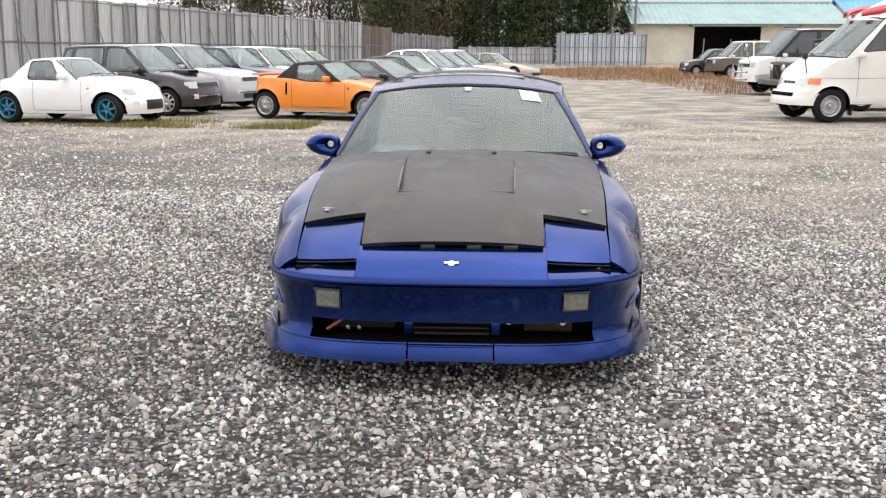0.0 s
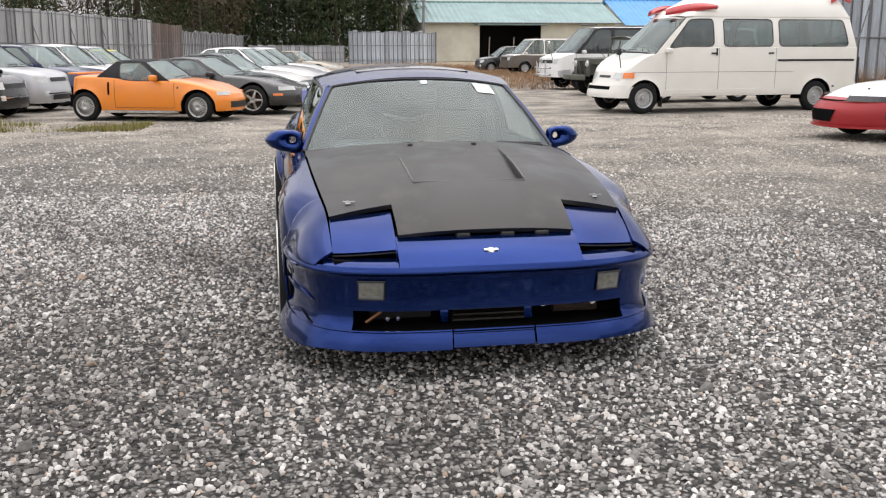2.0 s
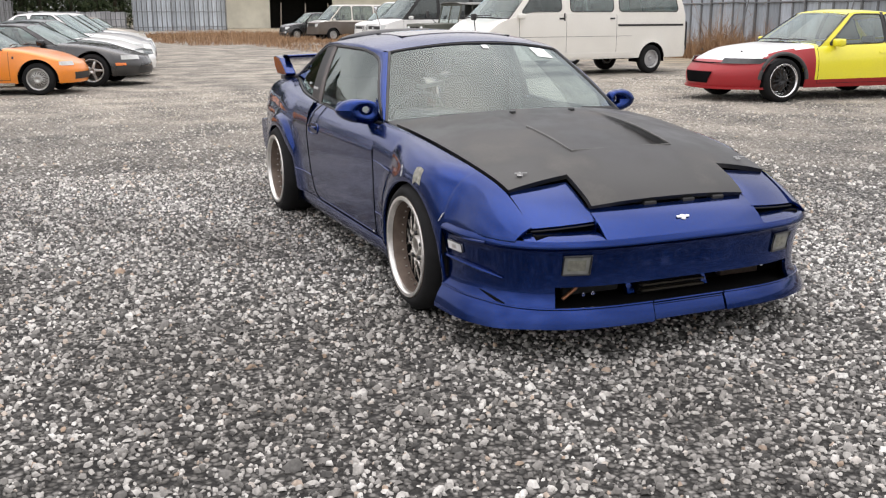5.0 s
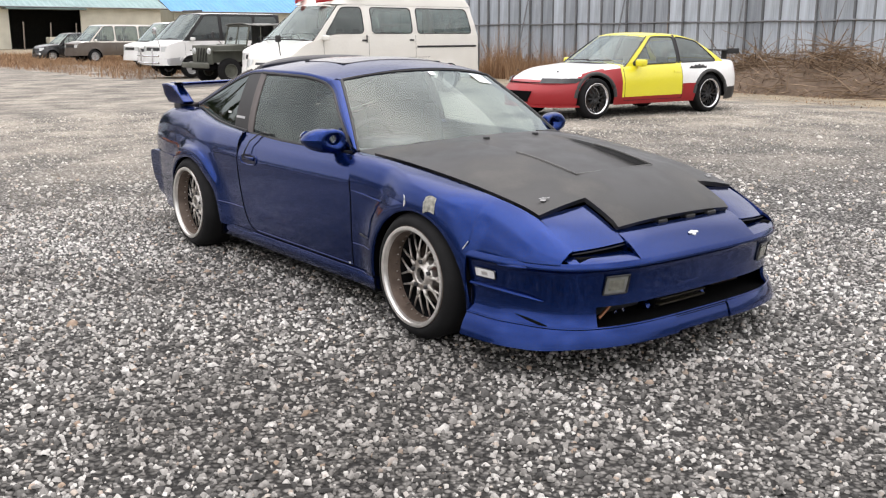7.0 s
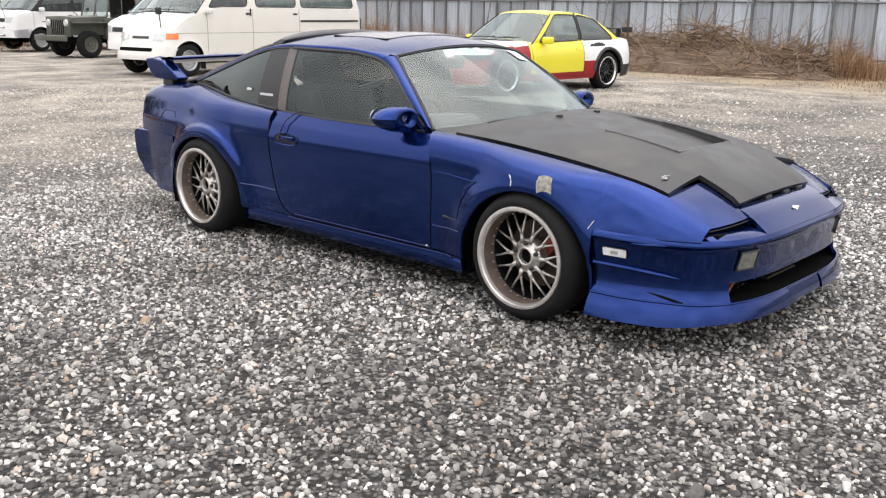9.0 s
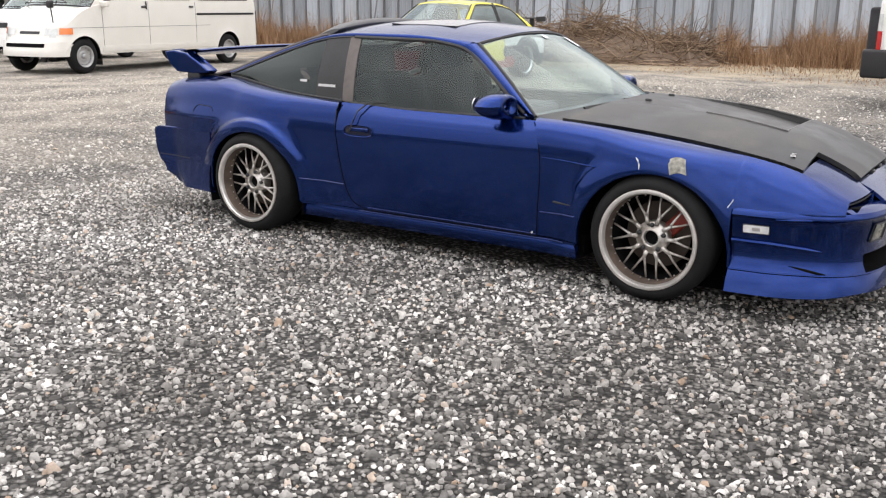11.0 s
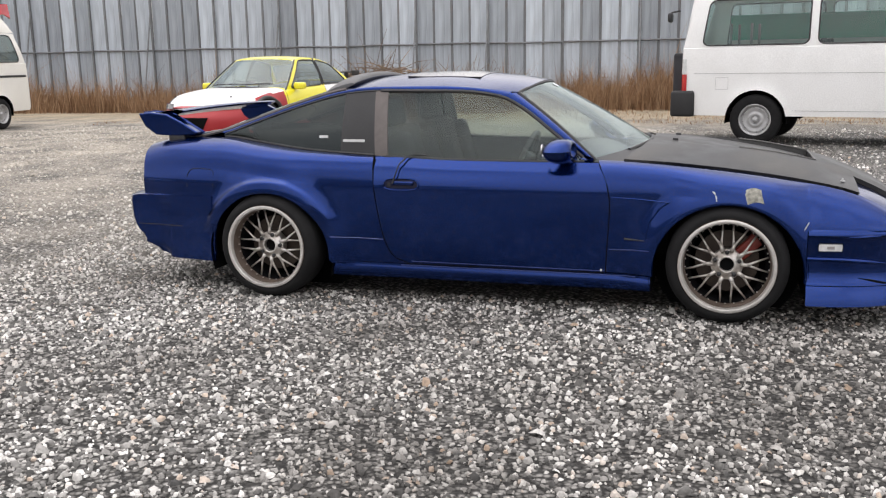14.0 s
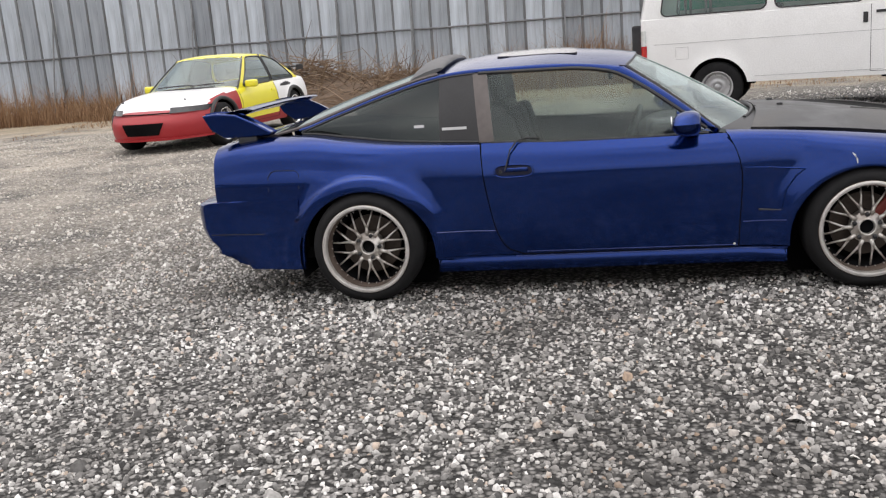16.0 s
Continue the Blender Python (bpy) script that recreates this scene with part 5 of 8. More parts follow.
def jeep():
    """A military off-roader: flat wings, slotted grille, round lamps, canvas tilt."""
    c = thing("off_roader", "old olive military off-roader with grey canvas top", "off-roader", heading(8.9, 22.5, -1.0, -0.08), "parked vans")
    part("tub", rounded_box(-0.62, 0.62, 0.55, 2.75, 0.48, 1.05, 0.03), P_OLIVE, c)
    part("bonnet", moved(sheet(lambda x, y: (x * 0.52, y, 1.06 + 0.03 * (1 - x ** 4) + 0.02 * (y + 0.45)), span(-1, 1, 10), span(-0.45, 0.6, 4)), Matrix.Identity(4)), P_OLIVE, c, thick=0.02)
    both("bonnet_side", box(0.50, 0.52, -0.45, 0.6, 0.6, 1.06), P_OLIVE, c)
    gr = part("grille", rounded_box(-0.56, 0.56, -0.50, -0.45, 0.55, 1.08, 0.02), P_OLIVE, c)
    for i in range(7):
        part("slot", box(-0.27 + 0.09 * i - 0.02, -0.27 + 0.09 * i + 0.02, -0.506, -0.50, 0.62, 1.0), DARK, c, smooth=False).parent = gr
    for x in (-0.42, 0.42):
        part("headlight", moved(lathe([(-0.03, 0.0), (-0.03, 0.07), (0.0, 0.095), (0.05, 0.10)], 20, "y"), Matrix.Translation((x, -0.51, 0.92))), LENS, c)
    both("wing", join(sheet(lambda y, x: (x, y, 0.92 - 0.28 * max(0, (0.0 - y) / 0.5) ** 2 * 0 - 0.0), span(-0.45, 0.5, 6), span(0.52, 0.80, 3)), sheet(lambda x, z: (x, 0.5 + 0.25 * (0.92 - z) / 0.42, z), span(0.52, 0.80, 3), span(0.5, 0.92, 4))), P_OLIVE, c, thick=0.02)
    part("bumper", rounded_box(-0.72, 0.72, -0.78, -0.68, 0.45, 0.60, 0.02), P_OLIVE, c)
    part("windscreen_frame", join(*[tube(p, 0.025, 6) for p in ([(-0.6, 0.62, 1.08), (-0.58, 0.75, 1.62)], [(0.6, 0.62, 1.08), (0.58, 0.75, 1.62)], [(-0.58, 0.75, 1.62), (0.58, 0.75, 1.62)], [(-0.6, 0.62, 1.08), (0.6, 0.62, 1.08)], [(0, 0.62, 1.08), (0, 0.75, 1.62)])]), P_OLIVE, c)
    part("windscreen", sheet(lambda x, v: (x, 0.62 + 0.13 * v, 1.08 + 0.54 * v), span(-0.58, 0.58, 4), span(0, 1, 3)), WINDOW, c).visible_shadow = False
    part("canvas_top", sheet(lambda q, y: (q * (0.64 - 0.05 * (1 - abs(q) ** 6)), y, 1.66 + 0.05 * (1 - abs(q) ** 4) - 0.02 * math.sin((y - 0.7) * 4) ** 2), span(-1, 1, 14), span(0.68, 2.75, 14)), CANVAS_GREY, c, thick=0.02)
    both("canvas_side", sheet(lambda y, z: (0.63 + 0.012 * math.sin(y * 7), y, z), span(1.55, 2.75, 12), span(1.02, 1.67, 6)), CANVAS_GREY, c, thick=0.01)
    part("canvas_back", sheet(lambda x, z: (x, 2.75, z), span(-0.62, 0.62, 4), span(1.0, 1.68, 4)), CANVAS_GREY, c, thick=0.01)
    both("hood_bow", tube([(0.62, 1.1, 1.05), (0.62, 1.1, 1.66)], 0.015, 6), P_OLIVE, c)
    part("chassis", box(-0.45, 0.45, -0.6, 2.7, 0.38, 0.52), DARK, c, smooth=False)
    seats(c, (1.35,), 0.3, floor=0.6, high=1.25)
    for sg in (-1, 1):
        put_wheel(c, R_OFF, sg * 0.74, 0.0, 0.36, 0.2)
        put_wheel(c, R_OFF, sg * 0.74, 2.05, 0.36, 0.8)
    part("wing_mirror", join(tube([(-0.66, 0.55, 1.1), (-0.85, 0.4, 1.35)], 0.01, 6), rounded_box(-0.93, -0.79, 0.36, 0.40, 1.28, 1.46, 0.02)), BLACK, c)


jeep()


# ---- the blue sports coupe ----
def hero_paint():
    m, n, l, p = nodes_of("metallic_blue_paint")
    flake = tex_coord(n, l, 900, 2.0)
    dust = tex_coord(n, l, 1.7, 8.0)
    f = ramp(n, l, flake.outputs["Fac"], [(0.3, (0.0018, 0.0160, 0.100)), (0.7, (0.0036, 0.029, 0.172))])
    d = ramp(n, l, dust.outputs["Fac"], [(0.45, (0, 0, 0)), (0.85, (0.012,) * 3)])
    c = mixc(n, l, d.outputs["Color"], f.outputs["Color"], (0.25, 0.24, 0.26))
    l.new(c, p.inputs["Base Color"])
    p.inputs["Metallic"].default_value = 0.88
    rr = ramp(n, l, dust.outputs["Fac"], [(0.3, (0.13,) * 3), (0.75, (0.20,) * 3)])
    l.new(rr.outputs["Color"], p.inputs["Roughness"])
    p.inputs["Coat Weight"].default_value, p.inputs["Coat Roughness"].default_value = 0.34, 0.05
    bump(n, l, p, tex_coord(n, l, 7.0, 2.0).outputs["Fac"], 0.06, 0.004)
    return m


def hood_material():
    m, n, l, p = nodes_of("faded_black_fibreglass")
    big = tex_coord(n, l, 3.6, 8.0)
    fine = tex_coord(n, l, 240, 3.0)
    a = ramp(n, l, big.outputs["Fac"], [(0.36, (0.010, 0.0102, 0.0105)), (0.52, (0.022, 0.022, 0.0215)), (0.66, (0.062, 0.059, 0.055))])
    b = ramp(n, l, fine.outputs["Fac"], [(0.3, (0.7,) * 3), (0.7, (1.25,) * 3)])
    l.new(mixc(n, l, 1.0, a.outputs["Color"], b.outputs["Color"], "MULTIPLY"), p.inputs["Base Color"])
    rr = ramp(n, l, big.outputs["Fac"], [(0.36, (0.32,) * 3), (0.64, (0.58,) * 3)])
    l.new(rr.outputs["Color"], p.inputs["Roughness"])
    p.inputs["Coat Weight"].default_value, p.inputs["Coat Roughness"].default_value = 0.12, 0.25
    p.inputs["Specular IOR Level"].default_value = 0.38
    bump(n, l, p, fine.outputs["Fac"], 0.06, 0.002)
    return m


def wheel_bronze():
    m, n, l, p = nodes_of("brake_dusted_alloy")
    t = tex_coord(n, l, 22, 6.0)
    a = ramp(n, l, t.outputs["Fac"], [(0.3, (0.36, 0.32, 0.28)), (0.5, (0.62, 0.59, 0.55)), (0.7, (0.78, 0.76, 0.73))])
    l.new(a.outputs["Color"], p.inputs["Base Color"])
    p.inputs["Metallic"].default_value, p.inputs["Roughness"].default_value = 0.75, 0.42
    return m


BLUE = hero_paint()
HOOD = hood_material()
BRONZE = wheel_bronze()
BARREL = plain("dusty_rim_barrel", (0.17, 0.13, 0.105), 0.5, 0.45, vary=0.35, scale=16)
LIP = plain("polished_rim_lip", (0.74, 0.72, 0.69), 0.28, 0.8, vary=0.2, scale=14)
PRIMER = plain("bare_filler", (0.26, 0.255, 0.22), 0.8, vary=0.6, scale=55)
PALE_TRIM = plain("faded_pillar_trim", (0.115, 0.10, 0.095), 0.6, vary=0.2, scale=18)
SMOKE = glass("smoked_quarter_glass", (0.55, 0.5, 0.5), 0.25, gloss=0.055, film=0.0, rough=0.0)
DOOR_GLASS = glass("door_glass", (0.74, 0.82, 0.78), 0.85, gloss=0.055, film=0.0, rough=0.0)
# lighter blue: the highlight along panel edges put into the colour
EDGE_GLINT = plain("panel_edge_glint", (0.05, 0.07, 0.20), 0.35, 0.3, 0.4)
COPPER = plain("oil_cooler_pipe", (0.33, 0.15, 0.08), 0.4, 0.7, vary=0.3)

HERO = thing("sports_car", "low dark blue sports coupe with matte black bonnet and rear wing", "car", pose(0.015, 0, 0, 0, 0, -0.7))
N_PLAN = 3.5
ARCH_H, ARCH_Z, ARCH_V, BASE = 0.362, 0.25, 0.350, 2.475
base_w = curve_at([(0.10, 0.780), (0.20, 0.794), (0.34, 0.807), (0.48, 0.815), (0.60, 0.8180), (0.648, 0.8172), (0.664, 0.8140), (0.70, 0.802), (0.78, 0.770), (0.84, 0.740), (0.92, 0.69)])
tail_w = curve_at([(2.6, 1.0), (3.0, 0.965), (3.30, 0.90), (3.45, 0.84)])


def plan_x(y):
    """Half width of the nose as a rounded bow, as a share of the full width."""
    if y >= -0.36:
        return 1.0
    k = min(1.0, (-0.36 - y) / 0.595)
    return max(0.0, 1 - k ** N_PLAN) ** (1 / N_PLAN)


def arch_point(yc, a, grow=0.0):
    """A point of a wheel arch's elliptic edge, at the angle a."""
    return yc + (ARCH_H + grow) * math.cos(a), ARCH_Z + (ARCH_V + grow) * math.sin(a)


def smooth(t):
    t = min(1.0, max(0.0, t))
    return t * t * (3 - 2 * t)


def flare(y, z):
    """How far the wings swell round the wheels: softly in front, as an added flare with an edge behind."""
    out = 0.0
    for yc, amount in ((0.0, 0.040), (BASE, 0.050)):
        if abs(y - yc) > 0.62:
            continue
        d = (math.hypot((y - yc) / ARCH_H, max(0.0, z - ARCH_Z) / ARCH_V) - 1) * 0.356
        soft = smooth(1 - max(0.0, d) / 0.15)
        if yc > 0:
            low = smooth((z - 0.40) / 0.14) if y < yc else smooth((z - 0.30) / 0.2)
            soft = 0.55 * soft + 0.45 * smooth(1 - (d - 0.055) / 0.026) * low
        out = max(out, amount * soft)
    return out


def side_x(y, z):
    return base_w(z) * plan_x(y) * tail_w(y) + flare(y, z)


def arch_low(y, floor):
    z = floor
    for yc in (0.0, BASE):
        if abs(y - yc) < ARCH_H:
            z = max(z, ARCH_Z + ARCH_V * math.sqrt(max(0.0, 1 - ((y - yc) / ARCH_H) ** 2)))
    return z


hood_x = curve_at([(-0.80, 0.640), (-0.57, 0.650), (-0.30, 0.672), (0.0, 0.690), (0.30, 0.700), (0.70, 0.712)])
hood_z = curve_at([(-0.80, 0.535), (-0.57, 0.644), (-0.37, 0.690), (-0.10, 0.733), (0.20, 0.766), (0.52, 0.790), (0.70, 0.798)])
mid_z = curve_at([(-0.82, 0.585), (-0.72, 0.645), (-0.45, 0.748), (-0.20, 0.800), (0.0, 0.824), (0.25, 0.842), (0.45, 0.846), (0.70, 0.846)])
haunch_x = curve_at([(1.80, 0.748), (2.3, 0.705), (2.83, 0.612), (3.05, 0.588), (3.33, 0.565)])
haunch_z = curve_at([(1.80, 0.796), (2.27, 0.822), (2.59, 0.858), (2.83, 0.884), (3.05, 0.884), (3.20, 0.872), (3.34, 0.842)])
belt_z = curve_at([(0.60, 0.780), (1.0, 0.779), (1.4, 0.781), (1.80, 0.796)])


def shoulder(y, t, ex, ez, drop=0.13, soft=0.0):
    """Rounded shoulder from the side (t = 0) over to an edge (t = 1)."""
    zm = ez - drop
    x0 = side_x(y, zm)
    x1, z1 = min(x0, max(ex + 0.012, x0 - 0.012 - soft * 0.24 * (x0 - ex))), ez - 0.008 - soft * 0.18 * drop
    return ((1 - t) ** 2 * x0 + 2 * t * (1 - t) * x1 + t * t * ex, y, (1 - t) ** 2 * zm + 2 * t * (1 - t) * z1 + t * t * ez)


def arch_columns(yc, a, b):
    ys = [yc - ARCH_H * math.cos(math.pi * i / 36) for i in range(37)]
    return [y for y in ys if a <= y <= b]


# front wings
front_edge = curve_at([(0.20, 0.594), (0.344, 0.588), (0.50, 0.578), (0.572, 0.576), (0.683, 0.594), (0.783, 0.640), (0.84, 0.67)])
wing_ys = sorted(set([-0.80, -0.78, -0.74, -0.68, -0.6, -0.52, -0.44, -0.40, -0.372] + [round(y, 4) for y in arch_columns(0.0, -0.37, 0.37)] + [0.368, 0.40, 0.46, 0.52, 0.57, 0.605]))


def wing(y, v):
    low = 0.479 if y < -0.3615 else arch_low(y, 0.225)
    ex, ez = hood_x(y) + 0.008, hood_z(y) - 0.002
    soft = smooth((-0.18 - y) / 0.28)
    drop = 0.13 + 0.12 * soft
    zm = max(ez - drop, low + 0.004)
    if v <= 1:
        z = low + (zm - low) * v
        if y > 0.5:
            y = 0.5 + (y - 0.5) / 0.105 * (front_edge(z) - 0.5005)
        return (-side_x(y, z), y, z)
    p = shoulder(y, v - 1, ex, ez, ez - zm, soft)
    if y > 0.5:
        y = 0.5 + (y - 0.5) / 0.105 * (front_edge(p[2]) - 0.5005)
    return (-p[0], y, p[2])


g = sheet(wing, wing_ys, span(0, 1, 14) + span(1, 2, 8)[1:], flip=True)
for geo in (g, flipped(g)):
    part("front_wing", geo, BLUE, HERO, thick=0.012)

# bonnet, with notches for the lamp lids and the sunk vent
def bonnet_z(q, y):
    e = hood_z(y)
    return e + (mid_z(y) - e) * (1 - abs(q) ** 2.4)


def vent_depth(q, y):
    """A ramp that sinks towards its front edge."""
    if not (-0.425 < y < 0.27) or abs(q) > 0.386:
        return 0.0
    return 0.034 * ((0.27 - y) / 0.695) ** 0.8


hood_ys = sorted(set([-0.80, -0.76, -0.70, -0.645, -0.60, -0.565, -0.52, -0.47, -0.428, -0.422, -0.40, -0.35, -0.28, -0.2, -0.1, 0.0, 0.02, 0.1, 0.2, 0.3, 0.4, 0.47]))
hood_qs = [-1, -0.985, -0.95, -0.88, -0.78, -0.66, -0.585, -0.50, -0.43, -0.393, -0.385, -0.30, -0.15, 0, 0.15, 0.30, 0.385, 0.393, 0.43, 0.50, 0.585, 0.66, 0.78, 0.88, 0.95, 0.985, 1]
V, F = [], []
for y in hood_ys:
    for q in hood_qs:
        x = q * hood_x(y)
        yy = y + (0.035 * q * q if y <= -0.79 else 0.0) + (0.10 * q * q * max(0, (y - 0.3) / 0.17) - 0.05 * max(0, (y - 0.3) / 0.17))
        V.append((x, yy, bonnet_z(q, y) + 0.010 - vent_depth(q, y)))
k = len(hood_qs)
for i in range(len(hood_ys) - 1):
    for j in range(k - 1):
        if hood_ys[i + 1] <= -0.60 + 1e-6 and (hood_qs[j] >= 0.585 - 1e-6 or hood_qs[j + 1] <= -0.585 + 1e-6):
            continue
        F.append((i * k + j, i * k + j + 1, (i + 1) * k + j + 1, (i + 1) * k + j))
bonnet = part("bonnet", (V, F), HOOD, HERO, "faded matte black fibreglass bonnet with sunk vent", thick=0.022)
vent_pts = [(sg_ * 0.391 * hood_x(0.27 - 0.695 * t), 0.27 - 0.695 * t) for sg_, t in [(-1, v) for v in span(0.45, 1, 8)] + [(1, v) for v in reversed(span(0.45, 1, 8))]]
# bead paler than the bonnet, its sky reflection put into the colour
part("vent_edge", tube([(x, y, bonnet_z(x / hood_x(y), y) + 0.011) for x, y in vent_pts], 0.0055, 6), plain("bonnet_edge_highlight", (0.085, 0.083, 0.078), 0.38, vary=0.3, scale=20), HERO)
part("engine_bay", join(box(-0.62, 0.62, -0.55, 0.45, 0.30, 0.58), box(-0.66, 0.66, 0.30, 0.62, 0.30, 0.74)), DARK, HERO)
part("slam_panel", sheet(lambda x, v: (x, -0.79 + 0.10 * v + 0.03 * (x / 0.4) ** 2, 0.565 + 0.03 * v), span(-0.40, 0.40, 12), span(0, 1, 3)), DARK, HERO)
for x in (-0.10, 0.09, 0.24):
    part("bonnet_catch", rounded_box(x - 0.03, x + 0.03, -0.80, -0.76, 0.572, 0.592, 0.006), BLACK, HERO)
for sg in (-1, 1):
    x, y = sg * 0.56, -0.53
    z = bonnet_z(x / hood_x(y), y) + 0.010
    pin = part("bonnet_pin", join(moved(lathe([(0.0, 0.013), (0.005, 0.011), (0.005, 0.006), (0.014, 0.005), (0.014, 0.0)], 16, "z"), Matrix.Translation((x, y, z))),
                                  tube([(x - 0.022, y + 0.004, z + 0.010), (x + 0.03, y - 0.006, z + 0.010)], 0.002, 6)), STEEL_RIM, HERO)
    part("washer_jet", rounded_box(sg * 0.17 - 0.012, sg * 0.17 + 0.012, 0.28, 0.31, 0.84, 0.862, 0.005), BLACK, HERO)

# nose panel and emblem
def bow(x, top=0.83):
    return -0.36 - 0.595 * max(0.0, 1 - min(1.0, abs(x) / top) ** N_PLAN) ** (1 / N_PLAN)


nose = sheet(lambda x, v: (x, bow(x) + 0.018 + (-0.795 + 0.030 * (x / 0.39) ** 2 - bow(x) - 0.018) * v, 0.482 + (0.580 - 0.482) * v + 0.012 * math.sin(math.pi * v)), span(-0.385, 0.385, 20), span(0, 1, 8))
part("nose_panel", nose, BLUE, HERO, thick=0.015)
for sg in (-1, 1):
    # shelf below the lid, the dark slot behind it, and the lid itself
    sh = sheet(lambda t, v: (sg * (0.388 + 0.30 * t), bow(0.388 + 0.30 * t) + 0.018 + 0.085 * v, 0.482 + 0.022 * v + 0.006 * math.sin(math.pi * v)), span(0, 1, 14), span(0, 1, 5), flip=sg < 0)
    part("lamp_surround", sh, BLUE, HERO, thick=0.01)
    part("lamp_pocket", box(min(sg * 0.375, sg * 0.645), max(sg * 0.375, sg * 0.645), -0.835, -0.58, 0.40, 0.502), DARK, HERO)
    part("pocket_wall", sheet(lambda y, v: (sg * 0.386, y, 0.48 + (bonnet_z(0.385 / hood_x(y), y) - 0.025 - 0.48) * v), span(-0.85, -0.6, 8), span(0, 1, 3)), BLUE, HERO, thick=0.006)

    def lid(t, v):
        xi, xo = 0.386, 0.647
        x = xi + (xo - xi) * t
        yr, yf = -0.609 + 0.025 * t, -0.838 + 0.045 * t * t
        zr, zf = 0.660 - 0.026 * t, 0.541 - 0.016 * t
        return (sg * x, yr + (yf - yr) * v, zr + (zf - zr) * v + 0.012 * math.sin(math.pi * v) * (1 - (2 * t - 1) ** 4 * 0.4))
    ld = part("headlight_lid", sheet(lid, span(0, 1, 10), span(0, 1, 10), flip=sg > 0), BLUE, HERO, thick=0.02)
    edge = [lid(0, v) for v in span(0, 1, 8)] + [lid(t, 1) for t in span(0, 1, 8)[1:]]
    part("lid_gap", tube([(p[0], p[1], p[2] - 0.012) for p in edge], 0.0035, 6), SEAM, HERO).parent = ld
part("emblem", join(moved(lathe([(0.0, 0.0), (0.0, 0.015), (-0.003, 0.013), (-0.0035, 0.0)], 24, "y"), Matrix.Translation((0, -0.880, 0.5335)) @ Matrix.Rotation(radians(-55), 4, "X")),
                    moved(rounded_box(-0.030, 0.030, -0.005, 0.0, -0.006, 0.006, 0.002), Matrix.Translation((0, -0.880, 0.5345)) @ Matrix.Rotation(radians(-55), 4, "X"))), plain("white_enamel", (0.7, 0.71, 0.73), 0.25, 0.2, 0.5), HERO)

# front bumper: a bowed skin with three mouths and a lip
offs = curve_at([(0.10, 0.026), (0.125, 0.025), (0.165, 0.018), (0.20, 0.004), (0.222, -0.010), (0.26, -0.028), (0.33, -0.032), (0.40, -0.022), (0.445, -0.010), (0.462, 0.004), (0.470, 0.002), (0.486, -0.008)])


def skin(u, z, extra=0.0):
    """A point of the nose: u from -1 (right arch) round to 1 (left arch)."""
    th = u * math.pi / 2
    s_, c_ = math.sin(abs(th)), math.cos(th)
    a = base_w(max(z, 0.2)) + flare(-0.36, z) * max(0, (abs(u) - 0.8) / 0.2) + 0.018 * max(0, 0.26 - z) / 0.13
    o = offs(z) + extra
    x = (a + o * s_) * s_ ** (2 / N_PLAN) * (1 if u >= 0 else -1)
    y = -0.366 - (0.589 + o * 1.0) * c_ ** (2 / N_PLAN)
    return (x, y, z)


def u_at(x, z=0.3):
    lo, hi = 0.0, 1.0
    for _ in range(40):
        m_ = (lo + hi) / 2
        if skin(m_, z)[0] < abs(x):
            lo = m_
        else:
            hi = m_
    return lo if x >= 0 else -lo


def on_skin(sg_, y, z, out):
    """The nose's skin beside the wheel, at a given y."""
    lo, hi = 0.4, 1.0
    for _ in range(30):
        m_ = (lo + hi) / 2
        if skin(m_, z)[1] < y:
            lo = m_
        else:
            hi = m_
    p = skin(lo, z)
    return (sg_ * (p[0] + out), p[1], z)


us_all = sorted(set([round(math.copysign(abs(q) ** 1.0, q), 5) for q in span(-1, 1, 56)]))
part("front_bumper", sheet(skin, us_all, [0.298, 0.31, 0.335, 0.36, 0.39, 0.42, 0.44, 0.452, 0.460, 0.466, 0.471, 0.478, 0.486]), BLUE, HERO, thick=0.014)
for a, b in ((-1.0, u_at(-0.575)), (u_at(0.575), 1.0)):
    part("bumper_corner", sheet(skin, span(a, b, 14), [0.212, 0.225, 0.25, 0.28, 0.299]), BLUE, HERO, thick=0.014)
for x in (-0.185, 0.185):
    part("bumper_strut", sheet(lambda u, z: skin(u, z, -0.135), span(u_at(x - 0.018), u_at(x + 0.018), 4), [0.215, 0.25, 0.28, 0.30]), BLUE, HERO, thick=0.03)
lip_low = lambda u: 0.143 - 0.020 * smooth((abs(u) - 0.45) / 0.4)
for a, b, dz in ((-1.0, u_at(-0.177), 0.0), (u_at(-0.170), u_at(0.170), 0.006), (u_at(0.177), 1.0, 0.004)):
    part("lip_spoiler", sheet(lambda u, v: skin(u, lip_low(u) + dz + (0.217 - lip_low(u) - dz) * v, 0.0 if abs(dz - 0.006) > 1e-4 else -0.006), span(a, b, 20), span(0, 1, 8)), BLUE, HERO, thick=0.014)
    ed = [skin(u, 0.217, 0.002) for u in span(a, b, 20)]
    part("lip_edge", tube(ed, 0.005, 6), BLUE, HERO)
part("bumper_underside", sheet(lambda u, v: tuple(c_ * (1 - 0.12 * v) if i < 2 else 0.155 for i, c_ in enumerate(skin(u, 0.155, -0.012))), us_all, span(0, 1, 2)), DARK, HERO)
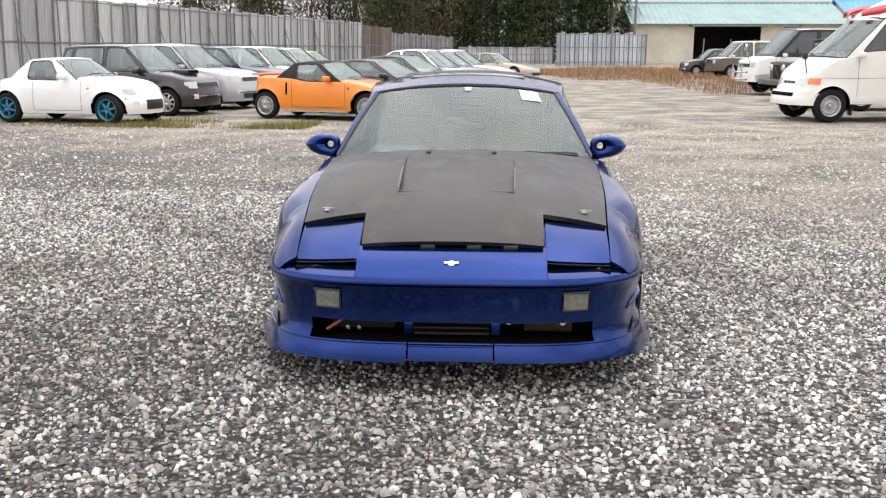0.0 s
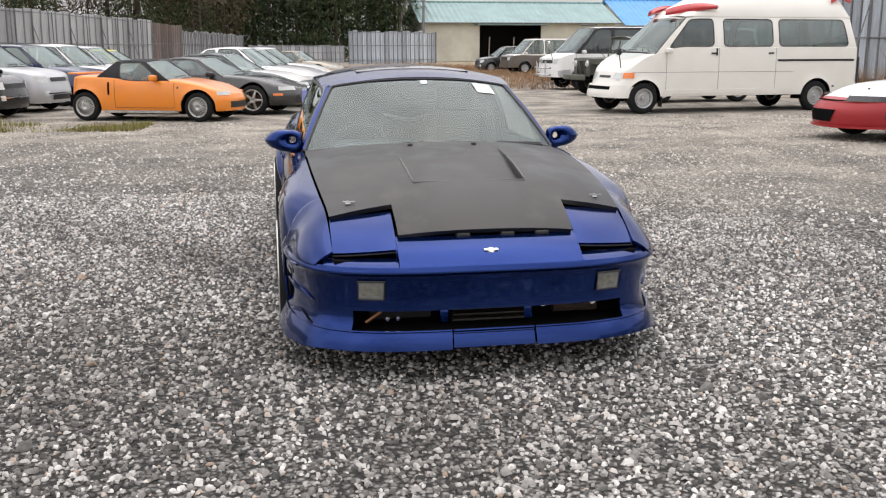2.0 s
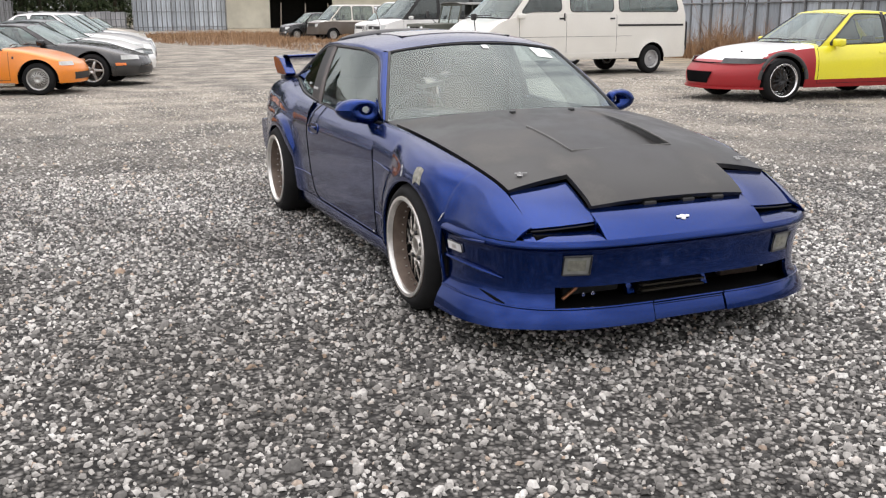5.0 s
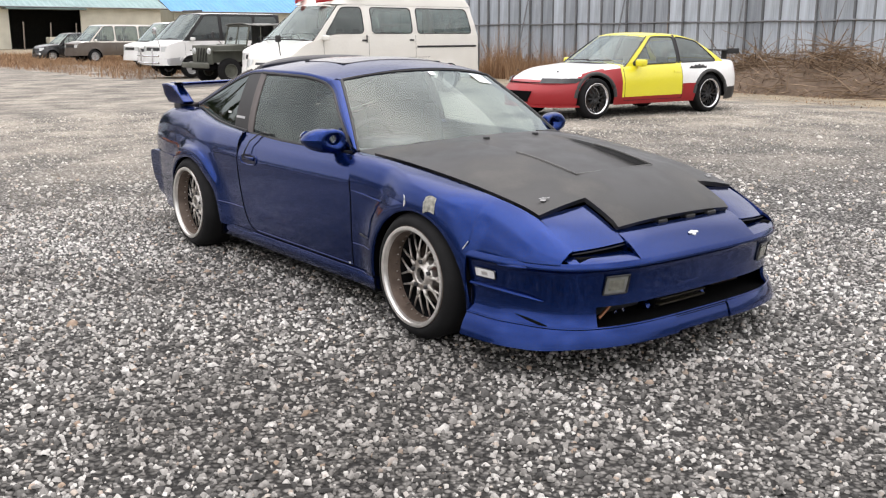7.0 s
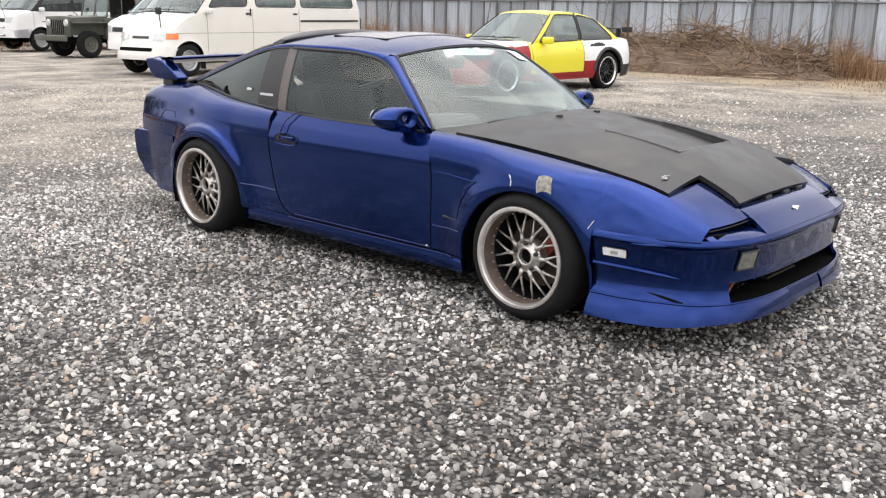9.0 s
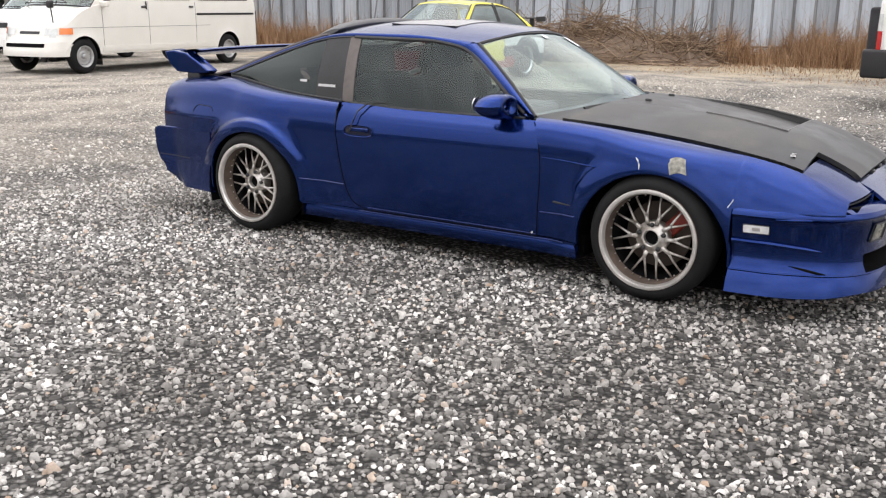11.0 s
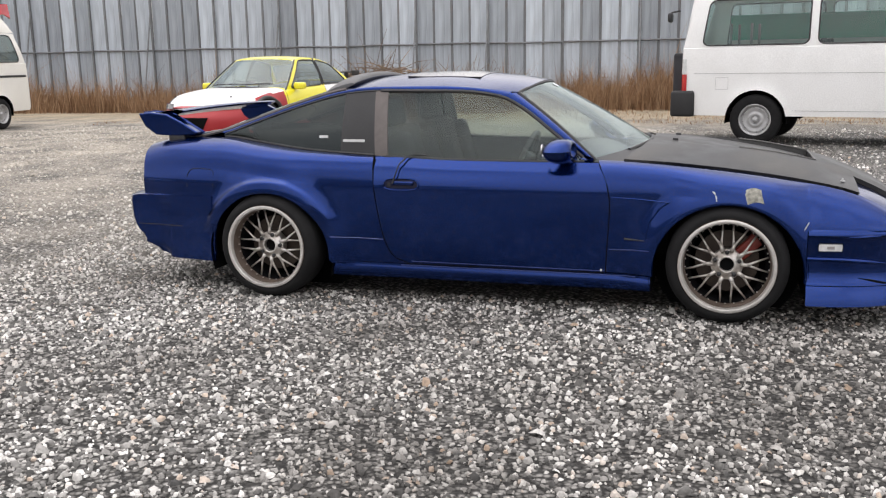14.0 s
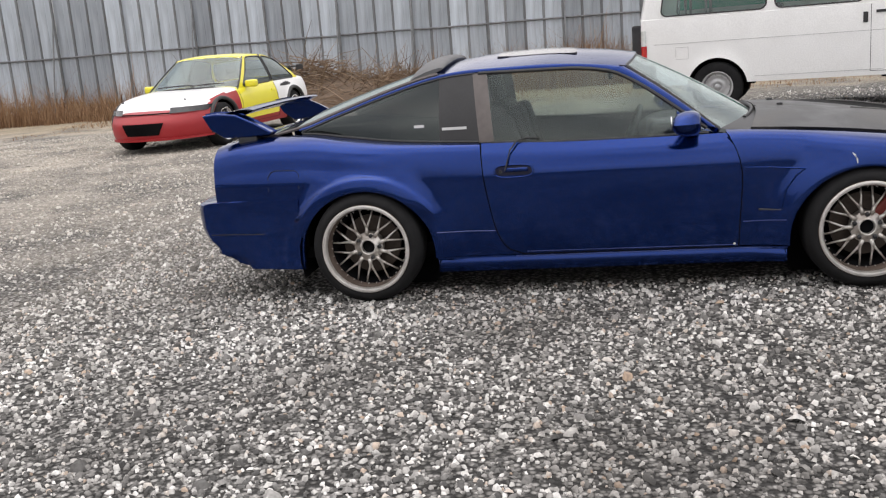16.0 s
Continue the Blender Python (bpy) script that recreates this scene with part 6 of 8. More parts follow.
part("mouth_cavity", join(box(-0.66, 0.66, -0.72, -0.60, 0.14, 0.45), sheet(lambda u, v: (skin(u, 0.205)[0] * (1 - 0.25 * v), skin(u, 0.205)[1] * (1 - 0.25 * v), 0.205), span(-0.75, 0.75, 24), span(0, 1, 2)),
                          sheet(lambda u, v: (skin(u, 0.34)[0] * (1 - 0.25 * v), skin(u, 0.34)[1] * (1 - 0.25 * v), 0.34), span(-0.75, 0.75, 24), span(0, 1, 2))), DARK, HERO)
# intercooler fins in the middle mouth
cool = part("intercooler", box(-0.16, 0.16, -0.82, -0.78, 0.21, 0.335), DARK, HERO)
for i in range(5):
    z = 0.225 + 0.024 * i
    part("fin", rounded_box(-0.155, 0.155, -0.85, -0.81, z, z + 0.009, 0.003), plain("cooler_fin", (0.045, 0.040, 0.028), 0.5, 0.5, vary=0.3, scale=30), HERO).parent = cool
part("oil_pipe", tube([(0.24, -0.84, 0.282), (0.34, -0.85, 0.286), (0.46, -0.82, 0.278)], 0.010, 8), COPPER, HERO)
for x in (0.235, 0.455):
    part("pipe_bolt", moved(lathe([(0, 0.0), (0, 0.012), (0.012, 0.012)], 10, "y"), Matrix.Translation((x, -0.85, 0.284))), CHROME, HERO)
part("oil_cooler", rounded_box(0.30, 0.50, -0.78, -0.74, 0.225, 0.285, 0.006), plain("cooler_core", (0.07, 0.05, 0.035), 0.5, 0.5, vary=0.4, scale=60), HERO)
part("crash_bar", rounded_box(-0.50, -0.24, -0.80, -0.77, 0.235, 0.315, 0.008), plain("grey_bracket", (0.018, 0.018, 0.018), 0.7, 0.2, vary=0.3), HERO)
part("duct", tube([(-0.52, -0.83, 0.235), (-0.46, -0.83, 0.275), (-0.44, -0.80, 0.30)], 0.008, 8), COPPER, HERO)
for x in (-0.43, -0.385):
    part("bracket_bolt", moved(lathe([(0, 0.0), (0, 0.009), (0.01, 0.009)], 10, "y"), Matrix.Translation((x, -0.84, 0.247))), CHROME, HERO)
for sg in (-1, 1):
    fog = sheet(lambda x, z: (sg * x, skin(u_at(x, z), z)[1] - 0.006, z), span(0.452, 0.552, 6), span(0.352, 0.424, 5), flip=sg < 0)
    f1 = part("turn_lamp", fog, plain("dull_lamp_lens", (0.17, 0.175, 0.165), 0.15, 0.0, 0.8, vary=0.2, scale=30), HERO, thick=0.012)
    rim = [(0.450, 0.350), (0.554, 0.350), (0.556, 0.426), (0.448, 0.426), (0.450, 0.350)]
    part("lamp_rim", tube([(sg * x, skin(u_at(x, z), z)[1] - 0.007, z) for x, z in rim], 0.005, 6), BLACK, HERO).parent = f1
    part("lamp_reflector", sheet(lambda x, z: (sg * x, skin(u_at(x, z), z)[1] - 0.0075, z), span(0.468, 0.538, 4), span(0.366, 0.410, 3), flip=sg < 0), plain("stippled_lens", (0.22, 0.22, 0.185), 0.2, 0.3, 0.5, vary=0.3, scale=60), HERO).parent = f1
    # ridge that runs from the wheel arch into the bumper, the small cut below it, the side marker
    part("bumper_ridge", tube([skin(sg * u, z, 0.004) for u, z in ((1.0, 0.343), (0.93, 0.341), (0.86, 0.334), (0.78, 0.326), (0.70, 0.318))], [0.011, 0.012, 0.012, 0.010, 0.003], 8), BLUE, HERO)
    part("corner_slot", tube([skin(sg * u, z, 0.001) for u, z in ((0.86, 0.250), (0.80, 0.238), (0.73, 0.228), (0.68, 0.223))], [0.001, 0.006, 0.006, 0.002], 6), DARK, HERO)
    part("upper_ridge", tube([skin(sg * u, z, 0.002) for u, z in ((0.92, 0.452), (0.86, 0.456), (0.78, 0.460))], [0.004, 0.008, 0.006], 8), BLUE, HERO)
    mk = sheet(lambda y, z: on_skin(sg, y, z, 0.008), span(-0.52, -0.415, 6), span(0.384, 0.418, 4), flip=sg < 0)
    mm = part("side_marker", mk, plain("clear_marker_lens", (0.72, 0.72, 0.72), 0.2, 0.0, 0.6, vary=0.15, scale=40), HERO, thick=0.014)
    part("marker_bulb", sheet(lambda y, z: on_skin(sg, y, z, 0.010), span(-0.485, -0.452, 2), span(0.394, 0.408, 2), flip=sg < 0), plain("grey_bulb", (0.35, 0.33, 0.32), 0.3), HERO).parent = mm
    frame_ = [(-0.52, 0.383), (-0.415, 0.383), (-0.413, 0.401), (-0.415, 0.419), (-0.52, 0.419), (-0.522, 0.401), (-0.52, 0.383)]
    part("marker_rim", tube([on_skin(sg, y, z, 0.006) for y, z in frame_], 0.003, 6), BLACK, HERO).parent = mm

# doors, quarters, skirts
rear_edge = curve_at([(0.222, 1.655), (0.235, 1.705), (0.28, 1.758), (0.36, 1.793), (0.50, 1.822), (0.65, 1.843), (0.825, 1.856)])
for sg in (-1, 1):
    def door(u, v):
        z0, z1 = 0.222, belt_z(front_edge(0.8) + (1.865 - 0.63) * u)
        z = z0 + (z1 - z0) * v
        y = front_edge(z) + 0.003 + (rear_edge(z) - 0.006 - front_edge(z)) * u
        return (sg * (side_x(y, z) - 0.02 * max(0, v - 0.9) / 0.1), y, z)
    dr = part("door", sheet(door, span(0, 1, 24), span(0, 1, 30), flip=sg < 0), BLUE, HERO, thick=0.02)
    gap = [(rear_edge(z), z) for z in span(0.80, 0.222, 22)] + [(y, 0.2205) for y in span(1.64, 0.60, 12)]
    part("door_gap", tube([(sg * (side_x(y, z) + 0.0004), y, z) for y, z in gap], 0.0028, 6), DARK, HERO)
    part("door_gap", tube([(sg * (side_x(front_edge(z), z) + 0.0004), front_edge(z), z) for z in span(0.775, 0.222, 18)], 0.0028, 6), DARK, HERO)
    hx = side_x(1.69, 0.655)
    ring = [(1.685 + 0.098 * math.copysign(abs(math.cos(a)) ** 0.6, math.cos(a)), 0.656 + 0.031 * math.copysign(abs(math.sin(a)) ** 0.7, math.sin(a))) for a in span(0, 2 * math.pi, 28)]
    part("handle_rim", tube([(sg * (side_x(y, z) + 0.002), y, z) for y, z in ring], 0.0045, 6), BLUE, HERO).parent = dr
    part("handle_recess", sheet(lambda t, a: (sg * (side_x(1.685, 0.656) + 0.0015), 1.685 + 0.092 * t * math.copysign(abs(math.cos(a)) ** 0.6, math.cos(a)), 0.656 + 0.027 * t * math.copysign(abs(math.sin(a)) ** 0.7, math.sin(a))), [0, 0.5, 1.0], span(0, 2 * math.pi, 24)), plain("recess_shadow_blue", (0.002, 0.004, 0.03), 0.35, 0.3, 0.3), HERO).parent = dr
    part("door_handle", rounded_box(min(sg * (hx - 0.004), sg * (hx + 0.014)), max(sg * (hx - 0.004), sg * (hx + 0.014)), 1.612, 1.735, 0.652, 0.674, 0.006), BLUE, HERO).parent = dr
    part("key_lock", moved(lathe([(-0.006, 0.0), (-0.006, 0.009), (0.006, 0.010)], 14), Matrix.Translation((sg * (hx + 0.002), 1.752, 0.655)) @ Matrix.Rotation(math.pi if sg > 0 else 0, 4, "Z")), BLACK, HERO).parent = dr
    # rear wing
    cols = sorted(set([1.905, 1.96, 2.02, 2.07, 2.106] + [round(y, 4) for y in arch_columns(BASE, 2.1, 2.9)] + [2.845, 2.88, 2.93, 3.0, 3.08, 3.15, 3.22, 3.27, 3.305, 3.33]))

    def quarter(y, v):
        low = arch_low(y, 0.36 if y > 2.815 else 0.222)
        ex, ez = haunch_x(y), haunch_z(y)
        zm = ez - 0.16
        if v <= 1:
            z = low + (zm - low) * v
            return (sg * side_x(y, z), y, z)
        p = shoulder(y, v - 1, ex, ez, 0.16)
        return (sg * p[0], p[1], p[2])
    q1 = sheet(quarter, cols, span(0, 1, 20) + span(1, 2, 8)[1:], flip=sg < 0)

    def filler(u, v):
        y_mid = 1.865
        ex, ez = haunch_x(1.905), haunch_z(1.905)
        if v <= 1:
            z = 0.222 + (ez - 0.16 - 0.222) * v
            y = rear_edge(z) + 0.001 + (1.905 - rear_edge(z) - 0.001) * u
            return (sg * side_x(y, z), y, z)
        zz = shoulder(1.905, v - 1, ex, ez, 0.16)[2]
        y = rear_edge(min(zz, 0.825)) + 0.001 + (1.905 - rear_edge(min(zz, 0.825)) - 0.001) * u
        p = shoulder(y, v - 1, haunch_x(y), haunch_z(y), 0.16)
        return (sg * p[0], y, p[2])
    q2 = sheet(filler, span(0, 1, 5), span(0, 1, 20) + span(1, 2, 8)[1:], flip=sg < 0)
    part("rear_wing_panel", join(q1, q2), BLUE, HERO)
    for yc in (0.0, BASE):
        lip_ = [arch_point(yc, a, 0.002) for a in span(-0.08, math.pi + 0.08, 44)]
        part("arch_edge", tube([(sg * (side_x(y, z) - 0.009), y, z) for y, z in lip_], 0.008, 6), BLUE, HERO)
    # thin lines painted lighter as highlights on seams and sill
    part("wing_gap", tube([(sg * (side_x(y, z) + 0.0012), y, z) for y, z in ((2.10, 0.358), (1.95, 0.356), (1.80, 0.352))], 0.0024, 5), EDGE_GLINT, HERO)
    part("wing_gap", tube([(sg * (side_x(y, z) + 0.0012), y, z) for y, z in ((0.375, 0.352), (0.46, 0.350), (0.575, 0.347))], 0.0024, 5), EDGE_GLINT, HERO)
    part("sill_line", tube([(sg * (side_x(y, 0.23) + 0.003), y, 0.231 + 0.004 * (y - 0.6)) for y in span(0.60, 1.64, 20)], 0.0022, 5), EDGE_GLINT, HERO)
    part("sill_line", tube([(sg * (side_x(y, 0.215) + 0.006), y, 0.213) for y in span(0.44, 1.70, 24)], 0.0022, 5), EDGE_GLINT, HERO)
    part("wing_slot", tube([(sg * (side_x(y, z) + 0.001), y, z) for y, z in ((0.40, 0.402), (0.50, 0.405))], [0.002, 0.006], 6), BLACK, HERO)
    # raised rib that frames the pocket behind the front arch
    part("wing_rib", tube([(sg * (side_x(y, z) + 0.001), y, z) for y, z in ((0.57, 0.616), (0.45, 0.610), (0.285, 0.598), (0.33, 0.565), (0.375, 0.50), (0.395, 0.41))], [0.002, 0.004, 0.005, 0.005, 0.004, 0.002], 6), BLUE, HERO)
    flap = [(2.828, 0.62), (2.826, 0.695), (2.845, 0.714), (2.96, 0.718), (2.985, 0.708), (3.0, 0.685), (3.003, 0.61)]
    part("fuel_flap_gap", tube([(sg * (side_x(y, z) + 0.0012), y, z) for y, z in flap], 0.0022, 5), SEAM, HERO)
    # side skirt
    def skirt(y, v):
        z = 0.138 + (0.219 - 0.138) * v
        x = 0.797 + 0.010 * math.sin(math.pi * min(1, v * 1.1)) + 0.022 * max(0, 1 - abs(y - 0.36) / 0.25) ** 2 * (1 - v) - 0.01 * (1 - v)
        x = max(x, side_x(y, 0.22) - 0.004) if v > 0.8 else x
        return (sg * x, y, z)
    part("side_skirt", sheet(skirt, span(0.368, 2.106, 44), span(0, 1, 10), flip=sg < 0), BLUE, HERO, thick=0.02)
    # dark inside of the wheel arches
    for yc in (0.0, BASE):
        V, F = [], []
        for i in range(17):
            a = math.pi * (i / 16) * 1.2 - 0.1 * math.pi
            for x in (0.82, 0.46):
                V.append((sg * x, *arch_point(yc, a, 0.02)))
        for i in range(16):
            F.append((2 * i, 2 * i + 1, 2 * i + 3, 2 * i + 2))
        V += [(sg * 0.46, *arch_point(yc, t, 0.02)) for t in span(0, 2 * math.pi, 24)[:-1]]
        F.append(tuple(range(34, 34 + 24)))
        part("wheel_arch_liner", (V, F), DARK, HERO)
part("underbody", join(box(-0.74, 0.74, 0.36, 2.12, 0.16, 0.24), box(-0.44, 0.44, -0.7, 3.3, 0.17, 0.42), box(-0.70, 0.70, 2.84, 3.3, 0.25, 0.5)), DARK, HERO)

# tail
tail_out = curve_at([(0.18, -0.17), (0.225, -0.13), (0.258, -0.06), (0.266, -0.03), (0.292, -0.035), (0.345, 0.015), (0.42, 0.045), (0.515, 0.048), (0.545, 0.040), (0.556, 0.0), (0.562, -0.10)])


def tail_skin(u, z, extra=0.0):
    th = u * math.pi / 2
    s_, c_ = math.sin(abs(th)), math.cos(th)
    o = tail_out(z) * smooth(c_ / 0.45) + extra
    y = 2.838 + (0.612 + o) * c_ ** (2 / 6.0)
    zc = max(0.30, min(z, 0.53))
    a = min((base_w(zc) + 0.004) * s_ ** (2 / 6.0), side_x(min(y, 3.22), zc) + 0.004)
    return ((a + min(o, 0) * 0.25 * s_ * c_) * (1 if u >= 0 else -1), y, z)


def tail_low(u, z):
    """The valance hangs lower towards the wheels."""
    drop = 0.045 * (1 - math.cos(u * math.pi / 2) ** (1 / 3)) / 0.4
    return tail_skin(u, z - min(0.045, drop) * max(0.0, (0.36 - z) / 0.13))


part("rear_bumper", sheet(tail_low, span(-1, 1, 56), [0.228, 0.245, 0.258, 0.262, 0.268, 0.28, 0.295, 0.32, 0.345, 0.375, 0.42, 0.47, 0.515, 0.53, 0.545, 0.551, 0.556, 0.562], flip=True), BLUE, HERO, thick=0.014)
part("tail_panel", sheet(lambda x, z: (x * (0.712 - 0.15 * smooth((z - 0.68) / 0.17)), 3.328 + 0.02 * (1 - x ** 4), z), span(-1, 1, 12), span(0.52, 0.845, 6), flip=True), BLUE, HERO, thick=0.012)
for sg in (-1, 1):
    part("tail_lamp", sheet(lambda u, z: (sg * (0.28 + 0.41 * u), 3.356 - 0.035 * u ** 4, z), span(0, 1, 8), span(0.60, 0.77, 5), flip=sg > 0), plain("smoked_tail_lens", (0.06, 0.012, 0.012), 0.12, 0.0, 0.8), HERO, thick=0.015)
    part("bumper_gap", tube([tail_skin(sg * u, 0.384 - 0.008 * u, 0.003) for u in span(0.62, 0.97, 10)], 0.003, 5), SEAM, HERO)
part("rear_deck", sheet(lambda x, y: (x * haunch_x(y), y, haunch_z(y) + 0.012 * (1 - x ** 4)), span(-1, 1, 14), span(3.10, 3.325, 6)), BLUE, HERO, thick=0.012)

# glass house
roof_edge_x = curve_at([(1.10, 0.530), (1.35, 0.566), (1.7, 0.584), (2.05, 0.575), (2.4, 0.568), (2.83, 0.574), (3.12, 0.565)])
roof_edge_z = curve_at([(1.10, 1.128), (1.25, 1.150), (1.55, 1.170), (1.9, 1.168), (2.1, 1.144), (2.31, 1.092), (2.64, 0.986), (2.86, 0.914), (2.97, 0.888), (3.12, 0.876)])
roof_mid_z = curve_at([(1.05, 1.172), (1.25, 1.212), (1.55, 1.236), (1.8, 1.232), (2.1, 1.195), (2.4, 1.118), (2.78, 1.002), (3.12, 0.876)])


def roof(q, y):
    e = roof_edge_z(y)
    bowed = y - 0.06 * (1 - q * q) * max(0, (1.35 - y) / 0.25)
    return (q * roof_edge_x(y), bowed, e + (roof_mid_z(y) - e) * (1 - abs(q) ** 2.2))


roof_qs = [-1, -0.985, -0.95, -0.88, -0.75, -0.6, -0.4, -0.2, 0, 0.2, 0.4, 0.6, 0.75, 0.88, 0.95, 0.985, 1]
part("roof", sheet(roof, roof_qs, span(1.10, 2.10, 20)), BLUE, HERO, thick=0.02)
sun_g = sheet(lambda q, y: (roof(q, y)[0], roof(q, y)[1], roof(q, y)[2] + 0.003), span(-0.62, 0.62, 12), span(1.36, 1.78, 10))
part("sunroof", sun_g, plain("sunroof_glass", (0.20, 0.195, 0.195), 0.25, 0.0, 0.6, vary=0.3), HERO, "grey glass sunroof panel", thick=0.004)
part("sunroof_frame", tube([(roof(q, y)[0], roof(q, y)[1], roof(q, y)[2] + 0.004) for q, y in [(-0.62, 1.36), (0.62, 1.36), (0.62, 1.78), (-0.62, 1.78), (-0.62, 1.36)]], 0.0035, 6), SEAM, HERO)


def screen_pt(q, v):
    xb, xt = 0.706, 0.522
    yb, yt = 0.665 - 0.235 * (1 - q * q), 1.105 - 0.06 * (1 - q * q)
    zb, zt = 0.792 + 0.040 * (1 - abs(q) ** 2.4), 1.126 + 0.046 * (1 - abs(q) ** 2.2)
    return (q * (xb + (xt - xb) * v), yb + (yt - yb) * v, zb + (zt - zb) * v + 0.012 * math.sin(math.pi * v))


ws = part("windscreen", sheet(screen_pt, roof_qs, span(0.0, 0.985, 12)), SCREEN, HERO, "slightly dusty windscreen")
ws.visible_shadow = False
part("screen_seal", tube([screen_pt(-1, v) for v in span(0, 1, 10)] + [screen_pt(q, 1) for q in roof_qs[1:]] + [screen_pt(1, v) for v in reversed(span(0, 1, 10)[:-1])], 0.009, 6), BLACK, HERO)
part("cowl_panel", sheet(lambda q, v: (q * 0.705, (0.53 + 0.0 * v) - 0.15 * (1 - q * q) + (0.13 - 0.08 * (1 - q * q)) * v, 0.785 + 0.042 * (1 - abs(q) ** 2.4) + 0.012 * v), roof_qs, span(-0.3, 1.05, 5)), BLACK, HERO)
for sg, a, b in ((-1, -0.46, 0.10), (1, 0.06, 0.62)):
    wv = part("wiper", tube([screen_pt(q / 0.7, -0.01 + 0.030 * i_ / 8) for i_, q in enumerate(span(a, b, 8))], 0.010, 6), BLACK, HERO)
    wv.location.y -= 0.008
    wv.location.z += 0.008
    part("wiper_arm", tube([(screen_pt(b / 0.7, 0)[0], screen_pt(b / 0.7, 0)[1] - 0.035, screen_pt(b / 0.7, 0)[2] + 0.004), ((a + b) / 2, screen_pt((a + b) / 1.4, 0.01)[1] - 0.02, screen_pt((a + b) / 1.4, 0.01)[2] + 0.008)], 0.007, 6), BLACK, HERO).parent = wv
part("paper_sticker", sheet(lambda q, v: tuple(c_ + d for c_, d in zip(screen_pt(q, v), (0, -0.004, 0.003))), span(0.585, 0.785, 5), span(0.78, 0.945, 4)), plain("white_paper", (0.80, 0.82, 0.84), 0.7), HERO, "white paper sheet stuck inside the windscreen")
part("inspection_sticker", sheet(lambda q, v: tuple(c_ + d for c_, d in zip(screen_pt(q, v), (0, -0.004, 0.003))), span(-0.01, 0.06, 3), span(0.90, 0.96, 3)), plain("white_paper", (0.80, 0.82, 0.84), 0.7), HERO)


def house_x(y, z):
    """Half width of the side glass."""
    zb = belt_z(y) if y < 1.8 else haunch_z(y)
    xb = (0.728 if y < 1.8 else haunch_x(y) - 0.018) if y > 1.0 else 0.728 - 0.03 * max(0, (1.0 - y) / 0.35)
    zt, xt = roof_edge_z(max(y, 1.1)), roof_edge_x(max(y, 1.1))
    t = min(1.0, max(0.0, (z - zb) / max(0.01, zt - zb)))
    return xb + (xt + 0.006 - xb) * t ** 1.15 + 0.010 * math.sin(math.pi * t)


glass_top = curve_at([(0.72, 0.797), (0.90, 0.935), (1.08, 1.058), (1.20, 1.112), (1.40, 1.138), (1.84, 1.145)])
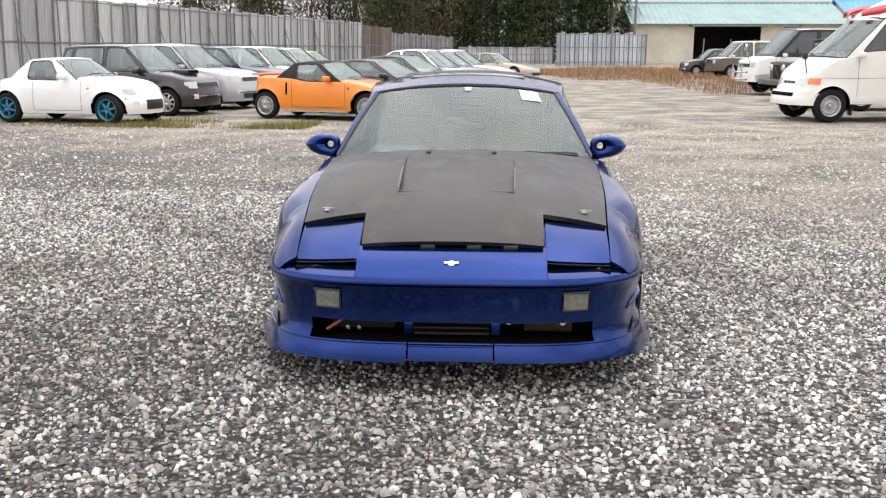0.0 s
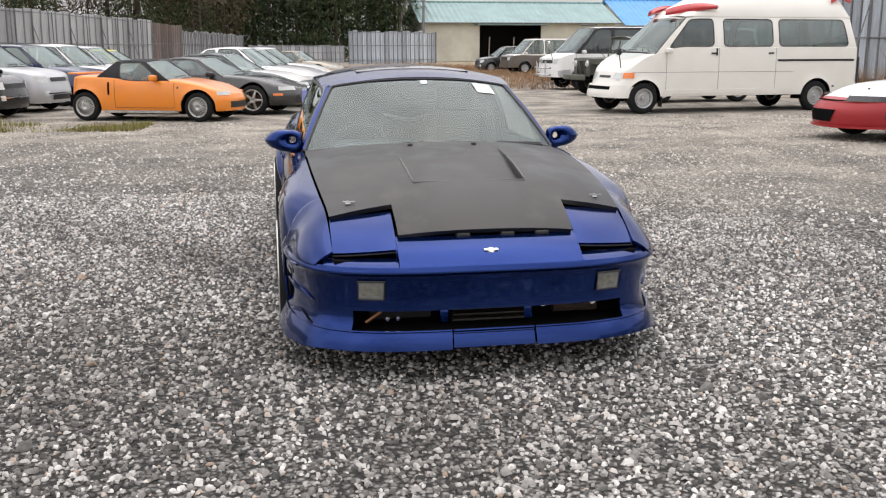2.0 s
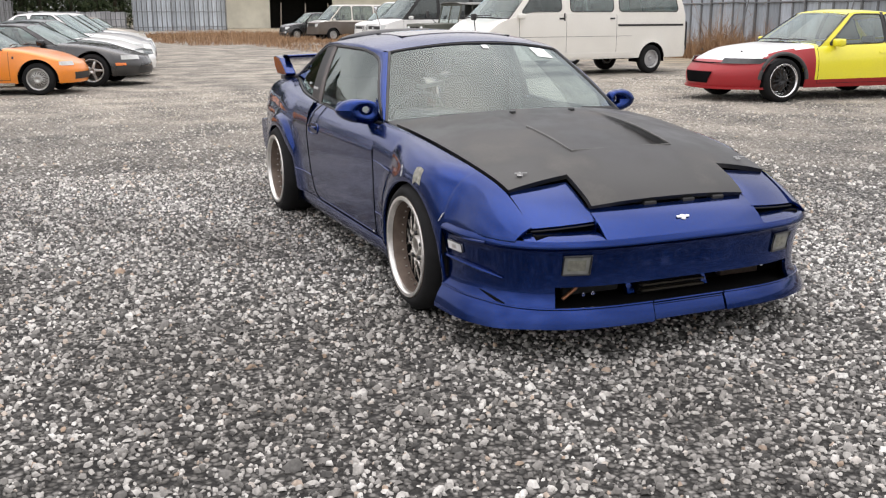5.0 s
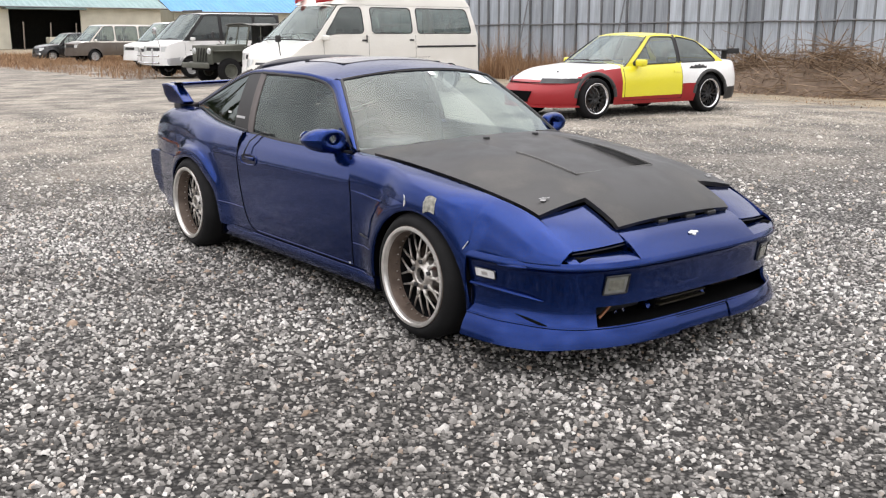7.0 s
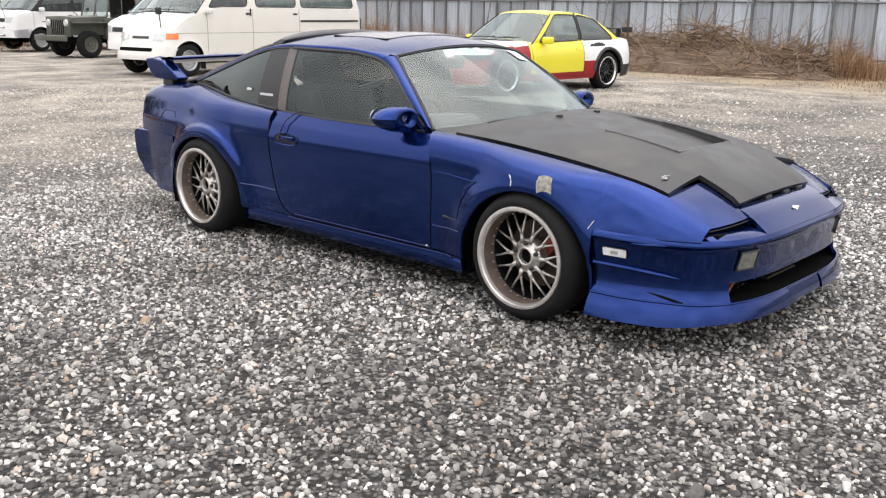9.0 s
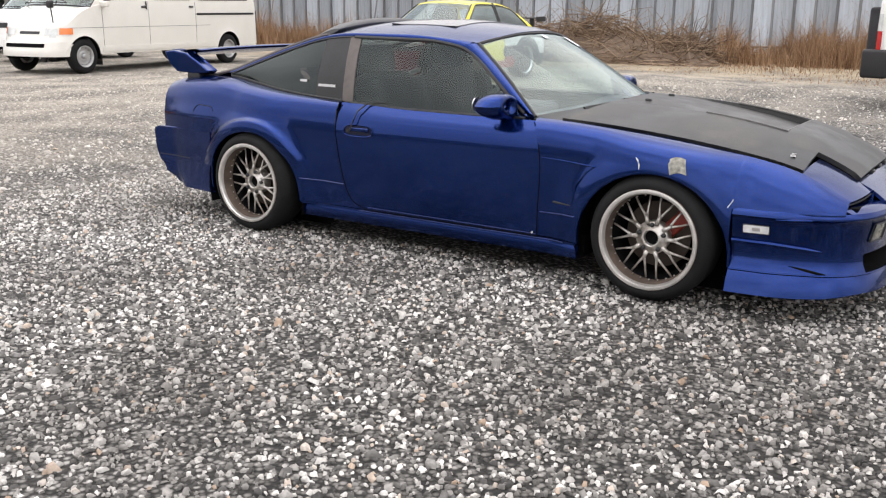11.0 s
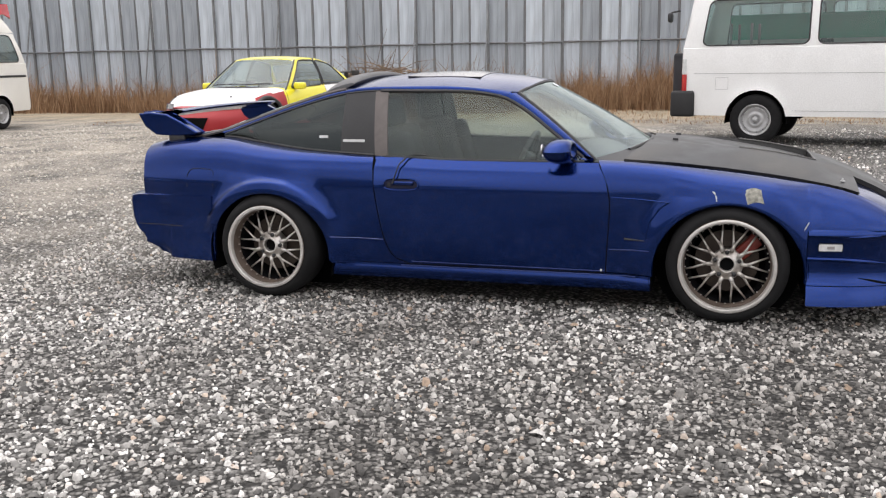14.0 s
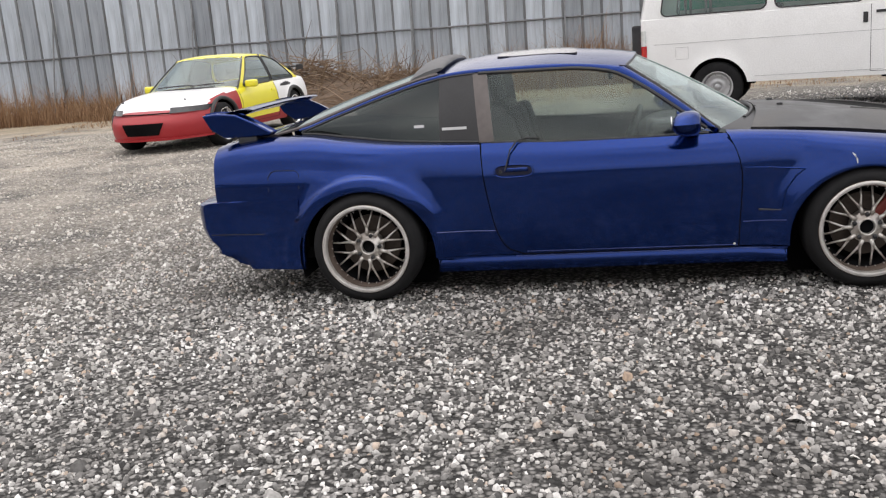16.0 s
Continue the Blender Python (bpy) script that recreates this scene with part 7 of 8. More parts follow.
for sg in (-1, 1):
    dg = part("door_window", sheet(lambda y, v: (sg * house_x(y, belt_z(y) + (glass_top(y) - belt_z(y)) * v), y, belt_z(y) + (glass_top(y) - belt_z(y)) * v), [0.735, 0.76, 0.80, 0.86, 0.93, 1.0, 1.08, 1.16, 1.25, 1.35, 1.45, 1.55, 1.65, 1.72, 1.78, 1.83], span(0, 1, 10), flip=sg < 0), DOOR_GLASS, HERO)
    dg.visible_shadow = False
    qtop = curve_at([(1.86, 1.146), (2.0, 1.138), (2.1, 1.124), (2.31, 1.072), (2.64, 0.968), (2.83, 0.903), (2.86, 0.894)])
    qz = lambda y, v: haunch_z(y) + 0.002 + (qtop(y) - haunch_z(y)) * v
    qg = part("quarter_window", sheet(lambda y, v: (sg * house_x(y, qz(y, v)), y, qz(y, v)), [1.860, 1.93, 2.0, 2.08, 2.2, 2.3, 2.4, 2.5, 2.6, 2.7, 2.78, 2.85], span(0, 1, 8), flip=sg < 0), SMOKE, HERO, "smoked quarter window")
    qg.visible_shadow = False
    blk = part("quarter_mask", sheet(lambda y, v: (sg * (house_x(y, qz(y, v)) + 0.003), y, qz(y, v)), span(1.862, 2.07, 5), span(0, 1, 6), flip=sg < 0), BLACK, HERO)
    part("pillar_trim", sheet(lambda u, v: (sg * (house_x(1.795 + 0.075 * u + 0.020 * v, 0.800 + 0.345 * v) + 0.005), 1.785 + 0.075 * u + 0.030 * v, 0.800 + 0.345 * v), span(0, 1, 4), span(0, 1, 8), flip=sg < 0), PALE_TRIM, HERO, "faded brown-black door pillar trim", thick=0.008)
    part("belt_seal", tube([(sg * (house_x(y, belt_z(y)) + 0.008), y, belt_z(y) + 0.002) for y in span(0.72, 1.8, 14)], 0.008, 6), BLACK, HERO)
    part("belt_seal", tube([(sg * (house_x(y, haunch_z(y)) + 0.006), y, haunch_z(y) + 0.004) for y in span(1.86, 2.84, 14)], 0.007, 6), BLACK, HERO)
    part("window_seal", tube([(sg * (house_x(y, glass_top(y)) + 0.003), y, glass_top(y)) for y in span(0.73, 1.86, 24)], 0.010, 6), BLACK, HERO)
    part("window_seal", tube([(sg * (house_x(y, qtop(y)) + 0.002), y, qtop(y)) for y in span(1.88, 2.84, 16)], 0.006, 6), BLACK, HERO)
    # windscreen pillar and roof rail
    def pillar(t, w):
        a = Vector(screen_pt(-1, t))
        y2 = 0.735 + (1.19 - 0.735) * t
        b = Vector((-house_x(y2, glass_top(y2)) - 0.004, y2, glass_top(y2) + 0.004))
        p = a.lerp(b, w) + Vector((-0.012, -0.006, 0.006)) * math.sin(math.pi * w)
        return (-p.x * sg, p.y, p.z)
    part("screen_pillar", sheet(pillar, span(0, 1, 12), span(0, 1, 6), flip=sg > 0), BLUE, HERO, thick=0.03)
    def rail(y, w):
        gy = min(y, 2.84)
        top_z = glass_top(y) if y < 1.86 else qtop(gy)
        a = Vector((house_x(y, top_z) + 0.004, y, top_z + 0.006))
        b = Vector((roof_edge_x(y), y, roof_edge_z(y)))
        p = a.lerp(b, w) + Vector((0.006, 0, 0.004)) * math.sin(math.pi * w)
        return (sg * p.x, p.y, p.z)
    part("roof_rail", sheet(rail, span(1.14, 2.86, 30), span(0, 1, 5), flip=sg < 0), BLUE, HERO, thick=0.012)
    part("hatch_edge", tube([(sg * (roof_edge_x(y) - 0.004), y, roof_edge_z(y) + 0.006) for y in span(2.08, 2.86, 16)] + [(sg * 0.570, 3.0, 0.890), (sg * 0.565, 3.12, 0.880)], 0.010, 6), PALE_TRIM, HERO)
    # wing mirror: a wing-shaped pod on an open loop, on a sail plate at the pillar's foot
    hx_, hz_ = 0.770, 0.846
    reach = curve_at([(0.0, 0.150), (0.35, 0.118), (0.8, 0.080), (1.25, 0.058), (1.9, 0.054), (2.5, 0.060), (3.14, 0.056), (3.8, 0.078), (4.4, 0.088), (5.0, 0.082), (5.6, 0.104), (6.0, 0.134), (6.2832, 0.150)])

    def loop(a, b):
        r = 0.5 - 0.5 * math.cos(b)
        rim_ = 0.017 + (reach(a) - 0.017) * r
        x, z = hx_ + rim_ * 1.05 * math.cos(a), hz_ + rim_ * math.sin(a) * (1.0 if math.sin(a) > 0 else 0.92)
        deep = 0.038 + 0.032 * smooth((x - 0.76) / 0.12)
        return (sg * x, 0.80 + 0.30 * (x - 0.74) + deep * math.sin(b), z)
    mir = part("mirror", sheet(loop, span(0, 2 * math.pi, 40), span(0, 2 * math.pi, 18), flip=sg > 0), BLUE, HERO)
    part("mirror_glass", moved(lathe([(0.0, 0.0), (0.0, 0.036), (-0.004, 0.036)], 20, "y"), Matrix.Translation((sg * 0.858, 0.912, 0.852)) @ Matrix.Diagonal((1.25, 1, 0.95, 1))), CHROME, HERO).parent = mir
    part("sail_plate", sheet(lambda t, v: (sg * (house_x(0.70 + 0.15 * t, 0.785) + 0.006 - 0.03 * v), 0.70 + 0.15 * t + 0.02 * v, 0.780 + (glass_top(0.70 + 0.15 * t) - 0.782) * v), span(0, 1, 6), span(0, 1, 4), flip=sg < 0), BLUE, HERO, thick=0.012).parent = mir

hatch_g = part("hatch_window", sheet(lambda q, y: (q * (roof_edge_x(y) - 0.02), y, roof_edge_z(y) + max(0.004, roof_mid_z(y) - roof_edge_z(y)) * (1 - abs(q) ** 2.6) + 0.002), roof_qs, span(2.10, 3.12, 16)), DARK_WINDOW, HERO, "dark rear hatch window")
hatch_g.visible_shadow = False
def visor(q, a):
    """A thick rubber visor at the roof's rear edge, closed all round."""
    y = 2.155 + 0.095 * math.copysign(abs(math.cos(a)) ** 0.8, math.cos(a)) - 0.02 * (1 - q * q)
    base = roof_mid_z(y) - (0.035 + 0.02 * (y - 2.06) / 0.19) * abs(q) ** 2.2
    return (q * 0.50, y, base + 0.014 + (0.034 if math.sin(a) > 0 else 0.026) * math.sin(a) * (1 - abs(q) ** 8 * 0.6))


part("roof_spoiler", join(sheet(visor, roof_qs, span(0, 2 * math.pi, 20)), *[([visor(q, a) for a in span(0, 2 * math.pi, 20)[:-1]], [tuple(range(20))]) for q in (-1, 1)]), plain("grey_rubber", (0.10, 0.10, 0.102), 0.6, vary=0.25), HERO, "grey rubber spoiler over the rear hatch")

# rear wing
part("wing_plane", sheet(lambda x, a: (x, 3.245 + 0.135 * math.cos(a), 1.012 + 0.010 * (1 - (x / 0.6) ** 2) + 0.020 * math.sin(a) - 0.10 * math.cos(a) * 0.22), span(-0.60, 0.60, 16), span(0, 2 * math.pi, 18)), BLUE, HERO, "blue rear wing blade")
for sg in (-1, 1):
    prof = [(3.392, 1.022), (3.31, 1.030), (3.20, 1.018), (3.10, 0.970), (3.00, 0.912), (3.02, 0.897), (3.14, 0.893), (3.28, 0.897), (3.35, 0.945)]
    n_ = len(prof)
    V = [(sg * x, y, z) for x in (0.575, 0.60, 0.645) for y, z in prof]
    V = [(x, y if abs(x) > 0.59 else 3.2 + (y - 3.2) * 0.98, z) for x, y, z in V]
    F = [tuple(range(n_)), tuple(range(2 * n_, 3 * n_))]
    for o in (0, n_):
        F += [(o + i, o + (i + 1) % n_, o + n_ + (i + 1) % n_, o + n_ + i) for i in range(n_)]
    part("wing_end", (V, F), BLUE, HERO, bevel=0.008, smooth=False)
    part("wing_foot", rounded_box(min(sg * 0.50, sg * 0.64), max(sg * 0.50, sg * 0.64), 3.09, 3.20, 0.845, 0.898, 0.012), BLACK, HERO)

# cabin
part("floor_pan", box(-0.70, 0.70, 0.45, 3.0, 0.22, 0.28), DARK, HERO)
part("dashboard", sheet(lambda q, a: (q * 0.69, 0.82 + 0.22 * math.cos(a) - 0.10 * (1 - q * q), 0.66 + 0.125 * math.sin(a)), span(-1, 1, 14), span(-0.3, math.pi + 0.3, 14)), plain("dashboard_vinyl", (0.035, 0.036, 0.038), 0.7, vary=0.25, bumps=0.3), HERO)
part("instrument_hood", rounded_box(-0.55, -0.20, 0.78, 1.00, 0.72, 0.825, 0.03), BLACK, HERO)
part("steering_wheel", moved(lathe([(0.014 * math.cos(a), 0.175 + 0.014 * math.sin(a)) for a in span(0, 2 * math.pi, 10)], 30, "y"), Matrix.Translation((-0.37, 1.10, 0.74)) @ Matrix.Rotation(radians(22), 4, "X")), BLACK, HERO)
part("wheel_boss", moved(rounded_box(-0.06, 0.06, -0.03, 0.03, -0.05, 0.05, 0.015), Matrix.Translation((-0.37, 1.09, 0.74)) @ Matrix.Rotation(radians(22), 4, "X")), BLACK, HERO)
for x in (-0.37, 0.37):
    st = part("seat", rounded_box(x - 0.25, x + 0.25, 1.22, 1.72, 0.30, 0.46, 0.05), SEAT, HERO)
    back = part("backrest", moved(rounded_box(-0.24, 0.24, -0.07, 0.07, 0.0, 0.56, 0.06), Matrix.Translation((x, 1.70, 0.40)) @ Matrix.Rotation(radians(-16), 4, "X")), SEAT, HERO)
    back.parent = st
    part("headrest", moved(rounded_box(-0.13, 0.13, -0.045, 0.045, 0.0, 0.17, 0.035), Matrix.Translation((x, 1.87, 0.93)) @ Matrix.Rotation(radians(-10), 4, "X")), SEAT, HERO).parent = st
    part("side_bolster", join(*[moved(rounded_box(-0.05, 0.05, -0.10, 0.08, 0.05, 0.50, 0.04), Matrix.Translation((x + d, 1.66, 0.42)) @ Matrix.Rotation(radians(-16), 4, "X")) for d in (-0.2, 0.2)]), SEAT, HERO).parent = st
white_bar = plain("white_brace_tube", (0.7, 0.7, 0.7), 0.35)
part("brace_bar", tube([(-0.20, 2.10, 0.905), (0.10, 2.12, 0.845)], 0.015, 8), white_bar, HERO, "white tubular brace across the boot")
part("brace_bar", tube([(0.36, 2.10, 0.905), (0.07, 2.12, 0.848)], 0.015, 8), white_bar, HERO, "white tubular brace across the boot")
part("rear_bench", join(rounded_box(-0.6, 0.6, 1.98, 2.25, 0.30, 0.62, 0.06), box(-0.62, 0.62, 2.25, 3.2, 0.50, 0.55)), SEAT, HERO)
part("interior_mirror", rounded_box(-0.11, 0.11, 1.17, 1.20, 1.04, 1.10, 0.02), BLACK, HERO)
for sg in (-1, 1):
    part("door_card", sheet(lambda y, z: (sg * (side_x(y, z) - 0.07), y, z), span(0.65, 1.85, 10), span(0.25, 0.78, 6)), SEAT, HERO)

# marks on the near side
PX = -1
patch_pts = sheet(lambda y, z: (PX * (side_x(y, z) + 0.003), y + 0.01 * math.sin(30 * z), z + 0.012 * math.sin(40 * y)), span(-0.152, -0.076, 6), span(0.602, 0.668, 6), flip=True)
part("filler_patch", patch_pts, PRIMER, HERO, "patch of bare grey filler on the wing")
white_mark = plain("scratched_white", (0.62, 0.62, 0.60), 0.7)
for pts in (((0.060, 0.613), (0.062, 0.635), (0.070, 0.650), (0.082, 0.662), (0.084, 0.674), (0.078, 0.684), (0.068, 0.694), (0.056, 0.699)), ((-0.345, 0.485), (-0.365, 0.52))):
    part("scratch", tube([(PX * (side_x(y, z) + 0.004), y, z) for y, z in pts], [0.002] + [0.0042] * (len(pts) - 2) + [0.002], 5), white_mark, HERO)
part("chip", moved(lathe([(0, 0), (0, 0.006), (0.003, 0.006)], 8), Matrix.Translation((PX * (side_x(0.615, 0.24) + 0.008), 0.615, 0.236))), white_mark, HERO)
part("pull_cord", tube([(PX * (side_x(1.72, 0.66) + 0.020), 1.728, 0.662), (PX * 0.826, 1.715, 0.70), (PX * 0.798, 1.70, 0.76), (PX * 0.757, 1.665, 0.80), (PX * 0.745, 1.63, 0.812), (PX * 0.740, 1.55, 0.808)], 0.0042, 6), BLACK, HERO, "thin black cord from the door handle")
for y0_, y1_, z_ in ((1.925, 2.055, 0.878), (2.15, 2.205, 0.897)):
    part("window_decal", sheet(lambda y, z: (PX * (house_x(y, z) + 0.006), y, z), span(y0_, y1_, 4), span(z_ - 0.007, z_ + 0.007, 2)), plain("white_vinyl", (0.5, 0.5, 0.5), 0.5), HERO, "pale lettering bar on the window")

R_HERO = wheel_meshes("hero", 0.295, 0.235, 0.229, 10, BARREL, BRONZE, "fork", dish=0.080)
for sg in (-1, 1):
    for yc, x in ((0.0, 0.868), (BASE, 0.880)):
        w = put_wheel(HERO, R_HERO, sg * x, yc, 0.295, 0.12 * yc)
        lip_me = part("rim_lip", lathe([(0.004, 0.2335), (-0.004, 0.232), (-0.006, 0.226), (-0.004, 0.216), (0.004, 0.211), (0.018, 0.209)], 64), LIP, None)
        lip_me.parent = w
        bead = []
        for k_ in range(30):
            a = 2 * math.pi * k_ / 30
            bead.append(moved(lathe([(0.060, 0.0), (0.060, 0.0032), (0.068, 0.0038)], 6), Matrix.Translation((0, 0.199 * math.sin(a), 0.199 * math.cos(a)))))
        rv = part("rim_bolts", join(*bead), LIP, None)
        tagged(rv, kind="stuff")
        rv.parent = w
        if yc == 0.0:
            part("brake_caliper", moved(rounded_box(-0.035, 0.035, -0.10, 0.10, -0.035, 0.035, 0.012), Matrix.Translation((sg * (x - 0.165), yc - 0.10, 0.37)) @ Matrix.Rotation(radians(-45), 4, "X")), plain("red_caliper", (0.22, 0.03, 0.02), 0.5, vary=0.3), HERO)


# ---- loose gravel ----
def stone_material():
    m, n, l, p = nodes_of("gravel_stones")
    geo = n.new("ShaderNodeNewGeometry")
    fine = tex_coord(n, l, 70, 5.0)
    broad = tex_coord(n, l, 0.9, 4.0)
    tone = ramp(n, l, geo.outputs["Random Per Island"], [(0.0, (0.05, 0.049, 0.047)), (0.25, (0.14, 0.137, 0.13)), (0.50, (0.32, 0.312, 0.295)), (0.72, (0.55, 0.537, 0.51)), (0.92, (0.84, 0.83, 0.80)), (1.0, (0.44, 0.33, 0.24))])
    speck = ramp(n, l, fine.outputs["Fac"], [(0.3, (0.75,) * 3), (0.7, (1.2,) * 3)])
    c = mixc(n, l, 1.0, tone.outputs["Color"], speck.outputs["Color"], "MULTIPLY")
    damp = ramp(n, l, broad.outputs["Fac"], [(0.38, (0.68, 0.67, 0.66)), (0.6, (1.07, 1.07, 1.07))])
    c = mixc(n, l, 1.0, c, damp.outputs["Color"], "MULTIPLY")
    # the same damp and painted shade, weaker on the stones
    c = mixc(n, l, 1.0, c, damp_shade_patch(n, l, (0.70, 0.69, 0.68)), "MULTIPLY")
    # paler dust on the stones towards the far side of the yard
    co = n.new("ShaderNodeTexCoord")
    sep = n.new("ShaderNodeSeparateXYZ")
    l.new(co.outputs["Object"], sep.inputs[0])
    ad = n.new("ShaderNodeMath")
    ad.operation = "MULTIPLY_ADD"
    ad.inputs[1].default_value = 0.55
    l.new(sep.outputs["X"], ad.inputs[0])
    l.new(sep.outputs["Y"], ad.inputs[2])
    mr = n.new("ShaderNodeMapRange")
    mr.inputs["From Min"].default_value, mr.inputs["From Max"].default_value, mr.inputs["To Max"].default_value = 2.0, 9.0, 0.65
    l.new(ad.outputs[0], mr.inputs["Value"])
    c = mixc(n, l, mr.outputs[0], c, (0.43, 0.39, 0.325))
    l.new(c, p.inputs["Base Color"])
    p.inputs["Roughness"].default_value = 0.8
    bump(n, l, p, fine.outputs["Fac"], 0.3, 0.004)
    return m


def gravel():
    """Crushed stones strewn over the yard round the car, thinning out with distance."""
    rng = np.random.default_rng(11)
    def scatter(x0, x1, y0, y1, per, size):
        k = int((x1 - x0) * (y1 - y0) * per)
        return np.column_stack([rng.uniform(x0, x1, k), rng.uniform(y0, y1, k), np.full(k, size)])
    near = scatter(-6.6, 3.2, -4.2, 4.6, 2100, 0.0093)
    far = np.vstack([scatter(-7.5, 4.5, -5.0, 6.5, 150, 0.0125), scatter(-8.5, 12.0, 4.2, 13.5, 110, 0.0135), scatter(2.5, 12.0, -5.0, 4.2, 110, 0.0135)])
    pts = np.vstack([near, far])
    x, y = pts[:, 0], pts[:, 1]
    # only within the strips that loose gravel covers; none under the car's middle
    d1 = x * 0.0 + np.hypot((x + 1.3) / 5.3, (y + 0.0) / 4.3)
    keep = (pts[:, 2] > 0.011) | (rng.uniform(0, 1, len(x)) < np.clip(1.5 - d1 * 0.75, 0.15, 1))
    keep &= ~((np.abs(x) < 0.55) & (y > -0.4) & (y < 3.0))
    keep &= ~((pts[:, 2] > 0.011) & (d1 < 0.9))
    pts = pts[keep]
    k = len(pts)
    base = np.array([(0.62, 0.1, 0.75), (0.05, 0.6, 0.85), (-0.6, 0.0, 0.6), (0.0, -0.6, 0.8), (0.95, 0.2, -0.5), (0.1, 0.85, -0.5), (-0.95, -0.1, -0.5), (-0.1, -0.85, -0.5)])
    tri = [(0, 1, 2), (0, 2, 3), (0, 4, 1), (1, 4, 5), (1, 5, 2), (2, 5, 6), (2, 6, 3), (3, 6, 7), (3, 7, 0), (0, 7, 4)]
    nv = len(base)
    size = pts[:, 2] * rng.lognormal(0.0, 0.32, k)
    sc = np.column_stack([size * rng.uniform(0.8, 1.35, k), size * rng.uniform(0.7, 1.1, k), size * rng.uniform(0.45, 0.85, k)])
    v = base[None] * (1 + rng.uniform(-0.3, 0.3, (k, nv, 3)))
    v = v * sc[:, None]
    a, b = rng.uniform(0, 2 * np.pi, k), rng.normal(0, 0.35, k)
    cb, sb = np.cos(b)[:, None], np.sin(b)[:, None]
    vy, vz = v[..., 1] * cb - v[..., 2] * sb, v[..., 1] * sb + v[..., 2] * cb
    ca, sa = np.cos(a)[:, None], np.sin(a)[:, None]
    X = v[..., 0] * ca - vy * sa + pts[:, 0:1]
    Y = v[..., 0] * sa + vy * ca + pts[:, 1:2]
    t = np.clip(1 - (np.hypot(pts[:, 0] - 8.9, pts[:, 1] - 7.35) - 3.2) / 3.0, 0, 1)
    Z = vz + (size * 0.28 + 0.09 * t * t * (3 - 2 * t))[:, None]
    co = np.stack([X, Y, Z], -1).reshape(-1, 3).astype(np.float32)
    tri = np.array(tri)
    fi = (tri[None] + (np.arange(k) * nv)[:, None, None])
    far_off = pts[:, 2] > 0.013
    fi = np.concatenate([fi[~far_off].reshape(-1), fi[far_off].reshape(-1)]).astype(np.int32)
    me = bpy.data.meshes.new("gravel")
    me.vertices.add(len(co))
    me.vertices.foreach_set("co", co.ravel())
    nf = len(fi) // 3
    me.loops.add(len(fi))
    me.loops.foreach_set("vertex_index", fi)
    me.polygons.add(nf)
    me.polygons.foreach_set("loop_start", np.arange(0, len(fi), 3, dtype=np.int32))
    me.update(calc_edges=True)
    me.materials.append(stone_material())
    return tagged(new("gravel", me), "loose crushed grey gravel strewn over the yard", "gravel", kind="stuff")


gravel()


# ---- weeds ----
def blade_material(name, stops):
    m, n, l, p = nodes_of(name)
    geo = n.new("ShaderNodeNewGeometry")
    r = ramp(n, l, geo.outputs["Random Per Island"], stops)
    l.new(r.outputs["Color"], p.inputs["Base Color"])
    p.inputs["Roughness"].default_value = 0.9
    p.inputs["Specular IOR Level"].default_value = 0.15
    return m


STRAW = blade_material("dry_stalks", [(0.0, (0.12, 0.062, 0.034)), (0.5, (0.29, 0.172, 0.095)), (1.0, (0.48, 0.33, 0.205))])
GRASS = blade_material("short_grass", [(0.0, (0.10, 0.115, 0.03)), (0.6, (0.22, 0.20, 0.07)), (1.0, (0.34, 0.28, 0.12))])
TWIGS = blade_material("dead_brush", [(0.0, (0.09, 0.06, 0.04)), (0.6, (0.22, 0.155, 0.105)), (1.0, (0.40, 0.30, 0.21))])


def blades(name, label, where, height, width, mat, seed, lean=0.35, category="weeds"):
    """Stalks: thin bent strips of three faces each, at the places given as (x, y, height factor)."""
    rng = np.random.default_rng(seed)
    P = np.array(where)
    k = len(P)
    h = height * P[:, 2] * rng.lognormal(0, 0.3, k)
    a = rng.uniform(0, 2 * np.pi, k)
    dx, dy = np.cos(a), np.sin(a)
    bend = rng.normal(0, lean, k) * h
    b2 = rng.uniform(0, 2 * np.pi, k)
    w = width * rng.uniform(0.6, 1.4, k)
    co = np.zeros((k, 7, 3))
    for j, (t, ww) in enumerate(((0, 1.0), (0.4, 0.8), (0.75, 0.5))):
        off = bend * t * t
        for s_, sg in ((0, -1), (1, 1)):
            co[:, j * 2 + s_, 0] = P[:, 0] + off * np.cos(b2) + sg * dx * w * ww / 2
            co[:, j * 2 + s_, 1] = P[:, 1] + off * np.sin(b2) + sg * dy * w * ww / 2
            co[:, j * 2 + s_, 2] = h * t
    co[:, 6, 0] = P[:, 0] + bend * np.cos(b2)
    co[:, 6, 1] = P[:, 1] + bend * np.sin(b2)
    co[:, 6, 2] = h
    faces = []
    tris = [(0, 1, 3), (0, 3, 2), (2, 3, 5), (2, 5, 4), (4, 5, 6)]
    fi = (np.array(tris)[None] + (np.arange(k) * 7)[:, None, None]).reshape(-1).astype(np.int32)
    me = bpy.data.meshes.new(name)
    me.vertices.add(k * 7)
    me.vertices.foreach_set("co", co.astype(np.float32).ravel())
    me.loops.add(len(fi))
    me.loops.foreach_set("vertex_index", fi)
    me.polygons.add(len(fi) // 3)
    me.polygons.foreach_set("loop_start", np.arange(0, len(fi), 3, dtype=np.int32))
    me.update(calc_edges=True)
    me.materials.append(mat)
    return tagged(new(name, me), label, category, kind="stuff")


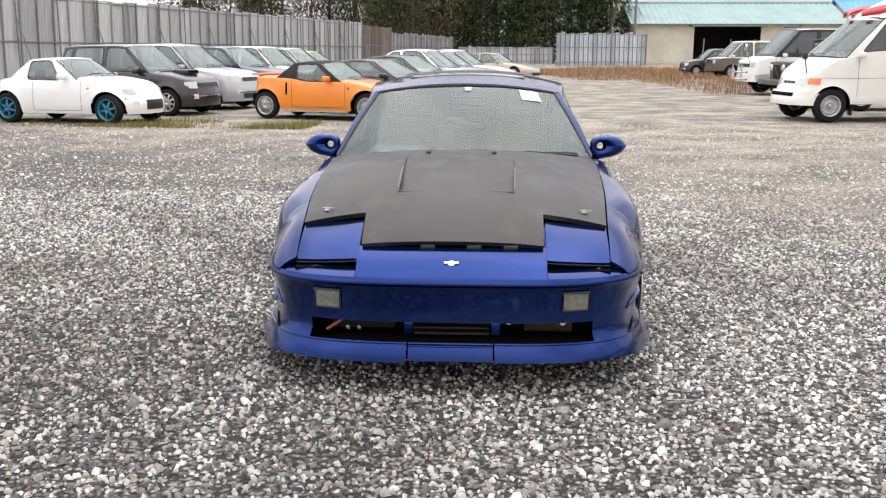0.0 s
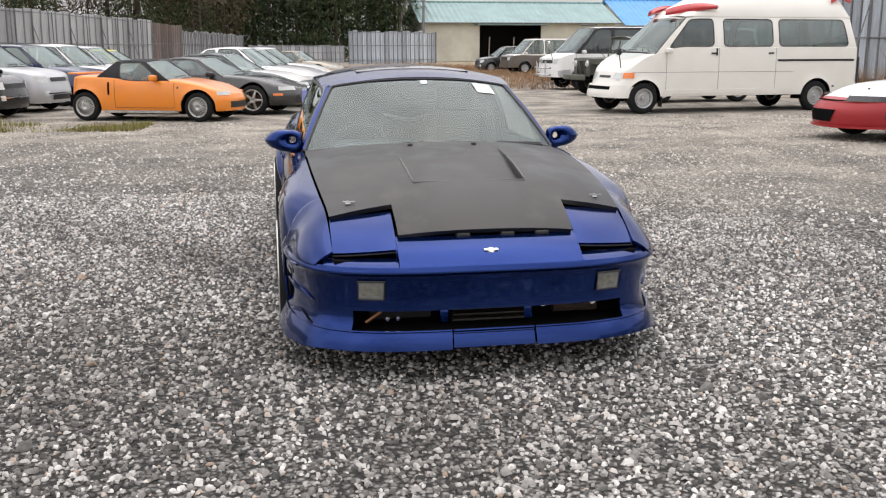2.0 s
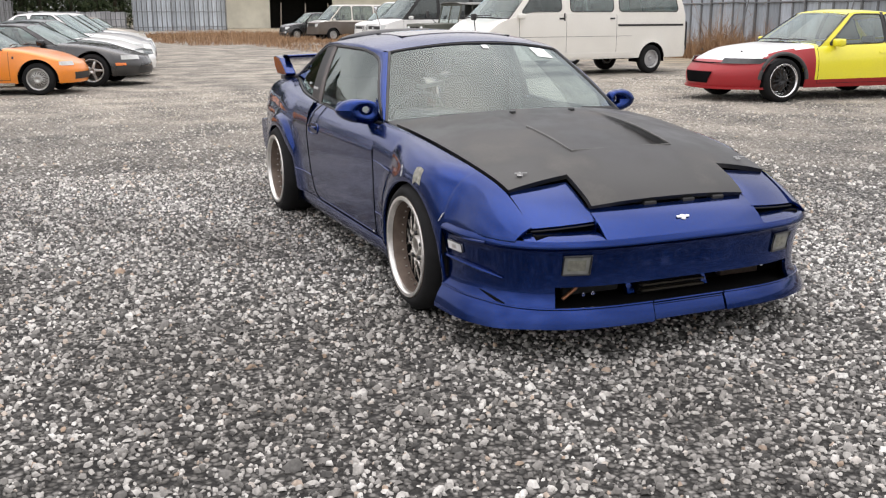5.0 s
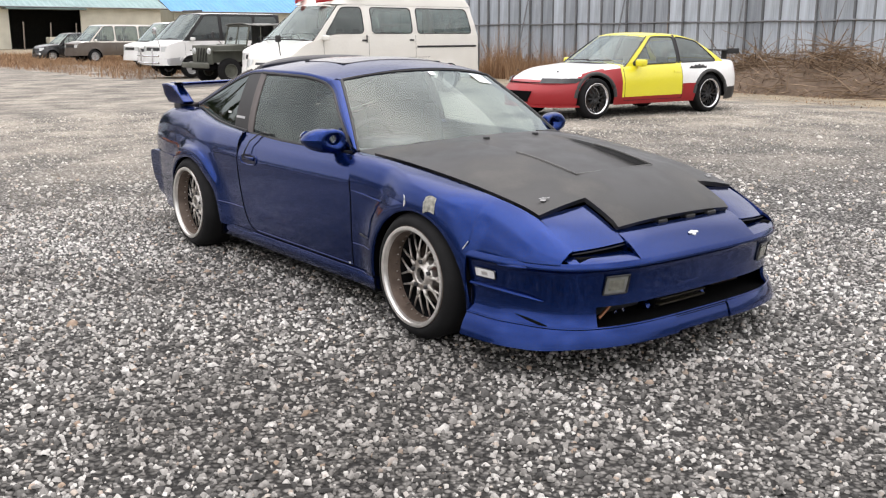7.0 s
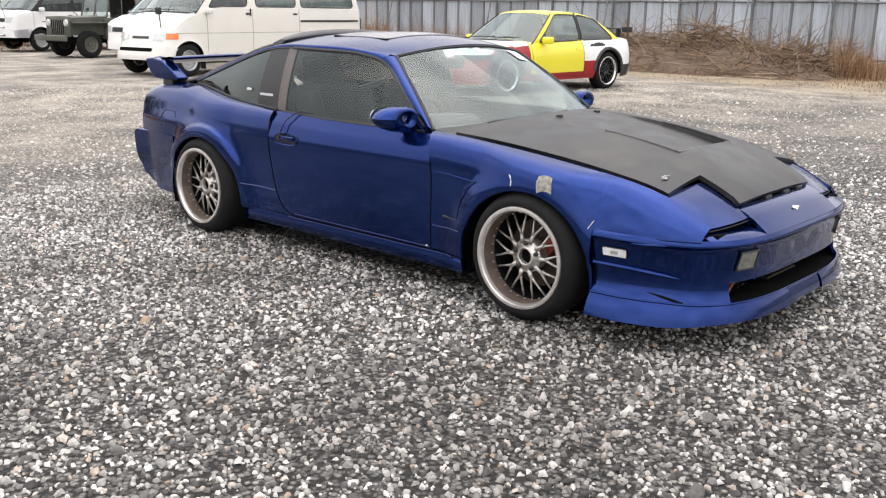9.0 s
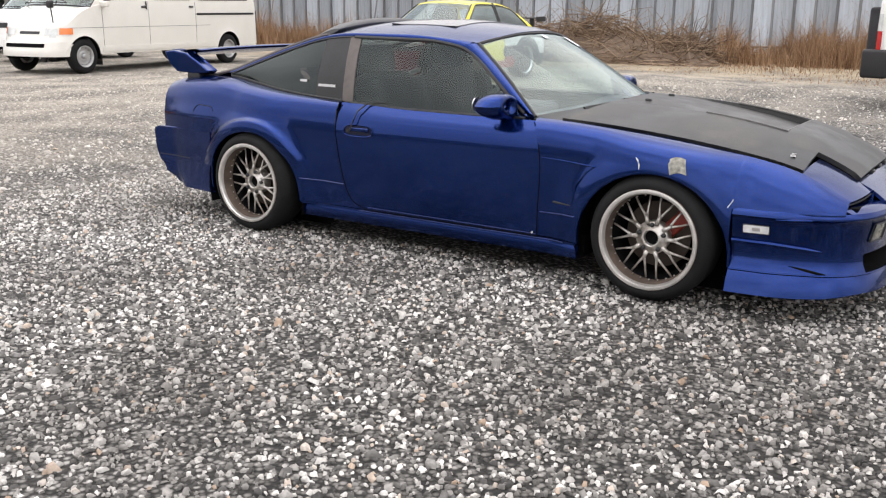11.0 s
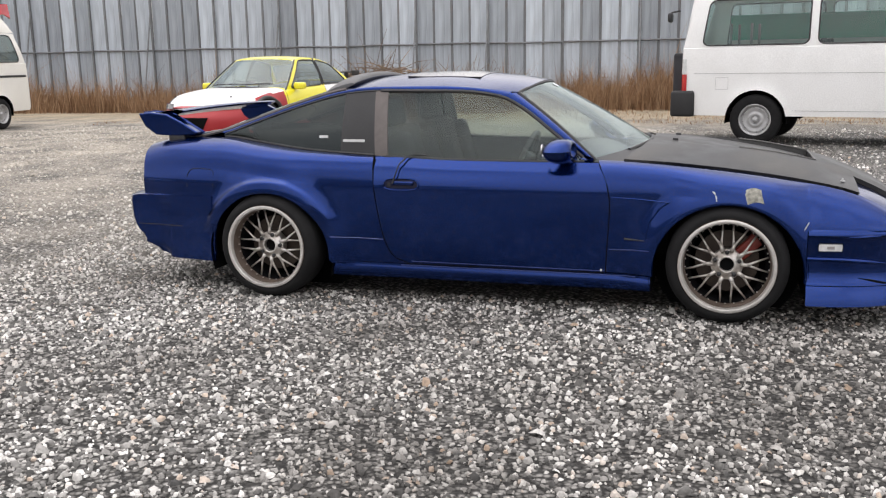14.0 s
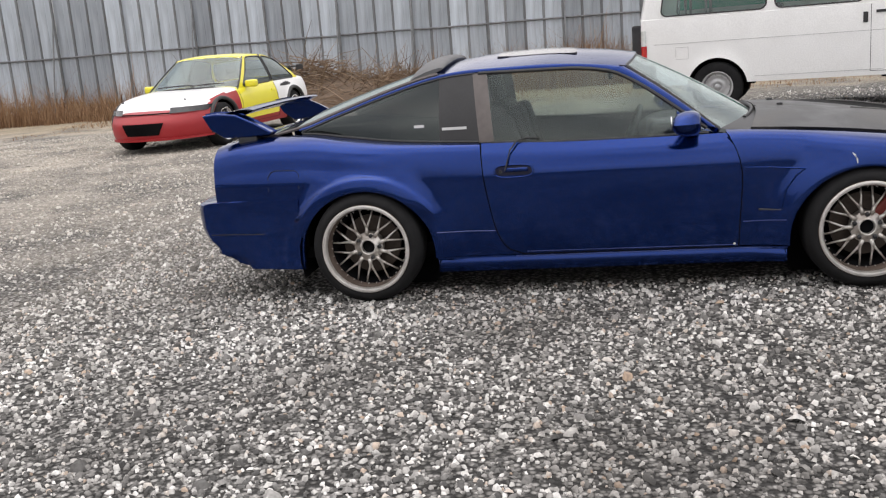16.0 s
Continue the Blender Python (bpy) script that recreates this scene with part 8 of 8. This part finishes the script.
def strip(rng, a, b, depth, count, clump=0.6, seed_h=1.0):
    """Places along a line, gathered in clumps of uneven height."""
    out = []
    ax, ay = a
    bx, by = b
    L = math.hypot(bx - ax, by - ay)
    nx, ny = -(by - ay) / L, (bx - ax) / L
    for _ in range(count):
        t, s_ = rng.random(), rng.random() ** 1.5 * depth
        f = noise.noise(Vector((t * L * clump, s_ * 0.8, seed_h * 7.3)))
        if f < -0.25 and rng.random() < 0.8:
            continue
        tall = 0.35 + 1.05 * max(0, f + 0.25) + 0.30 * noise.noise(Vector((t * L * 2.3, s_ * 2.0, seed_h * 3.1)))
        out.append((ax + (bx - ax) * t + nx * s_, ay + (by - ay) * t + ny * s_, max(0.12, tall)))
    return out


rw = random.Random(4)
blades("dry_weeds", "tall dry brown weeds along the steel fence", strip(rw, (19.9, 5.5), (18.6, 30), 2.4, 14000, 0.5, 1.0), 0.62, 0.013, STRAW, 21, 0.65)
blades("dry_weeds", "tall dry brown weeds at the foot of the fence", strip(rw, (20.7, -10), (19.95, 3.4), 2.0, 9000, 0.5, 2.0), 0.70, 0.013, STRAW, 22, 0.65)
blades("dry_weeds", "dry reddish weeds round the far barn and fences", strip(rw, (34, 66), (2, 62), 22, 40000, 0.14, 3.0), 0.30, 0.024, STRAW, 23, 0.9)
blades("dry_weeds", "dry weeds between the parked vans", strip(rw, (12.5, 26), (12, 52), 5.0, 9000, 0.3, 4.0), 0.26, 0.014, STRAW, 24, 0.9)
blades("grass", "thin yellow-green grass along the row of cars", strip(rw, (-3.0, 11.9), (-14, 13.0), -1.7, 14000, 0.7, 5.0), 0.09, 0.012, GRASS, 25, category="grass")
blades("grass", "sparse dry grass before the steel fence", strip(rw, (18.4, -9), (17.4, 14), 5.0, 9000, 0.35, 6.0), 0.07, 0.012, STRAW, 26, 0.9, category="grass")
blades("dry_weeds", "dense golden-brown dry weeds in a clump against the fence", strip(rw, (20.2, -3.0), (19.9, 5.4), 2.4, 13000, 0.7, 8.0), 0.80, 0.012, STRAW, 27, 0.6)
blades("dry_weeds", "dense dry brown weeds beside the ambulance", strip(rw, (19.3, 12.2), (18.8, 21), 2.4, 9000, 0.7, 9.0), 0.85, 0.012, STRAW, 28, 0.6)


stain = sheet(lambda t, a: (2.53 + (0.20 + 0.07 * noise.noise(Vector((math.cos(a) * 1.5, math.sin(a) * 1.5, 3)))) * t * math.cos(a), 3.09 + (0.10 + 0.05 * noise.noise(Vector((math.cos(a) * 1.8, math.sin(a) * 1.8, 7)))) * t * math.sin(a), 0.012 - 0.008 * t), span(0, 1, 4), span(0, 2 * math.pi, 28))
tagged(part("mud_patch", stain, plain("dark_mud", (0.075, 0.068, 0.058), 0.9, vary=0.5, scale=18, bumps=0.8, bscale=60)), "small dark muddy patch in the grey gravel", "mud", kind="stuff")
tuft = [(7.9 + rw.gauss(0, 0.55), 4.05 + rw.gauss(0, 0.12) + 0.1 * rw.random(), rw.uniform(0.4, 1.0)) for _ in range(900)] + [(5.2 + rw.gauss(0, 0.4), 5.9 + rw.gauss(0, 0.10), rw.uniform(0.3, 0.8)) for _ in range(400)]
blades("grass", "thin trampled grass patches in the gravel", tuft, 0.035, 0.007, GRASS, 29, 1.2, category="grass")


def brush_pile():
    """A long heap of cut dead branches before the fence."""
    rng = np.random.default_rng(31)
    V, F = [], []
    for i in range(4200):
        t = rng.random()
        y = 5.3 + 6.6 * t
        hmax = 1.15 * math.sin(math.pi * min(1, max(0, t))) ** 0.5 * (0.75 + 0.25 * math.sin(t * 17))
        cx = 18.1 - 0.04 * y + rng.normal(0, 0.6)
        z = abs(rng.random()) * hmax * math.exp(-((cx - 17.75) / 1.0) ** 2)
        L = rng.uniform(0.35, 1.3)
        d = Vector((rng.normal(0, 0.6), rng.normal(0, 0.8), rng.normal(0, 0.28))).normalized()
        p = Vector((cx, y, z + 0.03))
        q = p + d * L
        q.z = max(0.01, q.z)
        m_ = (p + q) / 2 + Vector((0, 0, rng.normal(0.04, 0.05)))
        g = tube([p, m_, q], [0.012, 0.009, 0.004], 3)
        o = len(V)
        V.extend(g[0])
        F.extend([tuple(k + o for k in f) for f in g[1]])
    return tagged(part("brush_pile", (V, F), TWIGS), "long heap of cut dead branches and stalks", "brush pile", kind="stuff")


brush_pile()
mound = sheet(lambda t, s_: (18.1 - 0.04 * (5.3 + 6.6 * t) + 1.5 * s_, 5.0 + 7.2 * t, max(0.0, 0.72 * math.sin(math.pi * t) ** 0.6 * (1 - s_ * s_)) + 0.05 * noise.noise(Vector((t * 12, s_ * 4, 1))) - 0.03), span(0, 1, 40), span(-1, 1, 14))
tagged(part("earth_mound", mound, plain("brown_litter", (0.14, 0.10, 0.07), 0.95, vary=0.4, scale=9, bumps=0.8, bscale=30)), "low mound of brown leaf litter under dead branches", "mound", kind="structure")


# ---- buildings ----
WALL_CREAM = plain("cream_sheet_wall", (0.55, 0.53, 0.44), 0.7, vary=0.14, scale=0.8, bumps=0.1)
ROOF_GREEN = plain("pale_green_roof", (0.22, 0.33, 0.33), 0.5, 0.2, vary=0.15, scale=0.6)
ROOF_BLUE = plain("blue_sheet_roof", (0.09, 0.30, 0.60), 0.5, 0.1, vary=0.12, scale=0.6)
BARN_DARK = plain("barn_inside", (0.03, 0.028, 0.025), 0.9, vary=0.3)
TIMBER = plain("grey_timber", (0.19, 0.165, 0.14), 0.85, vary=0.25, scale=5)


def barn(name, label, x0, x1, y, depth, eave, ridge, roof_mat, opening, kind="building", windows=()):
    """A long shed with ribbed sheet roof; opening: (from, to, height) in its front wall."""
    b = thing(name, label, kind)
    o0, o1, oh = opening if opening else (0, 0, 0)
    pieces = []
    if opening:
        pieces = [box(x0, o0, y, y + 0.2, 0, eave), box(o1, x1, y, y + 0.2, 0, eave), box(o0, o1, y, y + 0.2, oh, eave)]
    else:
        pieces = [box(x0, x1, y, y + 0.2, 0, eave)]
    for k_, g_ in enumerate(pieces):
        part("wall", g_, WALL_CREAM, b, smooth=False)
    part("wall", box(x0, x1, y + depth - 0.2, y + depth, 0, eave), WALL_CREAM, b, smooth=False)
    mid = y + depth / 2
    for x in (x0, x1 - 0.2):
        part("gable", ([(x, y + 0.2, 0), (x, y + depth - 0.2, 0), (x, y + depth - 0.2, eave), (x, mid, ridge - 0.1), (x, y + 0.2, eave), (x + 0.2, y + 0.2, 0), (x + 0.2, y + depth - 0.2, 0), (x + 0.2, y + depth - 0.2, eave), (x + 0.2, mid, ridge - 0.1), (x + 0.2, y + 0.2, eave)],
                       [(0, 1, 2, 3, 4), (9, 8, 7, 6, 5), (0, 5, 6, 1), (1, 6, 7, 2), (2, 7, 8, 3), (3, 8, 9, 4), (4, 9, 5, 0)]), WALL_CREAM, b, smooth=False)
    n_ = int((x1 - x0 + 1.2) / 0.3)
    for sgn in (0, 1):
        ye, yr = (y - 0.6, mid) if sgn == 0 else (y + depth + 0.6, mid)
        part("roof", sheet(lambda u, v: (u, ye + (yr - ye) * v, eave - 0.12 + (ridge - eave + 0.12) * v + 0.035 * math.sin(u / 0.3 * math.pi)), span(x0 - 0.6, x1 + 0.6, n_ * 2), span(0, 1, 2), flip=bool(sgn)), roof_mat, b, smooth=False, thick=0.05)
    part("ridge_cap", tube([(x0 - 0.6, mid, ridge + 0.03), (x1 + 0.6, mid, ridge + 0.03)], 0.14, 8), roof_mat, b)
    part("gutter", tube([(x0 - 0.6, y - 0.66, eave - 0.16), (x1 + 0.6, y - 0.66, eave - 0.16)], 0.07, 8), PIPE, b)
    part("floor_slab", box(x0, x1, y, y + depth, -0.05, 0.02), BARN_DARK, b, smooth=False)
    if opening:
        part("canopy", join(box(o0 - 0.4, o1 + 0.4, y - 0.9, y, oh + 0.05, oh + 0.13)), roof_mat, b, smooth=False)
        part("door_track", box(o0 - 0.6, o1 + 0.6, y - 0.12, y - 0.02, oh - 0.02, oh + 0.12), PIPE, b, smooth=False)
        part("inner_wall", box(x0 + 0.3, x1 - 0.3, y + depth * 0.7, y + depth * 0.7 + 0.1, 0, eave), BARN_DARK, b, smooth=False)
    for wx0, wx1, wz0, wz1 in windows:
        wd = part("window", box(wx0, wx1, y - 0.03, y + 0.0, wz0, wz1), BARN_DARK, b, smooth=False)
        part("frame", join(box(wx0 - 0.05, wx1 + 0.05, y - 0.05, y - 0.031, wz1, wz1 + 0.06), box(wx0 - 0.05, wx1 + 0.05, y - 0.05, y - 0.031, wz0 - 0.06, wz0)), PIPE, b, smooth=False).parent = wd
    return b


barn("barn", "long cream sheet-metal barn with pale green roof and dark open bay", 16.4, 38.2, 98, 12, 4.3, 6.6, ROOF_GREEN, (22.6, 29.6, 3.9))
barn("warehouse", "pale warehouse with a bright blue sheet roof behind the barn", 41, 82, 101, 14, 4.1, 7.2, ROOF_BLUE, None, windows=((50, 52.5, 2.2, 3.2), (57, 59.5, 2.2, 3.2), (64, 66.5, 2.2, 3.2)))
for x, y in ((26.0, 96.5), (28.6, 96.8), (22.2, 92.0)):
    tagged(part("timber_post", tube([(x, y, 0), (x + 0.1, y, 2.6)], 0.07, 8), TIMBER), "weathered timber post before the barn", "post")
tagged(part("stacked_crate", rounded_box(25.6, 27.8, 95.4, 96.8, 0, 1.2, 0.03), WALL_CREAM), "pale box stacked before the open barn", "crate")
pole = thing("utility_pole", "tall grey concrete utility pole beside the barn", "utility pole")
part("pole", tube([(16.0, 96, 0), (16.1, 96, 11)], [0.17, 0.11], 12), PIPE, pole)
part("crossarm", box(15.2, 17.0, 95.9, 96.05, 10.2, 10.35), TIMBER, pole)
pole2 = thing("utility_pole", "leaning wooden utility pole at the wood's edge", "utility pole")
part("pole", tube([(13.4, 100, 0), (15.4, 100, 10.5)], [0.16, 0.10], 12), TIMBER, pole2)

# ---- the wood ----
LEAF_DARK = blade_material("cedar_foliage", [(0.0, (0.022, 0.034, 0.015)), (0.6, (0.048, 0.066, 0.030)), (1.0, (0.095, 0.112, 0.052))])
LEAF_BROWN = blade_material("autumn_foliage", [(0.0, (0.05, 0.04, 0.025)), (0.6, (0.10, 0.085, 0.05)), (1.0, (0.17, 0.13, 0.08))])
BARK = plain("bark", (0.07, 0.05, 0.038), 0.9, vary=0.3, scale=6, bumps=0.6, bscale=40)


def crown_mesh(name, seed, h, r, base, mat, count, droop=0.35, pointed=True):
    """Many small leaf sprays on a tapering crown with gaps."""
    rng = np.random.default_rng(seed)
    V, F = [], []
    whorls = [(rng.uniform(0, 2 * np.pi), rng.uniform(0.7, 1.2)) for _ in range(60)]
    for i in range(count):
        t = rng.random() ** 0.8
        z = base + (h - base) * t
        env = (r * (1 - t) ** 0.8 + 0.15) if pointed else r * math.sqrt(max(0.05, 1 - (2 * t - 0.9) ** 2))
        a, k = whorls[int(t * 59)]
        ang = a + rng.normal(0, 1.1) + (math.pi * 2 / 3) * rng.integers(0, 3)
        rad = env * k * rng.uniform(0.25, 1.0) ** 0.6
        c = Vector((rad * math.cos(ang), rad * math.sin(ang), z - droop * rad))
        s_ = rng.uniform(0.13, 0.34)
        u = Vector((math.cos(ang), math.sin(ang), -0.75 + rng.normal(0, 0.4))).normalized() * s_ * 1.25
        w = Vector((-math.sin(ang), math.cos(ang), rng.normal(0, 0.5))).normalized() * s_ * 0.24
        o = len(V)
        V += [c - u * 0.4, c + w, c + u, c - w]
        F += [(o, o + 1, o + 2), (o, o + 2, o + 3)]
    me = bpy.data.meshes.new(name)
    me.from_pydata([tuple(v) for v in V], [], F)
    me.materials.append(mat)
    me.update()
    return me


def limb_mesh(seed, h, r0, spread, count):
    rng = np.random.default_rng(seed)
    gs = [tube([(0, 0, 0), (0.05, 0.02, h * 0.5), (0.0, 0.05, h * 0.97)], [r0, r0 * 0.65, 0.03], 8)]
    for i in range(count):
        z = h * (0.25 + 0.7 * i / count)
        a = rng.uniform(0, 2 * np.pi)
        L = spread * (1 - (z / h) * 0.75) * rng.uniform(0.6, 1.1)
        gs.append(tube([(0, 0, z), (L * 0.5 * math.cos(a), L * 0.5 * math.sin(a), z + L * 0.12), (L * math.cos(a), L * math.sin(a), z + L * rng.uniform(-0.1, 0.5))], [r0 * 0.3, r0 * 0.18, 0.012], 5))
    g = join(*gs)
    me = bpy.data.meshes.new("trunk")
    me.from_pydata([tuple(v) for v in g[0]], [], g[1])
    me.materials.append(BARK)
    me.shade_smooth()
    me.update()
    return me


cedar = [(limb_mesh(40 + i, 17 + i, 0.24, 2.6, 18), crown_mesh("crown", 50 + i, 18 + i, 2.7 + 0.2 * i, 1.2, LEAF_DARK, 9000)) for i in range(4)]
broad = [(limb_mesh(60 + i, 9 + i, 0.2, 3.4, 16), crown_mesh("crown", 70 + i, 10 + i, 3.2, 2.2, LEAF_BROWN, 3500, 0.0, False)) for i in range(2)]
bare = [limb_mesh(80 + i, 10 + i, 0.17, 3.2, 44) for i in range(2)]
rt = random.Random(9)
places = []
for row, (yy, gap) in enumerate(((104, 2.3), (109, 2.6), (116, 3.0))):
    x = -11.0 - row
    while x < 15.5:
        places.append((x + rt.uniform(-0.5, 0.5), yy + rt.uniform(-1.5, 1.5) - 0.25 * x))
        x += gap
for x, y in places:
    tr, cr = cedar[rt.randrange(4)]
    t = new("tree")
    tagged(t, "tall dark green cedar in a dense wood", "tree", "cedars of the wood")
    k = rt.uniform(0.85, 1.2)
    t.matrix_world = Matrix.Translation((x, y, 0)) @ Matrix.Rotation(rt.uniform(0, 6.28), 4, "Z") @ Matrix.Diagonal((k, k, k, 1))
    for nm, me in (("trunk", tr), ("crown", cr)):
        new(nm, me).parent = t
for i in range(20):
    x = -30 + i * 1.35 + rt.uniform(-0.6, 0.6)
    y = 84 + rt.uniform(-6, 12) + (4 if x > -12 else 0)
    t = new("tree")
    k = rt.uniform(0.8, 1.15)
    t.matrix_world = Matrix.Translation((x, y, 0)) @ Matrix.Rotation(rt.uniform(0, 6.28), 4, "Z") @ Matrix.Diagonal((k, k, k, 1))
    if i % 3 == 0:
        tagged(t, "bare leafless tree behind the steel fence", "tree", "trees behind the fence")
        new("trunk", bare[i % 2]).parent = t
    elif i % 3 == 1:
        tagged(t, "brown-leaved tree behind the steel fence", "tree", "trees behind the fence")
        for nm, me in (("trunk", broad[i % 2][0]), ("crown", broad[i % 2][1])):
            new(nm, me).parent = t
    else:
        tagged(t, "dark green cedar behind the steel fence", "tree", "trees behind the fence")
        for nm, me in (("trunk", cedar[i % 4][0]), ("crown", cedar[i % 4][1])):
            new(nm, me).parent = t
